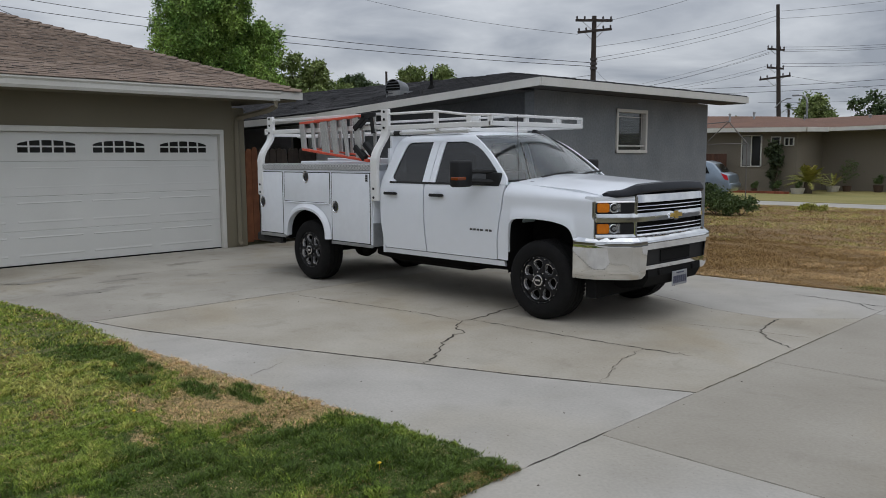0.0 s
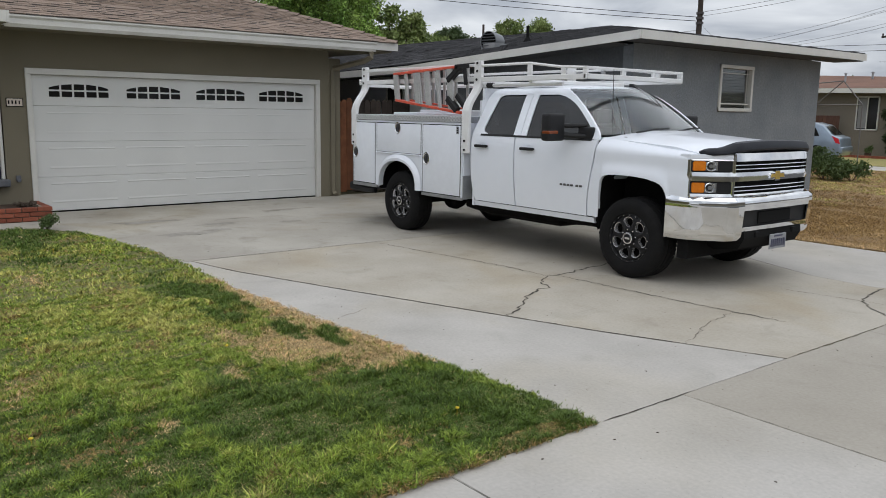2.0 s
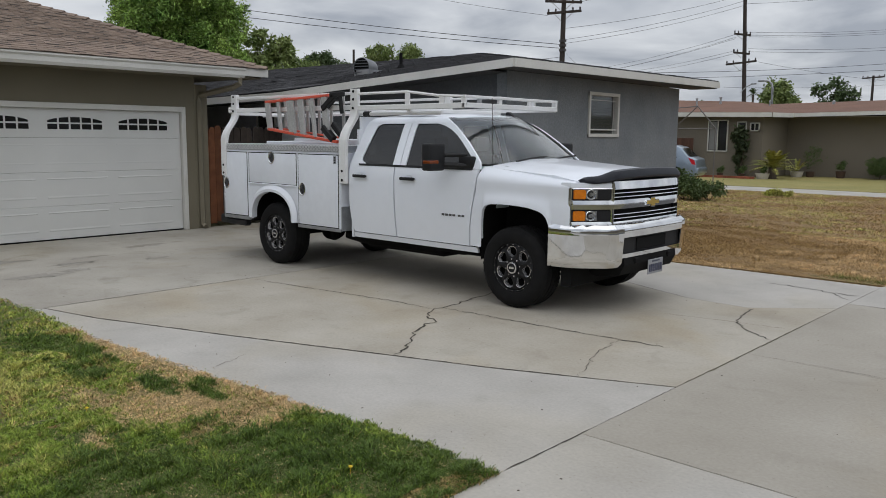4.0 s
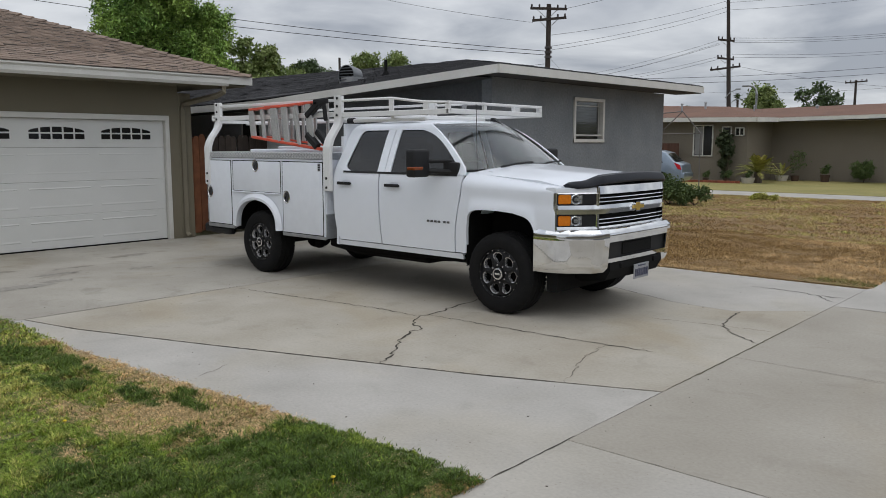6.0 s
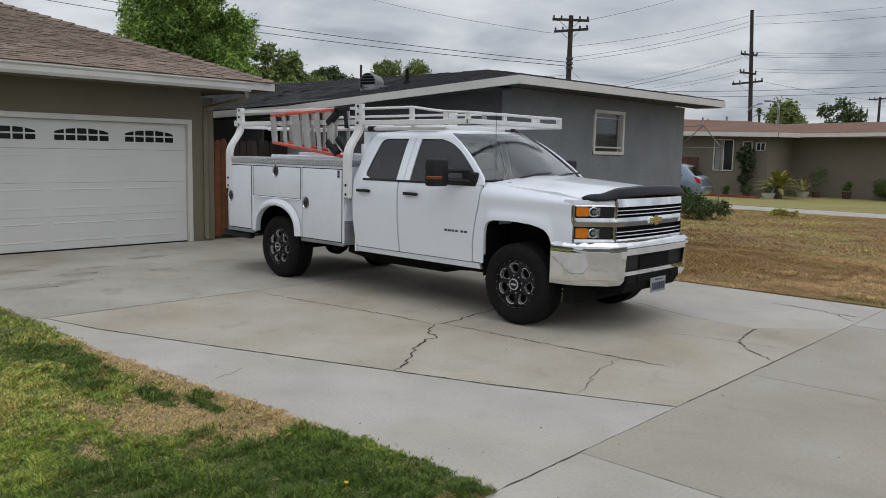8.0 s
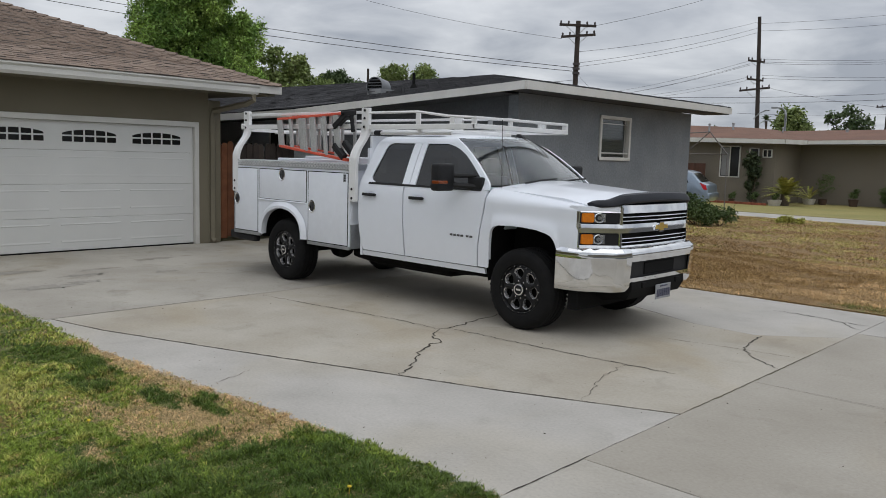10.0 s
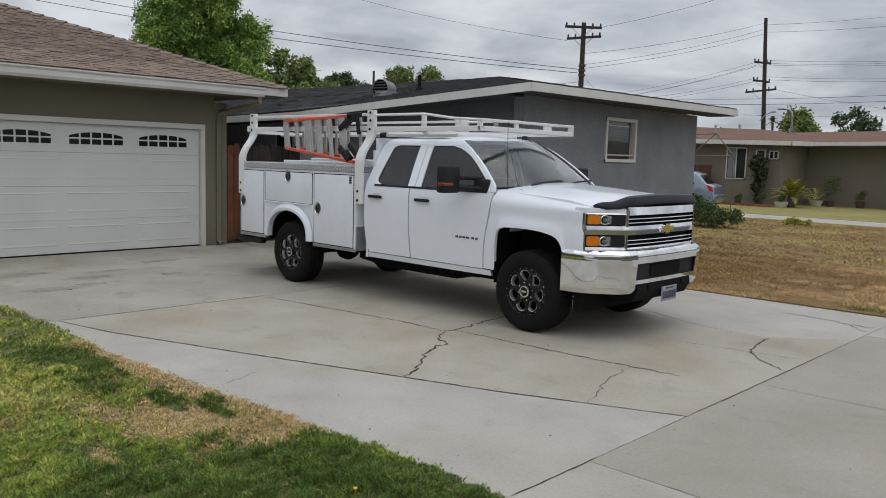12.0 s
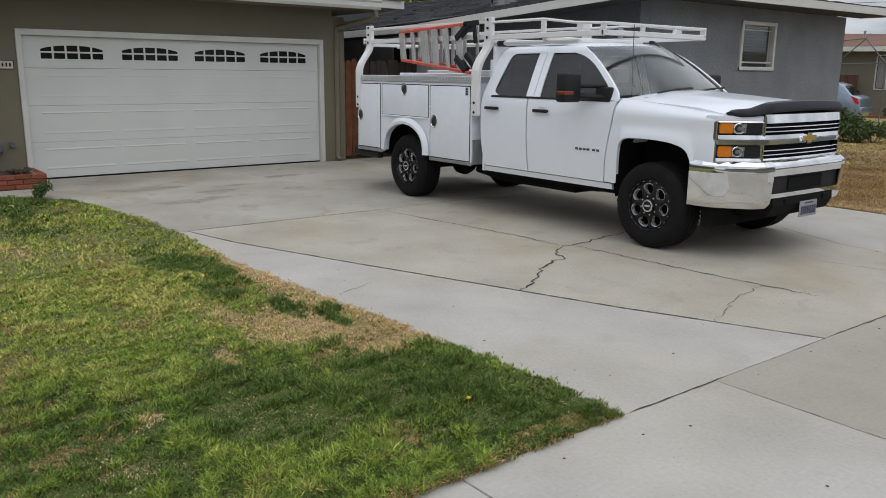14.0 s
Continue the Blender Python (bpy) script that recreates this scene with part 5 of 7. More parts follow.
for y0, y1 in ((0.42, 0.98), (1.05, 1.55)):
    part("wiper", tube(bmesh.new(), [(-0.30, y0, 1.47), (-0.29, (y0 + y1) / 2, 1.505), (-0.30, y1, 1.515)], 0.010, 5), M_BLACKP, truck, "black wiper")
part("cowl", boxes((-0.52, -0.26, 0.22, 1.78, 1.38, 1.425), w=0.01), M_BLACKP, truck)

# hood
def front_x(y, bulge=0.0):
    """The nose in plan: a shallow bow across the grille, then headlights raked back to the fenders."""
    v = abs(y - YC)
    return 0.955 + bulge - 0.033 * min(1, v / 0.67) ** 2 - 0.27 * max(0, (v - 0.64) / 0.34) ** 1.2


hood_rows = []
for k in range(21):
    v = -1 + 2 * k / 20
    row = []
    for i in range(13):
        s = i / 12
        xb, xf = -0.30 - 0.17 * v * v, front_x(YC + v * 0.865) - 0.075
        x = xb + (xf - xb) * s
        half = 0.885 - 0.02 * s
        crown = 0.062 * (1 - abs(v) ** 3.2)
        dome = 0.018 * (1 / (1 + math.exp((abs(v) - 0.55) * 22)))
        z = 1.41 - 0.072 * s - (0.022 + 0.012 * abs(v) ** 4) * max(0, s - 0.75) / 0.25 + crown * (1 - 0.2 * s) + dome * (1 - 0.2 * s)
        row.append((x, YC + v * half, z))
    hood_rows.append(row)
bm = skin(hood_rows)
part("hood", bm, M_PAINT, truck, smooth=True)
for row in (hood_rows[0], hood_rows[-1]):
    part("hood_edge", skin([[q, (q[0], q[1], q[2] - 0.05)] for q in row]), M_PAINT, truck, smooth=True)
part("hood_lip", skin([[row[-1], (row[-1][0] + 0.012, row[-1][1], row[-1][2] - 0.04)] for row in hood_rows]), M_PAINT, truck, smooth=True)


def band(y0, y1, z0, z1, out, depth=0.03, n=14, bulge=0.0, tilt=0.0):
    """A strip across the nose that follows its curve."""
    bm = bmesh.new()
    rows = []
    for k in range(n + 1):
        y = y0 + (y1 - y0) * k / n
        x = front_x(y, bulge) + out
        rows.append([bm.verts.new(p) for p in ((x - depth, y, z0), (x, y, z0), (x - tilt, y, z1), (x - depth, y, z1))])
    for a, b in zip(rows, rows[1:]):
        for k in range(4):
            bm.faces.new((a[k], a[(k + 1) % 4], b[(k + 1) % 4], b[k]))
    bm.faces.new(rows[0]), bm.faces.new(rows[-1][::-1])
    bmesh.ops.recalc_face_normals(bm, faces=bm.faces)
    es = [e for e in bm.edges if len(e.link_faces) == 2 and e.calc_face_angle(0) > radians(50)]
    bmesh.ops.bevel(bm, geom=es, offset=min(0.006, abs(z1 - z0) * 0.3), segments=2, affect="EDGES", clamp_overlap=True)
    return bm


bm = bmesh.new()
guard = []
for k in range(41):
    v = -1 + 2 * k / 40
    y = YC + v * 0.875
    hz = 1.318 + 0.034 * (1 - v * v)
    lift = 0.047 / (1 + math.exp((abs(v) - 0.785) * 40))
    x = front_x(y) - 0.03
    sect = [(x - 0.10, hz + 0.004), (x - 0.06, hz + 0.026 + lift * 0.7), (x - 0.01, hz + 0.035 + lift), (x + 0.035, hz + 0.026 + lift), (x + 0.06, hz + 0.002 + lift * 0.8), (x + 0.066, hz - 0.018 + lift * 0.55), (x + 0.055, hz - 0.032 + lift * 0.5), (x + 0.03, hz - 0.034 + lift * 0.4), (x - 0.06, hz - 0.03)]
    shrink = 1 - 0.45 * max(0, (abs(v) - 0.95) / 0.05) ** 2
    cx, cz = sum(a for a, b in sect) / 9, sum(b for a, b in sect) / 9
    guard.append([bm.verts.new((cx + (a - cx) * shrink, y, cz + (b - cz) * shrink)) for a, b in sect])
for a, b in zip(guard, guard[1:]):
    for k in range(9):
        bm.faces.new((a[k], a[(k + 1) % 9], b[(k + 1) % 9], b[k]))
bm.faces.new(guard[0]), bm.faces.new(guard[-1][::-1])
bmesh.ops.recalc_face_normals(bm, faces=bm.faces)
part("hood_guard", bm, M_SMOKE, truck, "smoked black hood deflector", True)
part("nose_backing", band(0.05, 1.95, 0.87, 1.28, -0.05, 0.1, 30), M_DARK, truck)
grille = part("grille", band(0.345, 1.655, 1.236, 1.312, 0.022, 0.06, 24, tilt=0.016), M_CHROME, truck, "chrome and black grille", True)
for z0, z1, out, y0, y1 in ((1.048, 1.132, 0.028, 0.024, 1.976), (0.882, 0.926, 0.022, 0.335, 1.665)):
    zm = z0 + 0.55 * (z1 - z0)
    part("chrome_bar", band(y0, y1, z0, zm, out, 0.05, 24, tilt=0.001), M_CHROME, grille, "chrome bar", True)
    part("chrome_bar", band(y0, y1, zm, z1, out - 0.001, 0.05, 24, tilt=0.012), M_CHROME, grille, "chrome bar", True)
for z in (1.162, 1.200, 0.957, 0.995):
    part("slat", band(0.345, 1.655, z - 0.004, z + 0.004, 0.010, 0.03, tilt=0.0022), M_CHROME, grille, "thin chrome slat", True)
for y in (0.33, 1.652):
    part("grille_side", band(y, y + 0.018, 0.89, 1.30, 0.018, 0.05, 2), M_CHROME, grille, "chrome edge", True)
em = bmesh.new()
prism(em, [(0.865, 1.064), (0.955, 1.064), (0.965, 1.039), (1.045, 1.039), (1.040, 1.064), (1.135, 1.064), (1.120, 1.114), (1.045, 1.114), (1.035, 1.142), (0.960, 1.142), (0.955, 1.114), (0.880, 1.114)], "x", 0.972, 0.992)
part("emblem_edge", em, M_CHROME, grille, "chrome emblem edge")
em = bmesh.new()
prism(em, [(0.885, 1.072), (0.962, 1.072), (0.970, 1.052), (1.035, 1.052), (1.032, 1.072), (1.118, 1.072), (1.108, 1.106), (1.038, 1.106), (1.028, 1.130), (0.968, 1.130), (0.963, 1.106), (0.896, 1.106)], "x", 0.992, 0.998)
part("emblem", em, M_GOLD, grille, "plain gold emblem")
for far in (False, True):
    f = (lambda a, b: (a, b)) if not far else (lambda a, b: (2 * YC - b, 2 * YC - a))
    for z0, z1 in ((1.138, 1.242), (0.930, 1.042)):
        h = part("headlight", band(*f(0.03, 0.335), z0, z1, 0.0, 0.06), M_BLACKP, truck, "amber and clear headlight", True)
        part("turn_lens", band(*f(0.040, 0.125), z0 + 0.008, z1 - 0.008, 0.012, 0.03, 6), M_AMBER, h, "amber lens", True)
        y = 0.155 if not far else 2 * YC - 0.155
        part("reflector", band(*f(0.127, 0.215), z0 + 0.006, z1 - 0.006, 0.006, 0.02, 4), M_LAMP, h, "silver reflector")
        pr = bmesh.new()
        pm = pose(front_x(y) + 0.004, y + (0.015 if not far else -0.015), (z0 + z1) / 2, 0, 90, -38 if not far else 38)
        lathe(pr, [(0.050, -0.01), (0.050, 0.018), (0.045, 0.022), (0.040, 0.008), (0.020, 0.004), (0.001, 0.004)], pm, 22)
        part("lamp_bowl", lathe(bmesh.new(), [(0.039, 0.008), (0.030, 0.012), (0.020, 0.012)], pm, 22), M_BLACKP, h, "dark bowl", True)
        part("projector", pr, M_CHROME, h, "chrome projector", True)
    part("lamp_trim", band(*f(0.026, 0.345), 1.240, 1.254, 0.014, 0.04, tilt=0.008), M_CHROME, truck, "chrome lamp trim", True)
    part("lamp_trim", band(*f(0.026, 0.345), 0.898, 0.928, 0.018, 0.04, tilt=0.012), M_CHROME, truck, "chrome lamp trim", True)
    part("lamp_trim", band(*f(0.018, 0.028), 0.90, 1.252, 0.006, 0.03, 2), M_CHROME, truck, "chrome lamp trim", True)
    part("nose_panel", band(*f(0.020, 0.34), 1.252, 1.300, 0.004, 0.12, 20), M_PAINT, truck, smooth=True)

# chrome bumper: a plan curve swept over a section, split round the openings
plan = [(0.445, -0.035), (0.56, -0.03), (0.68, -0.005), (0.79, 0.055), (0.89, 0.145), (0.975, 0.215), (1.016, 0.305), (1.028, 0.40), (1.036, 0.60), (1.042, 1.0)]
plan = plan + [(x, 2 * YC - y) for x, y in plan[-2::-1]]


def bumper_piece(path, z0, z1, n=8, thick=0.012):
    bm = bmesh.new()
    rows = []
    for i, (x, y) in enumerate(path):
        row = []
        for k in range(n + 1):
            z = z0 + (z1 - z0) * k / n
            q = 0.09 * max(0, 0.84 - z) + 0.05 * max(0, (z - 0.845) / 0.055) ** 2 + 0.06 * max(0, (0.55 - z) / 0.1) ** 2
            d = Vector((x - 0.0, (y - YC) * 0.6))
            d.normalize()
            row.append(bm.verts.new((x - d.x * q, y - d.y * q, z)))
        rows.append(row)
    for a, b in zip(rows, rows[1:]):
        for k in range(n):
            bm.faces.new((a[k], a[k + 1], b[k + 1], b[k]))
    bmesh.ops.recalc_face_normals(bm, faces=bm.faces)
    bmesh.ops.solidify(bm, geom=bm.faces[:], thickness=thick)
    return bm


def arc(y0, y1, n=12):
    return [(float(np.interp(y, [p[1] for p in plan[1:-1]], [p[0] for p in plan[1:-1]])), y) for y in (y0 + (y1 - y0) * k / n for k in range(n + 1))]


bumper = part("front_bumper", bumper_piece(plan[:1] + arc(-0.03, 0.40, 28), 0.485, 0.90, 12), M_CHROME, truck, "polished chrome bumper", True)
part("bumper_end", bumper_piece([(x, 2 * YC - y) for x, y in plan[:1] + arc(-0.03, 0.40, 28)], 0.485, 0.90, 12), M_CHROME, bumper, smooth=True)
part("bumper_corner", bumper_piece([(x, 2 * YC - y) for x, y in arc(0.36, 0.50, 8)], 0.485, 0.60, 5), M_CHROME, bumper, smooth=True)
part("bumper_top", bumper_piece(arc(0.40, 1.60), 0.775, 0.90, 6), M_CHROME, bumper, smooth=True)
part("bumper_bar", bumper_piece(arc(0.40, 1.60), 0.575, 0.615, 4), M_CHROME, bumper, smooth=True)
part("bumper_step", skin([[(x - 0.06, y, 0.886), (x - 0.25, y, 0.886)] for x, y in arc(0.10, 1.90, 30)]), M_BLACKP, bumper, smooth=True)
part("bumper_insert", boxes((0.90, 0.985, 0.39, 1.61, 0.60, 0.785)), M_BLACKP, bumper, "black bumper insert")
part("bumper_recess", boxes((0.982, 0.996, 0.70, 1.30, 0.63, 0.75), w=0.005), M_DARK, bumper, "dark air inlet")
lower = bmesh.new()
prism(lower, [(0.60, 0.60), (1.005, 0.60), (1.015, 0.50), (0.96, 0.40), (0.70, 0.36), (0.60, 0.40)], "y", 0.44, 1.50)
part("valance", lower, M_DARK, bumper, "black lower valance")
for y in (0.66, 1.34):
    part("hook", boxes((0.98, 1.03, y - 0.04, y + 0.04, 0.50, 0.56), w=0.01), M_DARK, bumper, "black tow hook")
part("air_dam", boxes((0.50, 0.62, 0.12, 1.88, 0.28, 0.55)), M_DARK, truck, "black air dam")
plate = part("number_plate", boxes((1.03, 1.04, 0.87, 1.175, 0.365, 0.515), w=0.004), M_PLATE, bumper, "white number plate")
for k in range(7):
    part("plate_bar", boxes((1.04, 1.044, 0.890 + k * 0.039, 0.917 + k * 0.039, 0.39, 0.465)), M_PLATE_BLUE, plate, "plain dark bar")
part("plate_strip", boxes((1.04, 1.044, 0.95, 1.10, 0.488, 0.502)), M_PLATE_BLUE, plate, "plain dark bar")

# wheels
def wheel(x, y, side):
    """side -1: outer face towards the camera's side."""
    m = pose(x, y, 0.415, 90 if side < 0 else -90, 0, 0)
    R = 0.415
    hub_part = part("wheel", lathe(bmesh.new(), [(0.222, -0.12), (0.228, -0.05), (0.234, -0.02), (0.244, -0.002), (0.250, -0.006), (0.250, -0.20), (0.10, -0.20)], m, 40), M_RIM, truck, "black alloy wheel", True)
    t = bmesh.new()
    lathe(t, [(0.247, -0.012), (0.258, 0.004), (0.29, 0.014), (0.34, 0.016), (0.372, 0.008), (0.392, -0.012), (R - 0.006, -0.035), (R, -0.06), (R, -0.10), (R - 0.008, -0.102), (R - 0.008, -0.112), (R, -0.114), (R, -0.16), (R - 0.008, -0.162), (R - 0.008, -0.172), (R, -0.174), (R, -0.215), (R - 0.006, -0.24), (0.39, -0.262), (0.37, -0.28), (0.30, -0.285), (0.25, -0.27)], m, 64)
    tyre = part("tyre", t, M_TYRE, hub_part, "black all-terrain tyre", True)
    lug = bmesh.new()
    for k in range(60):
        a = 2 * math.pi * k / 60
        mm = m @ Matrix.Rotation(a, 4, "Z")
        box(lug, R - 0.020, R - 0.003, -0.015, 0.015, -0.058, -0.026 - (0.006 if k % 2 else 0), mm)
        box(lug, R - 0.016, R + 0.001, -0.015, 0.015, -0.25, -0.22, mm)
    part("tread", lug, M_TYRE, hub_part)["kind"] = "stuff"
    def polar(u, v, z):
        r, a = 0.160 + u, v / 0.160
        return Vector((r * math.cos(a), r * math.sin(a), z))
    for k in range(7):
        mm = m @ Matrix.Rotation(2 * math.pi * k / 7 + 1.69, 4, "Z")
        s, w2, cr = bmesh.new(), bmesh.new(), bmesh.new()
        rings, walls, crescents = [], [], []
        for q in range(28):
            a = 2 * math.pi * q / 28
            c, d = math.cos(a), math.sin(a)
            hu, hv = 0.050 * c, (0.050 + 0.008 * c) * d
            f = min(0.078 / max(abs(c), 1e-6), 0.0718 / max(abs(d), 1e-6))
            ou, ov = f * c, f * d
            iu, iv = hu * 1.12, hv * 1.12
            rings.append([s.verts.new(mm @ p) for p in (polar(ou, ov, -0.050), polar(ou, ov, -0.004 - 0.02 * max(0, ou) / 0.078), polar(iu, iv, -0.010), polar(hu, hv, -0.014))])
            walls.append([w2.verts.new(mm @ p) for p in (polar(hu, hv, -0.0135), polar(hu * 0.93, hv * 0.93, -0.024), polar(hu * 0.86, hv * 0.86, -0.048))])
            crescents.append([cr.verts.new(mm @ p) for p in (polar(hu * 1.02, hv * 1.02, -0.0105), polar(hu * (1.05 + 0.11 * max(0, c)), hv * (1.05 + 0.07 * max(0, c)), -0.0085))])
        for q in range(28):
            n = (q + 1) % 28
            for t3 in range(3):
                s.faces.new((rings[q][t3], rings[n][t3], rings[n][t3 + 1], rings[q][t3 + 1]))
            for t3 in range(2):
                w2.faces.new((walls[q][t3], walls[n][t3], walls[n][t3 + 1], walls[q][t3 + 1]))
            if not 6 <= q <= 21:
                cr.faces.new((crescents[q][0], crescents[n][0], crescents[n][1], crescents[q][1]))
        part("spoke", s, M_RIM, hub_part)
        part("milled_wall", w2, M_MILL, hub_part, "bright milled window edge", True)
        part("milled_edge", cr, M_MILL, hub_part, "bright milled window edge")
    part("brake_disc", lathe(bmesh.new(), [(0.06, -0.085), (0.215, -0.085), (0.215, -0.10)], m, 30), M_UNDER, hub_part, "dark brake disc")
    for k in range(8):
        part("lug_nut", lathe(bmesh.new(), [(0.008, -0.03), (0.008, 0.002), (0.001, 0.004)], m @ Matrix.Translation((0.088 * math.cos(k * math.pi / 4 + 0.2), 0.088 * math.sin(k * math.pi / 4 + 0.2), 0)), 6), M_MILL, hub_part, "chrome lug nut")
    bo = bmesh.new()
    for k in range(20):
        a = 2 * math.pi * k / 20
        lathe(bo, [(0.0055, -0.004), (0.0055, 0.004), (0.0005, 0.005)], m @ Matrix.Translation((0.238 * math.cos(a), 0.238 * math.sin(a), 0)), 6)
    part("rim_bolts", bo, M_MILL, hub_part, "small bright rim bolts")["kind"] = "stuff"
    part("centre_disc", lathe(bmesh.new(), [(0.096, -0.05), (0.096, -0.012), (0.088, -0.006), (0.001, -0.006)], m, 30), M_RIM, hub_part, smooth=True)
    part("centre_cap", lathe(bmesh.new(), [(0.062, -0.006), (0.062, 0.012), (0.05, 0.018), (0.001, 0.02)], m, 26), M_RIM, hub_part, "black centre cap", True)
    part("cap_ring", lathe(bmesh.new(), [(0.045, 0.0185), (0.06, 0.016), (0.06, 0.02), (0.045, 0.023), (0.045, 0.0185)], m, 26), M_MILL, hub_part, "bright cap ring", True)
    part("cap_bar", boxes((x - 0.03, x + 0.03, *sorted((y + side * 0.02, y + side * 0.024)), 0.405, 0.425)), M_MILL, hub_part, "plain bright bar")


wheel(0.0, 0.0, -1)
wheel(-4.015, 0.0, -1)
wheel(0.0, 2.0, 1)
wheel(-4.015, 2.0, 1)

# chassis
part("frame_rail", boxes((-5.1, 0.6, 0.55, 0.65, 0.52, 0.70), (-5.1, 0.6, 1.35, 1.45, 0.52, 0.70), (-2.5, -0.5, 0.12, 1.88, 0.46, 0.5)), M_UNDER, truck)
ax = bmesh.new()
tube(ax, [(-4.015, 0.2, 0.42), (-4.015, 1.8, 0.42)], 0.06, 10)
lathe(ax, [(0.001, -0.14), (0.16, -0.1), (0.19, 0), (0.16, 0.1), (0.001, 0.14)], pose(-4.015, 1.0, 0.42, 90, 0, 0), 16)
part("rear_axle", ax, M_UNDER, truck, smooth=True)
part("front_axle", tube(bmesh.new(), [(0, 0.2, 0.42), (0, 1.8, 0.42)], 0.07, 10), M_UNDER, truck)
part("shackle", boxes((-3.32, -3.2, 0.35, 0.43, 0.38, 0.58), w=0.02), M_UNDER, truck, "rusty spring shackle")
part("hanger", boxes((-2.95, -2.7, 0.3, 0.5, 0.42, 0.58), w=0.02), M_UNDER, truck)
part("exhaust", tube(bmesh.new(), [(-2.9, 0.35, 0.48), (-2.4, 0.3, 0.44), (-1.0, 0.45, 0.46)], 0.07, 10), M_UNDER, truck)
part("fuel_tank", boxes((-2.55, -1.2, 0.28, 0.85, 0.36, 0.56), w=0.04), M_UNDER, truck)
part("gearbox", boxes((-1.6, 0.4, 0.7, 1.3, 0.34, 0.6), w=0.05), M_UNDER, truck)
part("skid_plate", boxes((-0.6, 0.62, 0.45, 1.55, 0.36, 0.44), w=0.03), M_UNDER, truck)
part("rear_crossmember", boxes((-5.1, -3.0, 0.5, 1.5, 0.50, 0.86)), M_UNDER, truck)
part("spare_tyre", lathe(bmesh.new(), [(0.15, 0), (0.38, 0.02), (0.40, 0.1), (0.38, 0.2), (0.15, 0.22)], Matrix.Translation((-4.65, 1.0, 0.40)), 24), M_TYRE, truck)
part("engine_block", boxes((-0.45, 0.75, 0.5, 1.5, 0.42, 1.2)), M_UNDER, truck)

# service body
SX0, SX1, SYF, SYB = -5.20, -2.635, -0.03, 2.03
sb = part("service_body", boxes((SX0 + 0.01, SX1 - 0.005, SYF + 0.02, 0.42, 1.02, 1.515), (SX0 + 0.01, -4.52, SYF + 0.02, 0.42, 0.58, 1.03), (-3.50, SX1 - 0.005, SYF + 0.02, 0.42, 0.58, 1.03), (SX0 + 0.01, SX1 - 0.005, 1.58, SYB - 0.02, 1.02, 1.515), (SX0 + 0.01, -4.52, 1.58, SYB - 0.02, 0.58, 1.03), (-3.50, SX1 - 0.005, 1.58, SYB - 0.02, 0.58, 1.03), (SX0 + 0.02, SX1, 0.42, 1.58, 0.85, 0.92), (SX1 - 0.04, SX1, 0.42, 1.58, 0.92, 1.515)), M_PAINT_BODY, truck, "white steel service body")
part("well_liner", boxes((-4.52, -3.50, 0.30, 0.40, 0.55, 1.02), (-4.52, -4.50, 0.0, 0.4, 0.55, 1.0), (-3.52, -3.50, 0.0, 0.4, 0.55, 1.0), (-4.52, -3.50, 0.02, 0.4, 0.99, 1.015)), M_UNDER, sb)
part("seam_shadow", boxes((SX0 + 0.012, SX1 - 0.01, SYF + 0.013, SYF + 0.02, 1.03, 1.51)), M_DARK, sb)


def bdoor(x0, x1, z0, z1, name="compartment_door"):
    part("gasket", boxes((x0 - 0.009, x1 + 0.009, SYF - 0.004, SYF + 0.01, z0 - 0.009, z1 + 0.009)), M_DARK, sb, "dark door gasket")
    return part(name, boxes((x0, x1, SYF - 0.008, SYF + 0.015, z0, z1), w=0.007, seg=2), M_PAINT_BODY, sb, smooth=True)


part("face_frame", boxes((SX0, -5.185, SYF, SYF + 0.03, 0.60, 1.52), (-4.60, -4.565, SYF - 0.001, SYF + 0.03, 0.60, 1.51), (-3.495, -3.465, SYF - 0.001, SYF + 0.03, 0.60, 1.51), (SX1 - 0.03, SX1, SYF, SYF + 0.03, 0.57, 1.52), (SX0, SX1, SYF, SYF + 0.03, 1.493, 1.52), (SX0, -4.56, SYF, SYF + 0.03, 0.565, 0.602), (-3.48, SX1, SYF, SYF + 0.03, 0.555, 0.585)), M_PAINT_BODY, sb)
d1 = bdoor(-5.175, -4.61, 0.61, 1.485)
d2 = bdoor(-4.555, -3.505, 1.085, 1.485)
d3 = bdoor(-3.455, -2.672, 0.595, 1.485)
for d in ((SX0, -4.56, SYF - 0.006, SYF + 0.02, 0.555, 0.60), (-3.48, SX1, SYF - 0.006, SYF + 0.02, 0.545, 0.585)):
    part("lower_moulding", boxes(d, w=0.004), M_GALV, sb, "bare metal lower edge")
part("drip_rail", boxes((-4.56, -3.50, SYF - 0.02, SYF + 0.01, 1.062, 1.08), w=0.004), M_PAINT_BODY, sb)
# wheel panel with a flared round arch
inner = []
for k in range(25):
    a = math.pi * k / 24
    inner.append((-4.01 - 0.44 * math.cos(a), 0.60 + 0.375 * math.sin(a) ** 0.75))
bm = prism(bmesh.new(), [(-4.565, 0.60)] + inner + [(-3.49, 0.60), (-3.49, 1.075), (-4.565, 1.075)], "y", SYF, SYF + 0.02)
part("wheel_panel", bm, M_PAINT_BODY, sb)
lip = bmesh.new()
rows = []
for (x, z) in inner:
    c = Vector((x + 4.01, z - 0.60)).normalized()
    rows.append([lip.verts.new(p) for p in ((x, SYF + 0.03, z), (x, SYF - 0.05, z), (x + c.x * 0.035, SYF - 0.055, z + c.y * 0.035), (x + c.x * 0.09, SYF - 0.012, z + c.y * 0.09))])
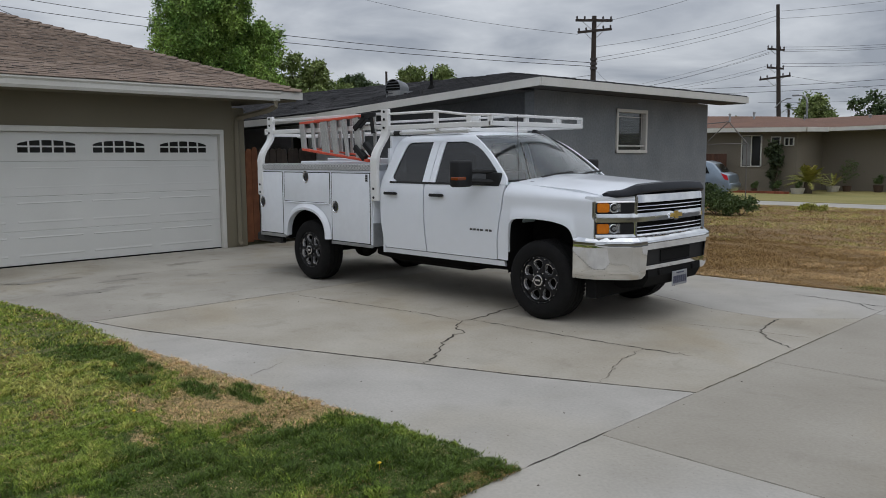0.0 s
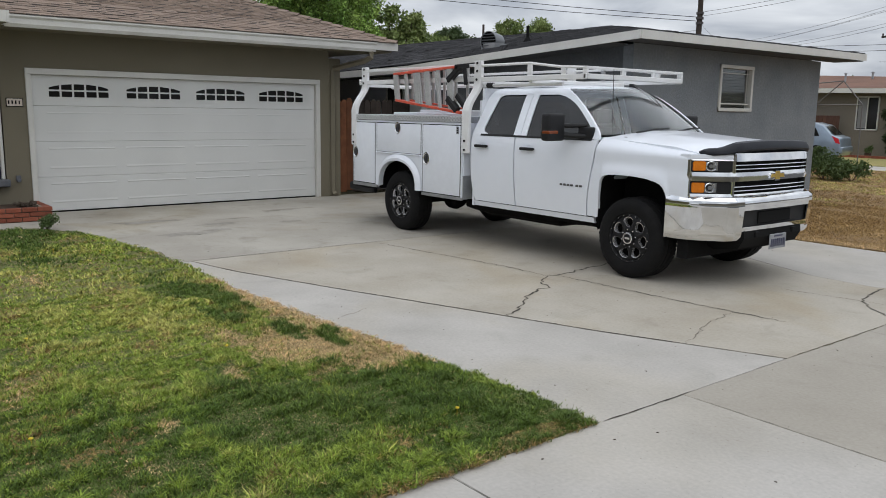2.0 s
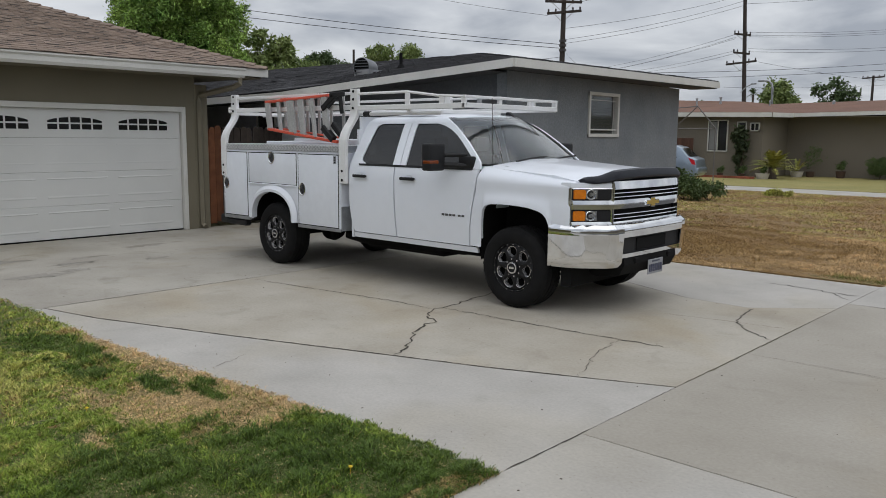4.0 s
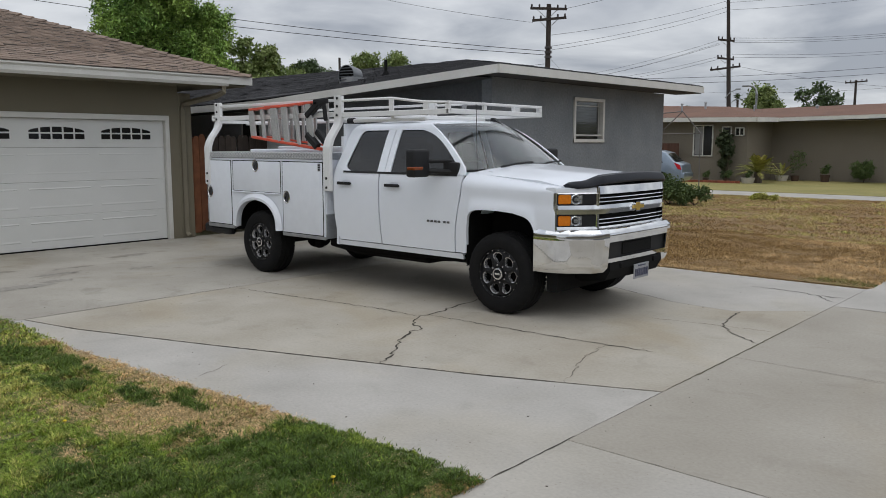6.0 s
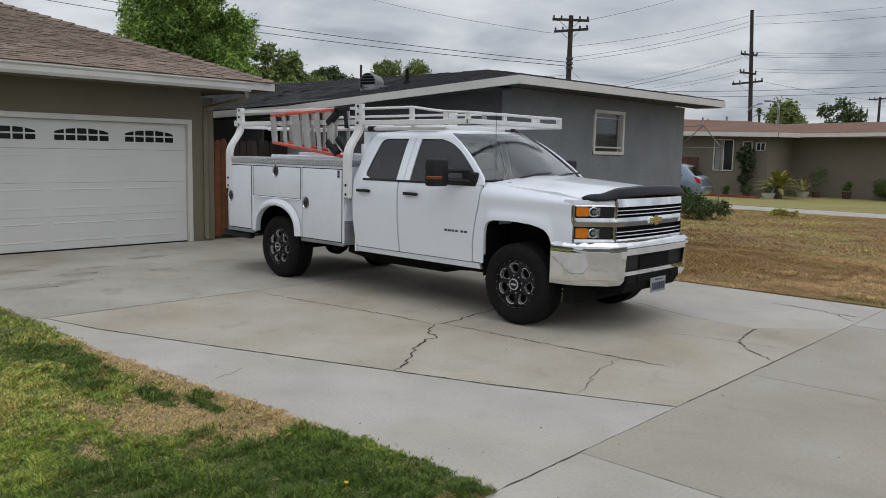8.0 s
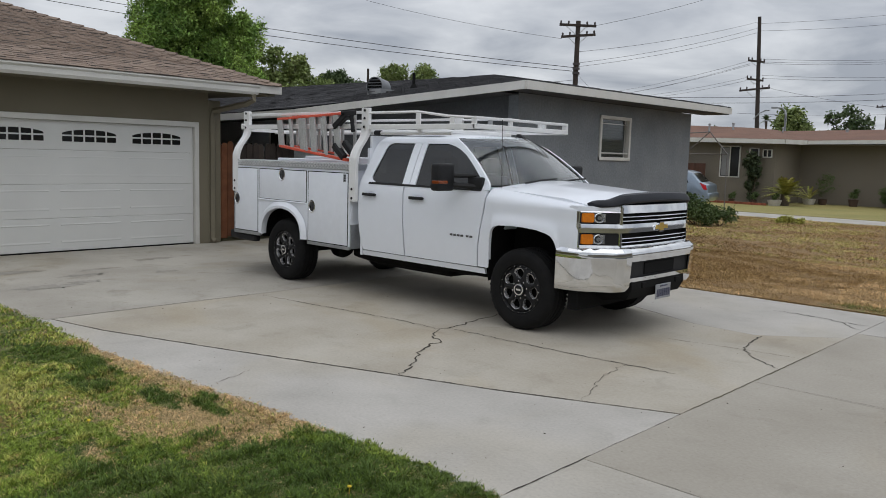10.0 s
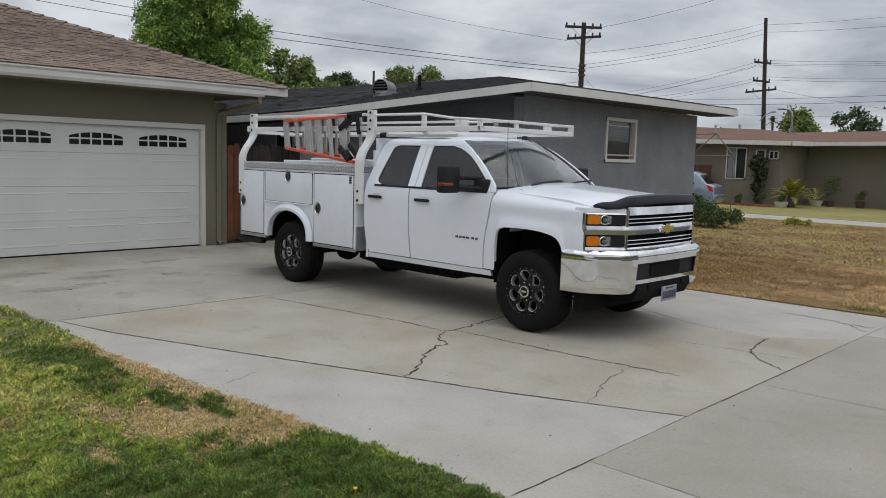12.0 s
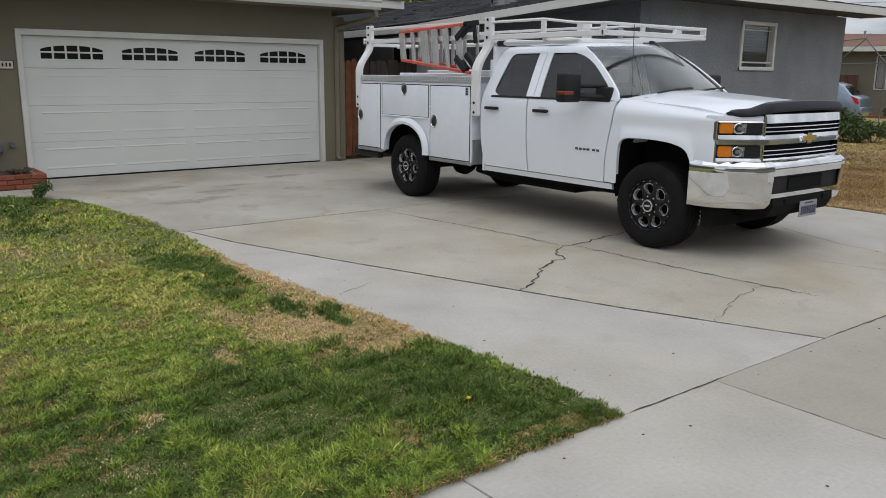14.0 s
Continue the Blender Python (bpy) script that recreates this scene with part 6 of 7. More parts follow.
for a, b in zip(rows, rows[1:]):
    for k in range(3):
        lip.faces.new((a[k], b[k], b[k + 1], a[k + 1]))
part("arch_lip", lip, M_PAINT_BODY, sb, smooth=True)
for dd, x, z in ((d1, -5.115, 1.05), (d2, -4.03, 1.425), (d3, -3.375, 1.04)):
    m = pose(x, SYF - 0.008, z, 90) @ Matrix.Diagonal((1.25, 1.5, 1, 1))
    lt = part("latch", lathe(bmesh.new(), [(0.055, 0), (0.055, 0.006), (0.046, 0.009), (0.040, 0.002), (0.036, -0.004), (0.001, -0.005)], m, 24), M_CHROME, dd, "chrome oval paddle latch", True)
    part("latch_paddle", boxes((x - 0.012, x + 0.012, SYF - 0.026, SYF - 0.012, z - 0.05, z + 0.045), w=0.005), mat("paddle_grey", (0.07, 0.07, 0.073), None, 0.4, 0.4) if dd is d1 else bpy.data.materials["paddle_grey"], dd, "metal paddle")
    dish = part("latch_dish", lathe(bmesh.new(), [(0.041, 0.004), (0.034, 0.0065), (0.001, 0.0065)], m, 24), bpy.data.materials["paddle_grey"], lt, "dark dish", True)
    part("keyhole", boxes((x - 0.007, x + 0.007, SYF - 0.029, SYF - 0.026, z - 0.02, z + 0.01)), M_DARK, dd)
part("maker_sticker", boxes((-2.75, -2.70, SYF - 0.011, SYF - 0.008, 1.38, 1.475)), M_PLATE, d3, "small white sticker")
for k in range(3):
    part("sticker_mark", boxes((-2.742, -2.708, SYF - 0.0135, SYF - 0.011, 1.39 + k * 0.028, 1.408 + k * 0.028)), M_BLACKP, d3, "plain dark mark")
# tread plate cap with raised lozenges
part("top_cap", boxes((SX0 - 0.005, SX1 + 0.005, SYF - 0.012, 0.45, 1.525, 1.605), (SX0 - 0.005, SX1 + 0.005, 1.55, SYB + 0.012, 1.525, 1.605), w=0.006), M_DIAMOND, sb, "bright tread plate cap")
loz = bmesh.new()
for i in range(int((SX1 - SX0) / 0.032)):
    for j in range(3):
        s = 1 if (i + j) % 2 else -1
        box(loz, -0.014, 0.014, -0.005, 0, -0.0045, 0.0045, pose(SX0 + 0.02 + i * 0.032, SYF - 0.0115, 1.542 + j * 0.024, 0, 45 * s))
part("tread_relief", loz, mat("bright_tread", (0.75, 0.75, 0.76), None, 0.3, 0.4), sb, "raised tread pattern")["kind"] = "stuff"
part("front_kick_plate", boxes((SX1, SX1 + 0.012, SYF + 0.01, 0.5, 0.56, 0.86)), M_DIAMOND, sb, "bright tread plate kick panel")
part("front_face", boxes((SX1 - 0.002, SX1 + 0.006, SYF + 0.02, 2.0, 0.86, 1.52)), M_PAINT_BODY, sb)
part("bed_lid", boxes((-4.85, -3.2, 0.46, 0.95, 1.50, 1.64), (-4.25, -2.8, 0.5, 1.0, 1.55, 1.68), w=0.01), M_PAINT_BODY, sb)
part("rear_bumper", boxes((-5.40, -5.2, 0.02, 1.98, 0.46, 0.58), (-5.2, -4.72, 0.0, 0.10, 0.455, 0.545), w=0.02), M_BLACKP, truck, "black step bumper")
part("tail_light", boxes((-5.215, -5.2, 0.02, 0.12, 0.9, 1.2), w=0.004), mat("red_lens", (0.4, 0.01, 0.01), None, 0.2), sb, "red tail light")

# mirrors and antenna
for far in (False, True):
    s = 1 if not far else -1
    Y = (lambda y: y) if not far else (lambda y: 2 * YC - y)
    bm = bmesh.new()
    box(bm, -0.98, -0.85, min(Y(-0.335), Y(-0.085)), max(Y(-0.335), Y(-0.085)), 1.365, 1.655)
    bevel(bm, 0.03, 3)
    mi = part("mirror", bm, M_BLACKP, truck, "black towing mirror", True)
    arm = bmesh.new()
    tube(arm, [(-0.90, Y(-0.12), 1.53), (-0.78, Y(0.02), 1.53), (-0.68, Y(0.07), 1.53)], 0.022, 8)
    tube(arm, [(-0.90, Y(-0.12), 1.43), (-0.76, Y(0.02), 1.42), (-0.66, Y(0.06), 1.42)], 0.03, 8)
    part("mirror_arm", arm, M_BLACKP, mi, smooth=True)
    part("mirror_base", boxes((-0.78, -0.57, min(Y(0.03), Y(0.09)), max(Y(0.03), Y(0.09)), 1.385, 1.52), w=0.02, seg=2), M_BLACKP, mi, smooth=True)
    part("mirror_marker", boxes((-0.95, -0.842, min(Y(-0.342), Y(-0.24)), max(Y(-0.342), Y(-0.20)), 1.44, 1.475), w=0.008), mat("dim_amber_lens", (0.22, 0.045, 0.006), None, 0.2), mi, "amber marker lens")
    part("mirror_glass", boxes((-0.988, -0.98, min(Y(-0.31), Y(-0.11)), max(Y(-0.31), Y(-0.11)), 1.40, 1.63)), M_CHROME, mi, "mirror glass")
part("antenna", tube(bmesh.new(), [(-0.42, 0.17, 1.40), (-0.45, 0.18, 2.12)], 0.0035, 5), M_BLACKP, truck, "thin black antenna")
fin = bmesh.new()
prism(fin, [(-1.22, 1.945), (-1.0, 1.94), (-1.09, 1.97), (-1.16, 2.02), (-1.2, 2.02)], "y", 1.38, 1.42)
part("roof_fin", fin, M_BLACKP, truck, "black roof antenna fin")

# ---- ladder rack, bolted to the body ----
rack = thing("ladder_rack", (-3, 1.0, 1.15), "white steel ladder rack over bed and cab", "ladder rack")


def rtube(name, pts, r=0.02, sides=8):
    return part(name, tube(bmesh.new(), pts, r, sides), M_RACK, rack, smooth=sides > 5)


def flat_post(x, far):
    s = -1 if far else 1
    path = [(-0.055, 1.15), (-0.055, 1.60), (-0.042, 1.70), (0.0, 1.79), (0.075, 1.89), (0.118, 1.96), (0.135, 2.06), (0.135, 2.285)]
    fine = []
    for i in range(len(path) - 1):
        p0, p1, p2, p3 = path[max(0, i - 1)], path[i], path[i + 1], path[min(len(path) - 1, i + 2)]
        for j in range(4):
            t = j / 4
            fine.append(tuple(0.5 * (2 * b + (c - a) * t + (2 * a - 5 * b + 4 * c - d) * t * t + (3 * b - a - 3 * c + d) * t ** 3) for a, b, c, d in zip(p0, p1, p2, p3)))
    path = fine + [path[-1]]
    bm = bmesh.new()
    rows = []
    for y, z in path:
        w = 0.065 if z > 1.6 else 0.06
        yy = y if not far else 2 * YC - y
        y2 = y + 0.05 if not far else 2 * YC - y - 0.05
        rows.append([bm.verts.new(p) for p in ((x - w, yy, z), (x + w, yy, z), (x + w, y2, z), (x - w, y2, z))])
    for a, b in zip(rows, rows[1:]):
        for k in range(4):
            bm.faces.new((a[k], a[(k + 1) % 4], b[(k + 1) % 4], b[k]))
    bm.faces.new(rows[0]), bm.faces.new(rows[-1][::-1])
    bevel(bm, 0.006, 2, 50)
    p = part("post", bm, M_RACK, rack, "curved white rack post")
    if not far:
        for y, z in ((0.133, 2.255), (0.133, 2.16), (0.125, 2.055), (-0.057, 1.30), (-0.057, 1.19)):
            b = bmesh.new()
            lathe(b, [(0.016, 0), (0.016, 0.008), (0.001, 0.009)], pose(x, y, z, 90), 10)
            part("bolt", b, M_BLACKP, p, "black bolt")
    return p


for x in (-2.57, -5.155):
    for far in (False, True):
        flat_post(x, far)
for y in (0.16, 1.84):
    part("side_rail", boxes((-5.12, -2.5, y - 0.02, y + 0.02, 2.035, 2.095), w=0.005), M_RACK, rack)
    part("top_rail", boxes((-5.12, -2.5, y - 0.014, y + 0.014, 2.215, 2.25), w=0.004), M_RACK, rack)
    part("side_rail", boxes((-2.5, -0.80, y - 0.02, y + 0.02, 2.025, 2.085), w=0.005), M_RACK, rack)
    rtube("top_rail", [(-2.5, y, 2.225), (-1.67, y, 2.225), (-1.2, y, 2.17), (-0.8, y, 2.15)], 0.017, 6)
    for x, z in ((-1.67, 2.225), (-1.14, 2.165), (-0.82, 2.15)):
        part("upright", boxes((x - 0.035, x + 0.035, y - 0.012, y + 0.012, 2.06, z), w=0.004), M_RACK, rack)
for z0, z1 in ((2.03, 2.085), (2.135, 2.165)):
    part("front_crossbar", boxes((-0.83, -0.785, 0.14, 1.86, z0, z1), w=0.005), M_RACK, rack)
for y in (0.75, 1.3, 1.845):
    part("upright", boxes((-0.82, -0.79, y - 0.02, y + 0.02, 2.06, 2.15), w=0.004), M_RACK, rack)
for x in (-5.155, -2.57, -1.67):
    part("crossbar", boxes((x - 0.03, x + 0.03, 0.17, 1.83, 2.0, 2.045), w=0.005), M_RACK, rack)
rtube("conduit_tube", [(-2.55, 0.22, 1.985), (-1.2, 0.22, 1.985)], 0.022)
part("clamp", tube(bmesh.new(), [(-2.46, 0.22, 1.985), (-2.36, 0.22, 1.985)], 0.034, 10), M_BLACKP, rack, "black clamp")
rtube("conduit_tube", [(-5.1, 0.6, 2.0), (-2.6, 0.6, 2.0)], 0.02)
part("hinge_bracket", boxes((-2.02, -1.96, 1.80, 1.83, 2.09, 2.22), (-2.06, -1.92, 1.80, 1.83, 2.14, 2.16)), M_GALV, rack, "small metal bracket")
part("rear_hook", boxes((-5.24, -5.215, 0.1, 0.14, 2.03, 2.11), (-5.22, -5.19, 0.1, 0.14, 2.04, 2.06), (-5.22, -5.19, 0.1, 0.14, 2.08, 2.10), w=0.004), M_RACK, rack)

# ---- step ladder lashed inside the rack ----
ladder = thing("step_ladder", (-4.0, 0.42, 1.66), "orange fibreglass step ladder with grey steps", "ladder")


def bar(name, a, b, w, h, material, label="", parent=ladder):
    a, b = Vector(a), Vector(b)
    q = (b - a).to_track_quat("X", "Z").to_matrix().to_4x4()
    bm = bmesh.new()
    box(bm, 0, (b - a).length, -w / 2, w / 2, -h / 2, h / 2, Matrix.Translation(a) @ q)
    bevel(bm, min(w, h) * 0.15, 1)
    return part(name, bm, material, parent, label)


bar("rail", (-4.80, 0.40, 2.195), (-3.30, 0.40, 2.255), 0.08, 0.030, M_ORANGE, "orange fibreglass rail")
bar("rail", (-4.75, 0.40, 1.835), (-3.32, 0.40, 1.675), 0.08, 0.034, M_ORANGE, "orange fibreglass rail")
bar("rail", (-4.70, 0.56, 2.235), (-3.50, 0.56, 2.262), 0.04, 0.022, M_ORANGE, "orange fibreglass rail")
bar("rail", (-4.68, 0.56, 1.84), (-3.50, 0.56, 1.73), 0.04, 0.022, M_ORANGE, "orange fibreglass rail")
for k in range(6):
    s = k / 5
    x = -4.74 + 1.2 * s
    zt, zb = 2.195 + 0.05 * s, 1.835 - 0.135 * s
    bar("step", (x - 0.02, 0.38, zt), (x + 0.03, 0.38, zb), 0.03, 0.105 if k not in (1, 4) else 0.06, M_ALU, "ribbed grey aluminium step")
    bar("back_brace", (x + 0.12, 0.57, zt + 0.02), (x + 0.13, 0.57, zb + 0.02), 0.02, 0.05, M_ALU)
bar("gusset", (-4.20, 0.37, 2.2), (-4.14, 0.37, 1.77), 0.02, 0.04, M_ALU)
bar("gusset", (-3.85, 0.37, 2.2), (-3.72, 0.37, 1.72), 0.02, 0.04, M_ALU)
bar("top_cap", (-3.58, 0.38, 2.08), (-3.34, 0.38, 2.24), 0.08, 0.075, M_BLACKP, "black moulded foot")
bar("foot", (-3.58, 0.38, 1.86), (-3.38, 0.38, 1.70), 0.08, 0.085, M_BLACKP, "black rubber foot")
bar("foot", (-3.46, 0.44, 1.90), (-3.22, 0.44, 1.69), 0.08, 0.075, M_BLACKP, "black rubber foot")
bar("strap", (-3.24, 0.36, 2.27), (-3.20, 0.36, 2.02), 0.03, 0.05, M_BLACKP, "dark strap")
bar("strap", (-3.42, 0.36, 2.245), (-3.16, 0.36, 2.255), 0.04, 0.06, M_BLACKP, "dark clamp")
ladder.location += Vector((0.49, -0.29, -0.03))

# ---- trees and plants ----
def leaves(name, centres, radii, count, size, material, parent, seed, squash=0.8, droop=0.3, label="", folds=True):
    """Many small leaf sprays scattered in clumps round the given centres, with gaps."""
    r = np.random.RandomState(seed)
    pts, clump_c = [], []
    for (c, rad) in zip(centres, radii):
        n_cl = max(6, int(48 * (rad / max(radii)) ** 2))
        d = r.normal(size=(n_cl, 3)); d /= np.linalg.norm(d, axis=1)[:, None]
        d[:, 2] *= squash
        cl = np.array(c) + d * rad * r.uniform(0.45, 1.0, n_cl)[:, None]
        per = max(3, int(count * (rad ** 2 / sum(q * q for q in radii)) / n_cl))
        for q in cl:
            pts.append(q + r.normal(size=(per, 3)) * rad * np.array([0.115, 0.115, 0.135]))
    p = np.concatenate(pts)
    n = len(p)
    a = r.normal(size=(n, 3)); a[:, 2] -= droop; a /= np.linalg.norm(a, axis=1)[:, None]
    b = np.cross(a, r.normal(size=(n, 3))); b /= np.linalg.norm(b, axis=1)[:, None]
    L, W = size * r.uniform(0.6, 1.4, n)[:, None], size * 0.23 * r.uniform(0.7, 1.3, n)[:, None]
    nrm = np.cross(a, b)
    v = np.concatenate([p, p + a * L * 0.5 + b * W, p + a * L, p + a * L * 0.5 - b * W + nrm * W * 0.4], 0)
    i = np.arange(n)
    f = np.stack([i, i + n, i + 2 * n, i + 3 * n], 1)
    ob = part(name, quick_mesh(name, v, f, [material]), None, parent, label)
    ob["kind"] = "stuff"
    return ob


def tree(x, y, top, radius, low, material, seed, label, blobs=7, count=9000, leaf=0.16, squash=0.8):
    r = random.Random(seed)
    t = thing("tree", (x, y, 0), label, "tree", "trees behind the houses")
    fork = low * 0.75
    tr = bmesh.new()
    tube(tr, [(x, y, 0), (x + 0.05, y, fork * 0.5), (x, y + 0.06, fork)], 0.11 + radius * 0.05, 9, 0.07 + radius * 0.03)
    part("trunk", tr, M_BARK, t, smooth=True)
    cs, rs = [], []
    mid = (low + top) / 2
    for k in range(blobs):
        a, q = r.uniform(0, 6.28), radius * r.uniform(0.15, 0.72)
        s = radius * r.uniform(0.32, 0.55)
        z = low + s * 0.7 + (top - low - 1.5 * s) * (k + 0.5) / blobs
        q *= 1 - 0.55 * max(0, (z - mid) / (top - mid + 0.01))
        c = (x + q * math.cos(a), y + q * math.sin(a), z)
        cs.append(c), rs.append(s)
        lb = bmesh.new()
        m = (x + 0.4 * (c[0] - x), y + 0.4 * (c[1] - y), fork + 0.6 * (c[2] - fork))
        tube(lb, [(x, y, fork * 0.95), m, c], 0.04 + radius * 0.012, 6, 0.015)
        part("limb", lb, M_BARK, t, smooth=True)
    leaves("crown", cs, rs, count, leaf, material, t, seed, squash, label="dense leafy crown")
    return t


tree(-21.4, 8.45, 8.9, 2.25, 2.6, M_LEAF, 3, "tall bushy green tree behind the garage", 24, 150000, 0.12)
tree(-20.3, 9.7, 6.6, 1.5, 2.4, M_LEAF, 4, "bushy green tree behind the garage", 12, 44000, 0.11)
tree(-23.0, 13.1, 6.2, 1.7, 2.6, M_LEAF_LIGHT, 5, "light green airy tree behind the roofs", 9, 16000, 0.16)
tree(-22.3, 15.0, 4.9, 1.3, 2.2, M_LEAF_LIGHT, 6, "light green airy tree behind the roofs", 7, 9000, 0.16)
tree(-30.0, 22.1, 6.5, 1.35, 3.0, M_LEAF_DARK, 7, "small dark green tree far behind the roofs", 7, 9000, 0.18)
tree(-28.3, 24.2, 6.9, 1.35, 3.2, M_LEAF_LIGHT, 8, "rounded light green tree far behind the roofs", 8, 9000, 0.17)
tree(-26.8, 25.7, 6.9, 1.35, 3.2, M_LEAF_LIGHT, 9, "rounded light green tree far behind the roofs", 8, 9000, 0.17)
tree(-18.9, 59.6, 6.5, 2.3, 2.6, M_LEAF_LIGHT, 10, "broad light green tree far down the street", 8, 7000, 0.3)
tree(-15.7, 60.6, 6.7, 1.9, 2.6, M_LEAF_DARK, 11, "open dark green tree far down the street", 8, 3600, 0.3)
tree(-34.0, 17.5, 5.2, 2.0, 2.4, M_LEAF, 12, "green tree far behind the roofs", 6, 4000, 0.28)
tree(-24.2, 56.0, 4.9, 0.9, 2.0, M_LEAF_DARK, 14, "small dark tree far behind the rust roof", 5, 1500, 0.26)


def fronds(name, parent, base, n, length, droop, width, material, seed, up=(0.3, 1.0)):
    """Arching feathered fronds from one point."""
    r = random.Random(seed)
    for k in range(n):
        a, e = 2 * math.pi * k / n + r.uniform(-0.2, 0.2), r.uniform(*up)
        L = length * r.uniform(0.8, 1.1)
        bm = bmesh.new()
        pts = []
        for i in range(9):
            s = i / 8
            pts.append(Vector((base[0] + math.cos(a) * L * s * math.cos(e), base[1] + math.sin(a) * L * s * math.cos(e), base[2] + L * (math.sin(e) * s - droop * s * s))))
        side = Vector((-math.sin(a), math.cos(a), 0))
        for i in range(1, 9):
            d = (pts[i] - pts[i - 1]).normalized()
            w = width * math.sin(math.pi * (0.12 + 0.82 * i / 9))
            for q in (0, 0.5):
                for sg in (-1, 1):
                    o = pts[i - 1] + (pts[i] - pts[i - 1]) * q
                    tip = o + side * sg * w + d * w * 0.6 - Vector((0, 0, 0.25 * w))
                    bm.faces.new([bm.verts.new(o), bm.verts.new(o + d * L * 0.045), bm.verts.new(tip)])
        part(name, bm, material, parent)


palm = thing("fan_palm", (-28.3, 77.4, 0), "tall distant palm with a round head", "palm tree")
part("trunk", tube(bmesh.new(), [(-28.3, 77.4, 0), (-28.25, 77.4, 3), (-28.3, 77.4, 6.3)], 0.2, 8, 0.13), M_BARK, palm)
fronds("frond", palm, (-28.3, 77.4, 6.4), 18, 0.95, 0.45, 0.28, M_LEAF_DARK, 2, (-0.5, 1.4))

sago = thing("sago_palm", (-8.2, 29.3, 0), "yellow-green sago palm in a bed by the wall", "palm")
part("trunk", tube(bmesh.new(), [(-8.2, 29.3, 0), (-8.2, 29.3, 0.5)], 0.2, 10, 0.15), M_BARK, sago)
fronds("frond", sago, (-8.2, 29.3, 0.5), 64, 1.2, 0.36, 0.17, M_SAGO, 5, (0.1, 1.4))
dr = thing("dracaena", (-9.85, 29.6, 0), "tall narrow dark spiky plant against the wall", "plant")
for k in range(3):
    part("stem", tube(bmesh.new(), [(-9.85 + 0.05 * k, 29.6, 0), (-9.9 + 0.12 * k, 29.6, 1.2), (-9.95 + 0.15 * k, 29.6, 2.0)], 0.03, 6), M_BARK, dr)
for k in range(7):
    fronds("leaf_head", dr, (-9.9 + 0.12 * (k % 3), 29.6, 0.8 + 0.22 * k), 9, 0.42, 0.5, 0.06, M_SPIKE, 20 + k, (-0.2, 1.2))


def shrub(x, y, r, h, material, seed, label, n=5, count=2500, leaf=0.07, cat="shrub", z=0.0):
    q = random.Random(seed)
    t = thing("shrub", (x, y, z), label, cat)
    cs = [(x + q.uniform(-r, r) * 0.6, y + q.uniform(-r, r) * 0.6, z + h * q.uniform(0.35, 0.72)) for _ in range(n)]
    for c in cs[:3]:
        part("stem", tube(bmesh.new(), [(x, y, z - 0.01), c], 0.012, 5), M_BARK, t)
    leaves("foliage", cs, [min(r, h) * q.uniform(0.35, 0.55) for _ in cs], count, leaf, material, t, seed, 0.8)
    return t


shrub(-5.4, 15.0, 0.75, 0.95, M_SHRUB, 31, "low dark green shrub on the dry lawn", 8, 4500, 0.08)
shrub(-4.7, 15.1, 0.5, 0.55, M_SHRUB, 32, "low dark green shrub on the dry lawn", 6, 2500, 0.08)
shrub(-6.4, 15.6, 0.7, 0.8, M_SHRUB, 33, "low dark green shrub on the dry lawn", 6, 2500, 0.08)
shrub(-4.0, 18.3, 0.6, 0.2, M_GR_YEL, 34, "green weed clump on the dry lawn", 5, 1500, 0.08)
shrub(-4.7, 32.4, 0.55, 1.1, M_SHRUB, 35, "round clipped dark bush by the wall", 12, 6500, 0.08)
shrub(-6.5, -4.06, 0.17, 0.22, M_SHRUB, 36, "small leafy weed at the lawn corner", 7, 900, 0.04)
shrub(-7.95, -4.75, 0.28, 0.28, M_LEAF_DARK, 37, "small dark plant in the brick planter", 6, 1100, 0.04, z=0.17)
bk_litter = bmesh.new()
rnd = random.Random(2)
for k in range(16):
    box(bk_litter, -0.05, 0.05, -0.02, 0.02, 0, 0.03, pose(-7.95 + rnd.uniform(-0.15, 0.2), -4.05 + rnd.uniform(-0.12, 0.15), 0.17 + rnd.uniform(0, 0.05), rnd.uniform(-20, 20), rnd.uniform(-20, 20), rnd.uniform(0, 180)))
solid("bark_scraps", bk_litter, M_BARK, "dry bark scraps and stones in the planter", "litter", "stuff")


def potted(x, y, r, h, plant_h, material, label, seed, spiky=False):
    r, h = 0.72 * r, 0.75 * h
    t = thing("potted_plant", (x, y, 0), label, "potted plant", "potted plants by the taupe wall")
    part("pot", lathe(bmesh.new(), [(0.001, 0), (r * 0.75, 0), (r, h), (r * 0.88, h), (r * 0.85, h * 0.85), (0.001, h * 0.85)], Matrix.Translation((x, y, 0)), 14), material, t)
    if spiky:
        fronds("leaf", t, (x, y, h), 14, plant_h, 0.3, 0.09, M_SAGO, seed, (0.3, 1.3))
    else:
        leaves("foliage", [(x, y, h + plant_h * 0.5), (x + 0.1, y, h + plant_h * 0.8)], [plant_h * 0.4, plant_h * 0.3], 500, 0.09, M_SHRUB, t, seed)


potted(-6.30, 32.4, 0.3, 0.42, 0.45, M_SOILPOT, "dark pot with a small plant", 41)
potted(-7.58, 32.3, 0.28, 0.35, 1.2, M_SOILPOT, "dark pot with a tall shrub", 42)
potted(-8.05, 31.9, 0.42, 0.36, 0.9, M_PLANTER, "cream planter with spiky green leaves", 43, True)
potted(-8.4, 28.7, 0.42, 0.34, 0.25, M_PLANTER, "cream planter with low leaves", 44)
potted(-9.4, 28.9, 0.2, 0.25, 0.35, M_SOILPOT, "dark pot with a small plant", 45)
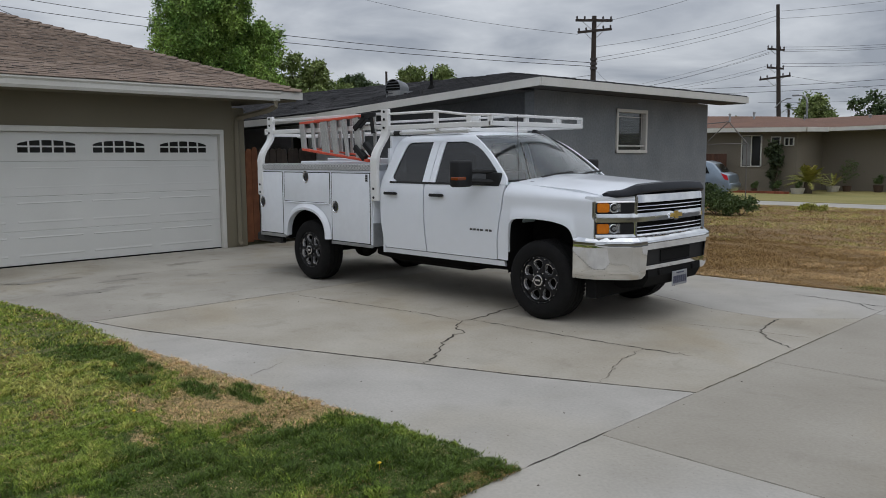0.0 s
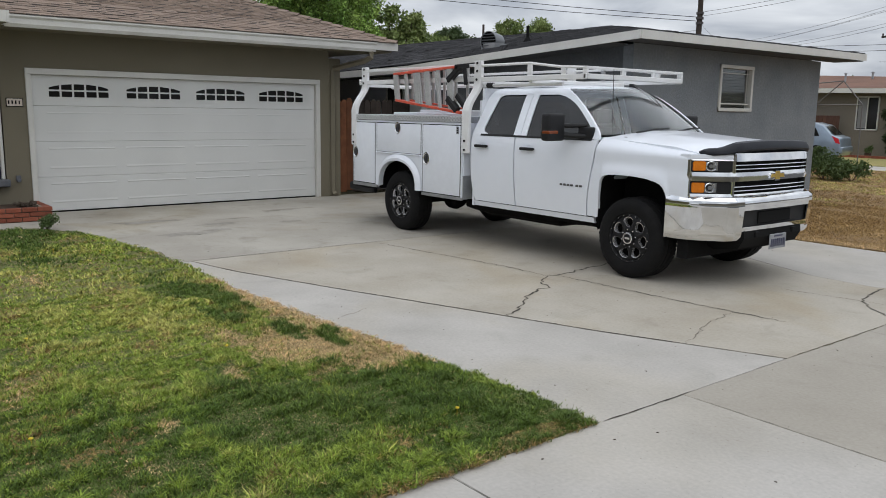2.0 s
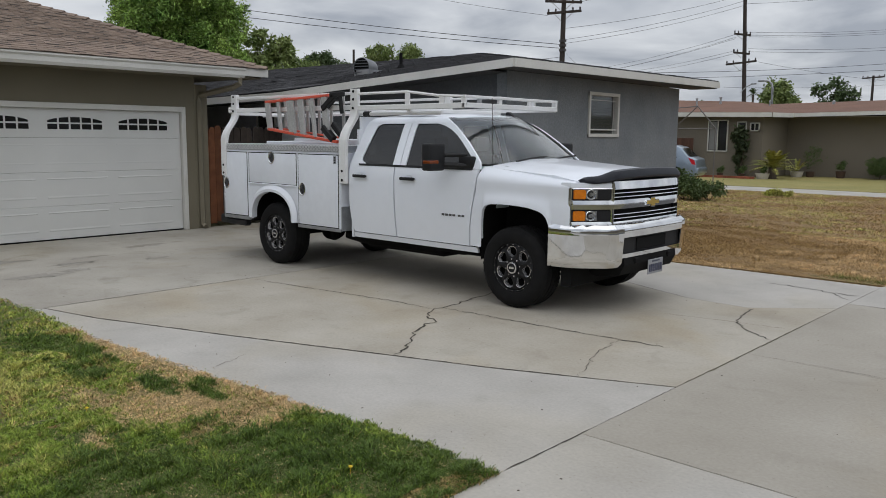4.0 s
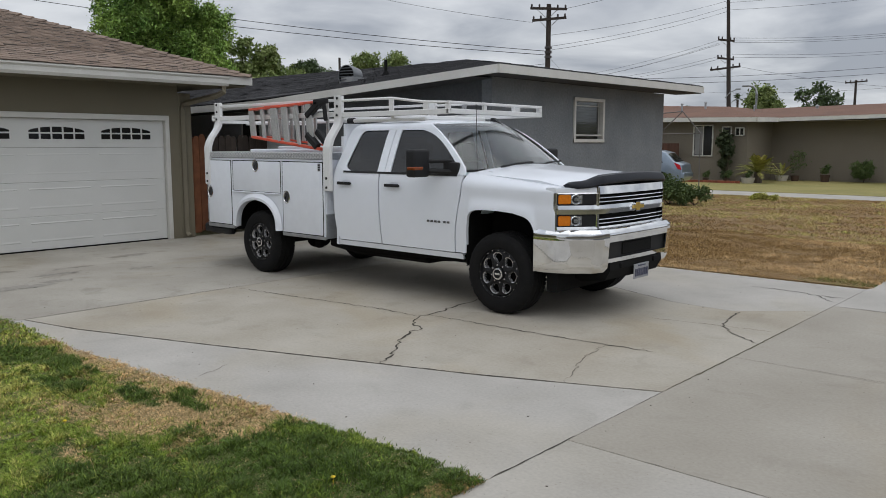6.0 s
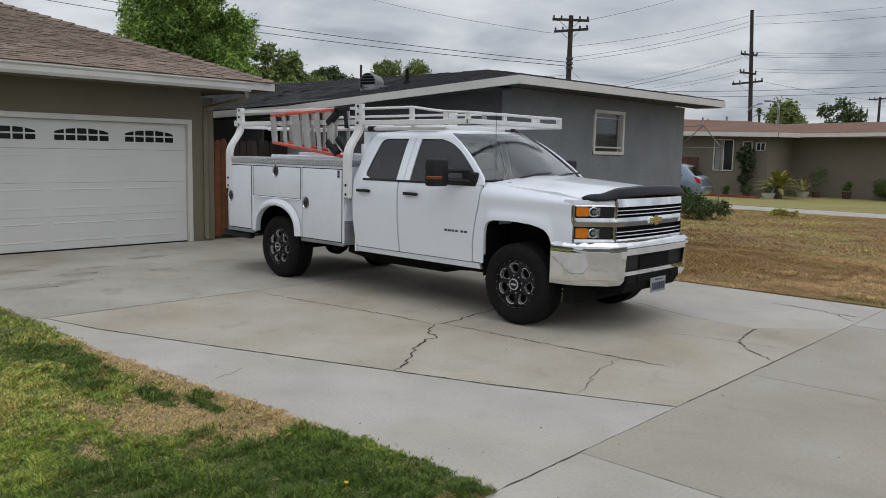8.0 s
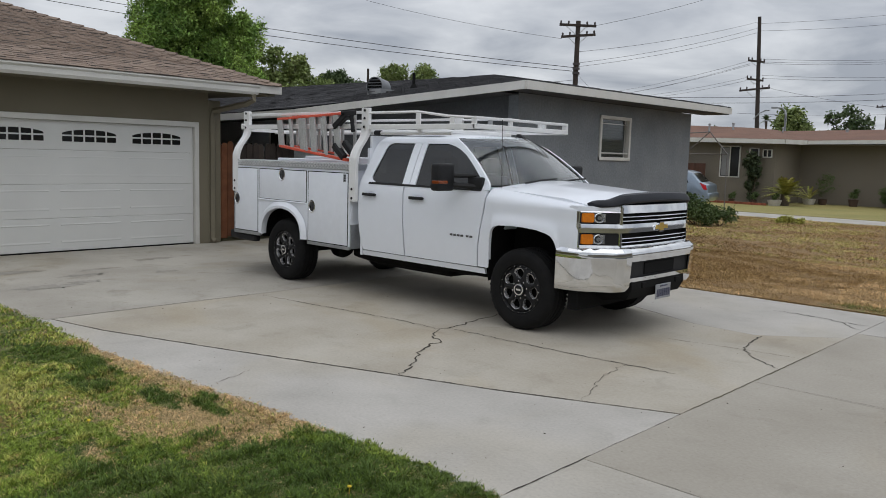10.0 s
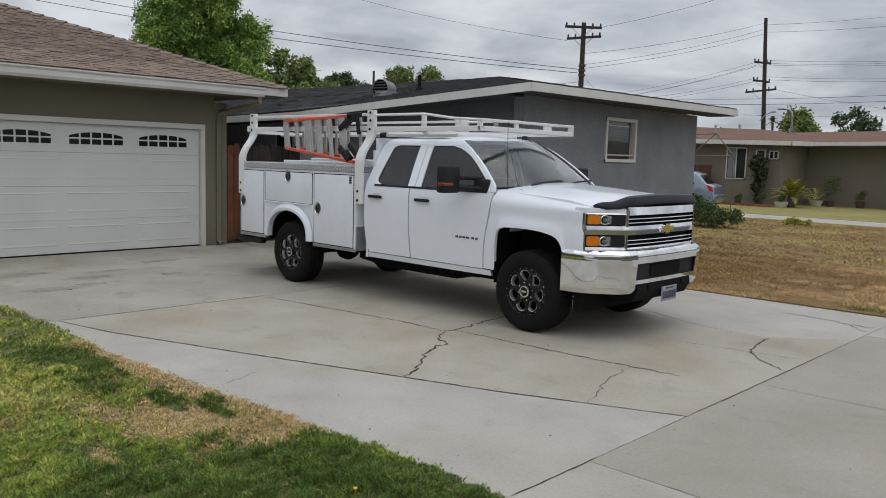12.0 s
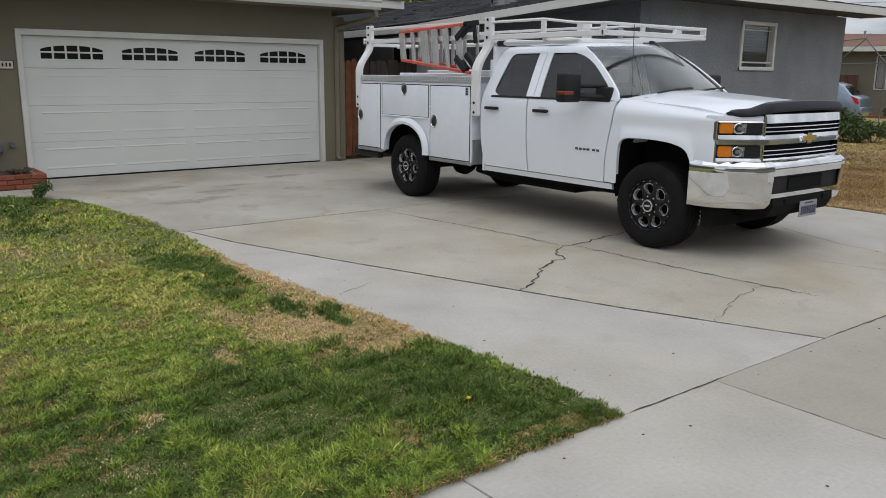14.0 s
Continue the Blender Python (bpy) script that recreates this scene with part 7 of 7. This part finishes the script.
potted(-10.4, 28.9, 0.2, 0.25, 0.3, M_SOILPOT, "dark pot with a small plant", 46)
potted(-11.6, 28.8, 0.25, 0.3, 0.5, M_SOILPOT, "dark pot with a leafy plant", 47)
leaves("foliage", [(-9.85, 29.6, 1.9), (-9.75, 29.6, 1.4), (-9.9, 29.6, 0.9), (-9.8, 29.6, 0.45)], [0.34, 0.30, 0.24, 0.16], 1300, 0.2, M_SPIKE, dr, 77, 0.9)
border = thing("brick_border", (-10, 28.4, 0), "low red brick garden border by the taupe house", "garden border")
for k in range(17):
    ob = part("brick", bk_mesh, None, border)
    ob.matrix_basis = pose(-11.9 + k * 0.2, 28.3, 0.0, 0, 0, 90) @ Matrix.Diagonal((1.2, 0.95, 1.9, 1))
gate = thing("side_gate", (-13.3, 27.5, 0), "dark brown wooden side fence by the taupe house", "fence")
bd3 = boxes((-0.07, 0.07, -0.012, 0.012, 0, 1.75))
bd3_m = mesh_of("board", bd3, mat("dark_brown_fence", (0.10, 0.045, 0.03), None, 0.85, vary=0.2))
for k in range(34):
    ob = part("board", bd3_m, None, gate)
    ob.matrix_basis = pose(-17 + k * 0.15, 29.4, 0, 0, 0, 0)

M_PIPE = mat("dull_pipe", (0.17, 0.16, 0.15), None, 0.6, 0.4)
frame_stand = thing("canopy_frame", (-6, 17, 0), "bare metal pipe canopy frame", "canopy frame")
for nm, pts in (("leg", [(-5.45, 17, 0), (-5.47, 17, 2.04)]), ("crosspipe", [(-5.47, 17, 2.03), (-9.0, 17, 2.0)]), ("rafter", [(-5.47, 17, 2.04), (-6.06, 17, 2.70)]), ("rafter", [(-6.06, 17, 2.70), (-6.9, 17, 1.95)]), ("ridge_pipe", [(-6.06, 17, 2.70), (-8.6, 19.5, 2.72)]), ("leg", [(-9.0, 17, 0), (-9.0, 17, 2.0)])):
    part(nm, tube(bmesh.new(), pts, 0.016, 7), M_PIPE, frame_stand)

# ---- silver hatchback beyond the grey house ----
M_SILVER = mat("silver_blue_paint", (0.24, 0.30, 0.37), None, 0.3, 0.5, coat=0.5)
car = thing("hatchback_car", (-10.6, 23.6, 0), "silver-blue hatchback parked on the next driveway", "car")


def car_body(bm, pts, y0, y1, pull):
    n = len(pts)
    lo = [bm.verts.new((x, y0 + pull * max(0, z - 0.85), z)) for x, z in pts]
    hi = [bm.verts.new((x, y1 - pull * max(0, z - 0.85), z)) for x, z in pts]
    bm.faces.new(lo), bm.faces.new(hi[::-1])
    for i in range(n):
        j = (i + 1) % n
        bm.faces.new((lo[i], hi[i], hi[j], lo[j]))
    bevel(bm, 0.05, 3, 25)
    return bm


part("body", car_body(bmesh.new(), [(-12.9, 0.25), (-8.62, 0.25), (-8.55, 0.5), (-8.62, 0.92), (-8.9, 1.02), (-9.25, 1.38), (-9.6, 1.47), (-11.0, 1.47), (-11.9, 0.98), (-12.75, 0.85), (-12.95, 0.6)], 22.75, 24.45, 0.28), M_SILVER, car, smooth=True)
part("side_glass", prism(bmesh.new(), [(-9.35, 0.98), (-9.5, 1.28), (-10.9, 1.38), (-11.6, 0.98)], "y", 22.80, 22.83), M_WINGLASS, car, "dark side glass")
bm = bmesh.new(); bm.faces.new([bm.verts.new(p) for p in ((-8.86, 22.98, 1.03), (-8.86, 24.2, 1.03), (-9.2, 24.1, 1.36), (-9.2, 23.1, 1.36))])
part("rear_glass", bm, M_WINGLASS, car, "dark rear glass")
for y in (22.74, 24.26):
    part("tail_light", prism(bmesh.new(), [(-8.9, 1.0), (-8.66, 0.9), (-8.60, 0.72), (-8.74, 0.74)], "y", y, y + 0.14), mat("tail_red", (0.55, 0.02, 0.03), None, 0.15, coat=0.8), car, "red tail light")
part("rear_bumper", boxes((-8.75, -8.5, 22.78, 24.42, 0.35, 0.6), w=0.06, seg=2), M_SILVER, car, smooth=True)
for x in (-9.4, -12.1):
    for y in (22.74, 24.26):
        part("wheel", lathe(bmesh.new(), [(0.001, 0), (0.2, 0), (0.3, 0.02), (0.32, 0.06), (0.32, 0.16), (0.001, 0.18)], pose(x, y + 0.18, 0.32, 90), 24), M_TYRE, car)

car.location.x -= 0.45
car.rotation_euler.z = radians(12)

# ---- poles and wires ----
M_INS = mat("insulator", (0.06, 0.05, 0.05), None, 0.4)


def utility_pole(x, y, top, arms, lean=(0, 0), r=0.15, label="dark wooden utility pole with crossarms"):
    p = thing("utility_pole", (x, y, 0), label, "utility pole", "utility poles")
    part("shaft", tube(bmesh.new(), [(x - lean[0], y - lean[1], 0), (x, y, top)], r * 1.25, 10, r * 0.85), M_POLE, p, smooth=True)
    for z, half, ang, dz in arms:
        c, s = math.cos(radians(ang)), math.sin(radians(ang))
        bm = bmesh.new()
        box(bm, -half, half, -0.05, 0.05, -0.065, 0.065, pose(x + 0.12 * s, y - 0.12 * c, z, 0, dz, ang))
        arm = part("crossarm", bm, M_POLE, p)
        for q in (-0.92, -0.5, 0.5, 0.92):
            bm = bmesh.new()
            lathe(bm, [(0.03, 0.06), (0.055, 0.12), (0.05, 0.2), (0.02, 0.23)], Matrix.Translation((x + half * q * c + 0.12 * s, y + half * q * s - 0.12 * c, z - half * q * math.sin(radians(dz)))), 8)
            part("insulator", bm, M_INS, arm)
        bm = bmesh.new()
        for q in (-0.6, 0.6):
            tube(bm, [(x + half * q * c, y + half * q * s - 0.1, z), (x, y - 0.1, z - half * 0.55)], 0.015, 4)
        part("brace", bm, M_GALV, arm)
    return p


pole = utility_pole(-20.5, 30.9, 9.25, [(9.0, 1.0, 25, 4), (8.45, 0.95, 50, -6)], (0.05, 0))
for z in (6.95, 6.7, 6.45):
    part("spool", lathe(bmesh.new(), [(0.001, -0.06), (0.2, -0.06), (0.2, 0.06), (0.001, 0.06)], Matrix.Translation((-20.5, 30.9, z)), 8), M_INS, pole)
utility_pole(-18.1, 49.15, 11.85, [(8.85, 0.55, 20, 8), (7.6, 0.55, 20, 8), (6.95, 1.0, 25, -6)], (-0.5, -0.2), 0.14)
utility_pole(-17.9, 80.8, 8.0, [(7.8, 1.0, 20, -4)], (0, 0), 0.13)
utility_pole(-27.9, 22.3, 6.25, [], (0, 0), 0.07, "short dark wooden pole behind the roofs")
lamp = thing("street_lamp", (-12.6, 40.5, 0), "grey street lamp with a curved arm", "street lamp")
part("pole", tube(bmesh.new(), [(-12.6, 40.5, 0), (-12.6, 40.5, 4.6), (-12.65, 40.5, 4.85), (-12.8, 40.45, 5.02), (-13.05, 40.4, 5.05)], 0.075, 8, 0.045), M_GALV, lamp, smooth=True)
part("head", boxes((-13.4, -13.0, 40.3, 40.5, 5.0, 5.1), w=0.03, seg=2), M_GALV, lamp, "cobra head lamp")
lamp2 = thing("street_lamp", (-18.0, 49.1, 5.0), "grey street lamp arm on the wooden pole", "street lamp")
part("arm", tube(bmesh.new(), [(-18.0, 49.1, 4.9), (-17.65, 49.15, 5.3), (-17.25, 49.2, 5.48)], 0.035, 6), M_GALV, lamp2)
part("head", boxes((-17.3, -16.95, 49.12, 49.28, 5.45, 5.54), w=0.02), M_GALV, lamp2)

WIRES = [
    ((-11.0, -0.66, 4.13), (-30.0, 2.71, 8.38)),
    ((-20.5, 30.9, 6.75), (-47.0, 9.9, 11.15)), ((-20.5, 30.9, 6.55), (-48.0, 9.1, 10.75)), ((-21.2, 30.4, 8.3), (-41.8, 31.5, 13.3)),
    ((-20.5, 30.9, 7.6), (-18.2, 49.1, 11.5)), ((-20.1, 31.1, 8.9), (-18.2, 49.1, 14.2)), ((-20.5, 30.9, 7.0), (-18.1, 49.1, 11.1)), ((-20.5, 30.9, 6.8), (-18.1, 49.1, 10.8)),
    ((-18.1, 49.1, 10.9), (-8.2, 67.6, 13.8)), ((-18.2, 49.1, 11.4), (-8.3, 67.5, 14.6)), ((-17.7, 49.3, 9.0), (-8.8, 72.5, 11.4)), ((-17.7, 49.3, 8.8), (-8.8, 72.5, 11.3)), ((-17.7, 49.3, 8.7), (-8.8, 72.5, 11.1)),
]
WIRES += [
    ((-17.7, 49.3, 7.9), (-8.7, 72.5, 9.9)), ((-17.7, 49.3, 7.7), (-8.7, 72.6, 9.7)), ((-18.5, 49.0, 8.9), (-46.0, 68.0, 8.7)), ((-18.5, 49.0, 8.7), (-45.0, 68.6, 8.5)), ((-18.5, 49.0, 8.6), (-46.5, 67.7, 8.2)),
    ((-18.5, 49.0, 7.8), (-44.0, 69.3, 8.5)), ((-18.5, 49.0, 7.6), (-42.9, 70.0, 8.4)), ((-33.9, 52.0, 7.2), (-9.4, 77.5, 9.0)), ((-37.8, 49.2, 6.8), (-9.4, 77.5, 8.4)),
    ((-20.5, 30.9, 6.5), (-10.6, 19.4, 3.6)), ((-23.0, 57.9, 5.9), (-10.1, 82.4, 7.5)), ((-41.0, 32.4, 6.5), (-20.5, 30.9, 6.1)), ((-17.1, 49.5, 7.0), (-10.3, 76, 6.6)),
]
for i, (a, b) in enumerate(WIRES):
    a, b = Vector(a), Vector(b)
    sag = 0.012 * (b - a).length
    pts = [a + (b - a) * (k / 10) - Vector((0, 0, sag * 4 * (k / 10) * (1 - k / 10))) for k in range(11)]
    thick = 0.016 if i in (1, 2, 20, 21) else 0.009
    solid("overhead_wire", tube(bmesh.new(), pts, thick, 4), M_WIRE, "thin dark overhead wire between the poles", "wire", "", "overhead wires")
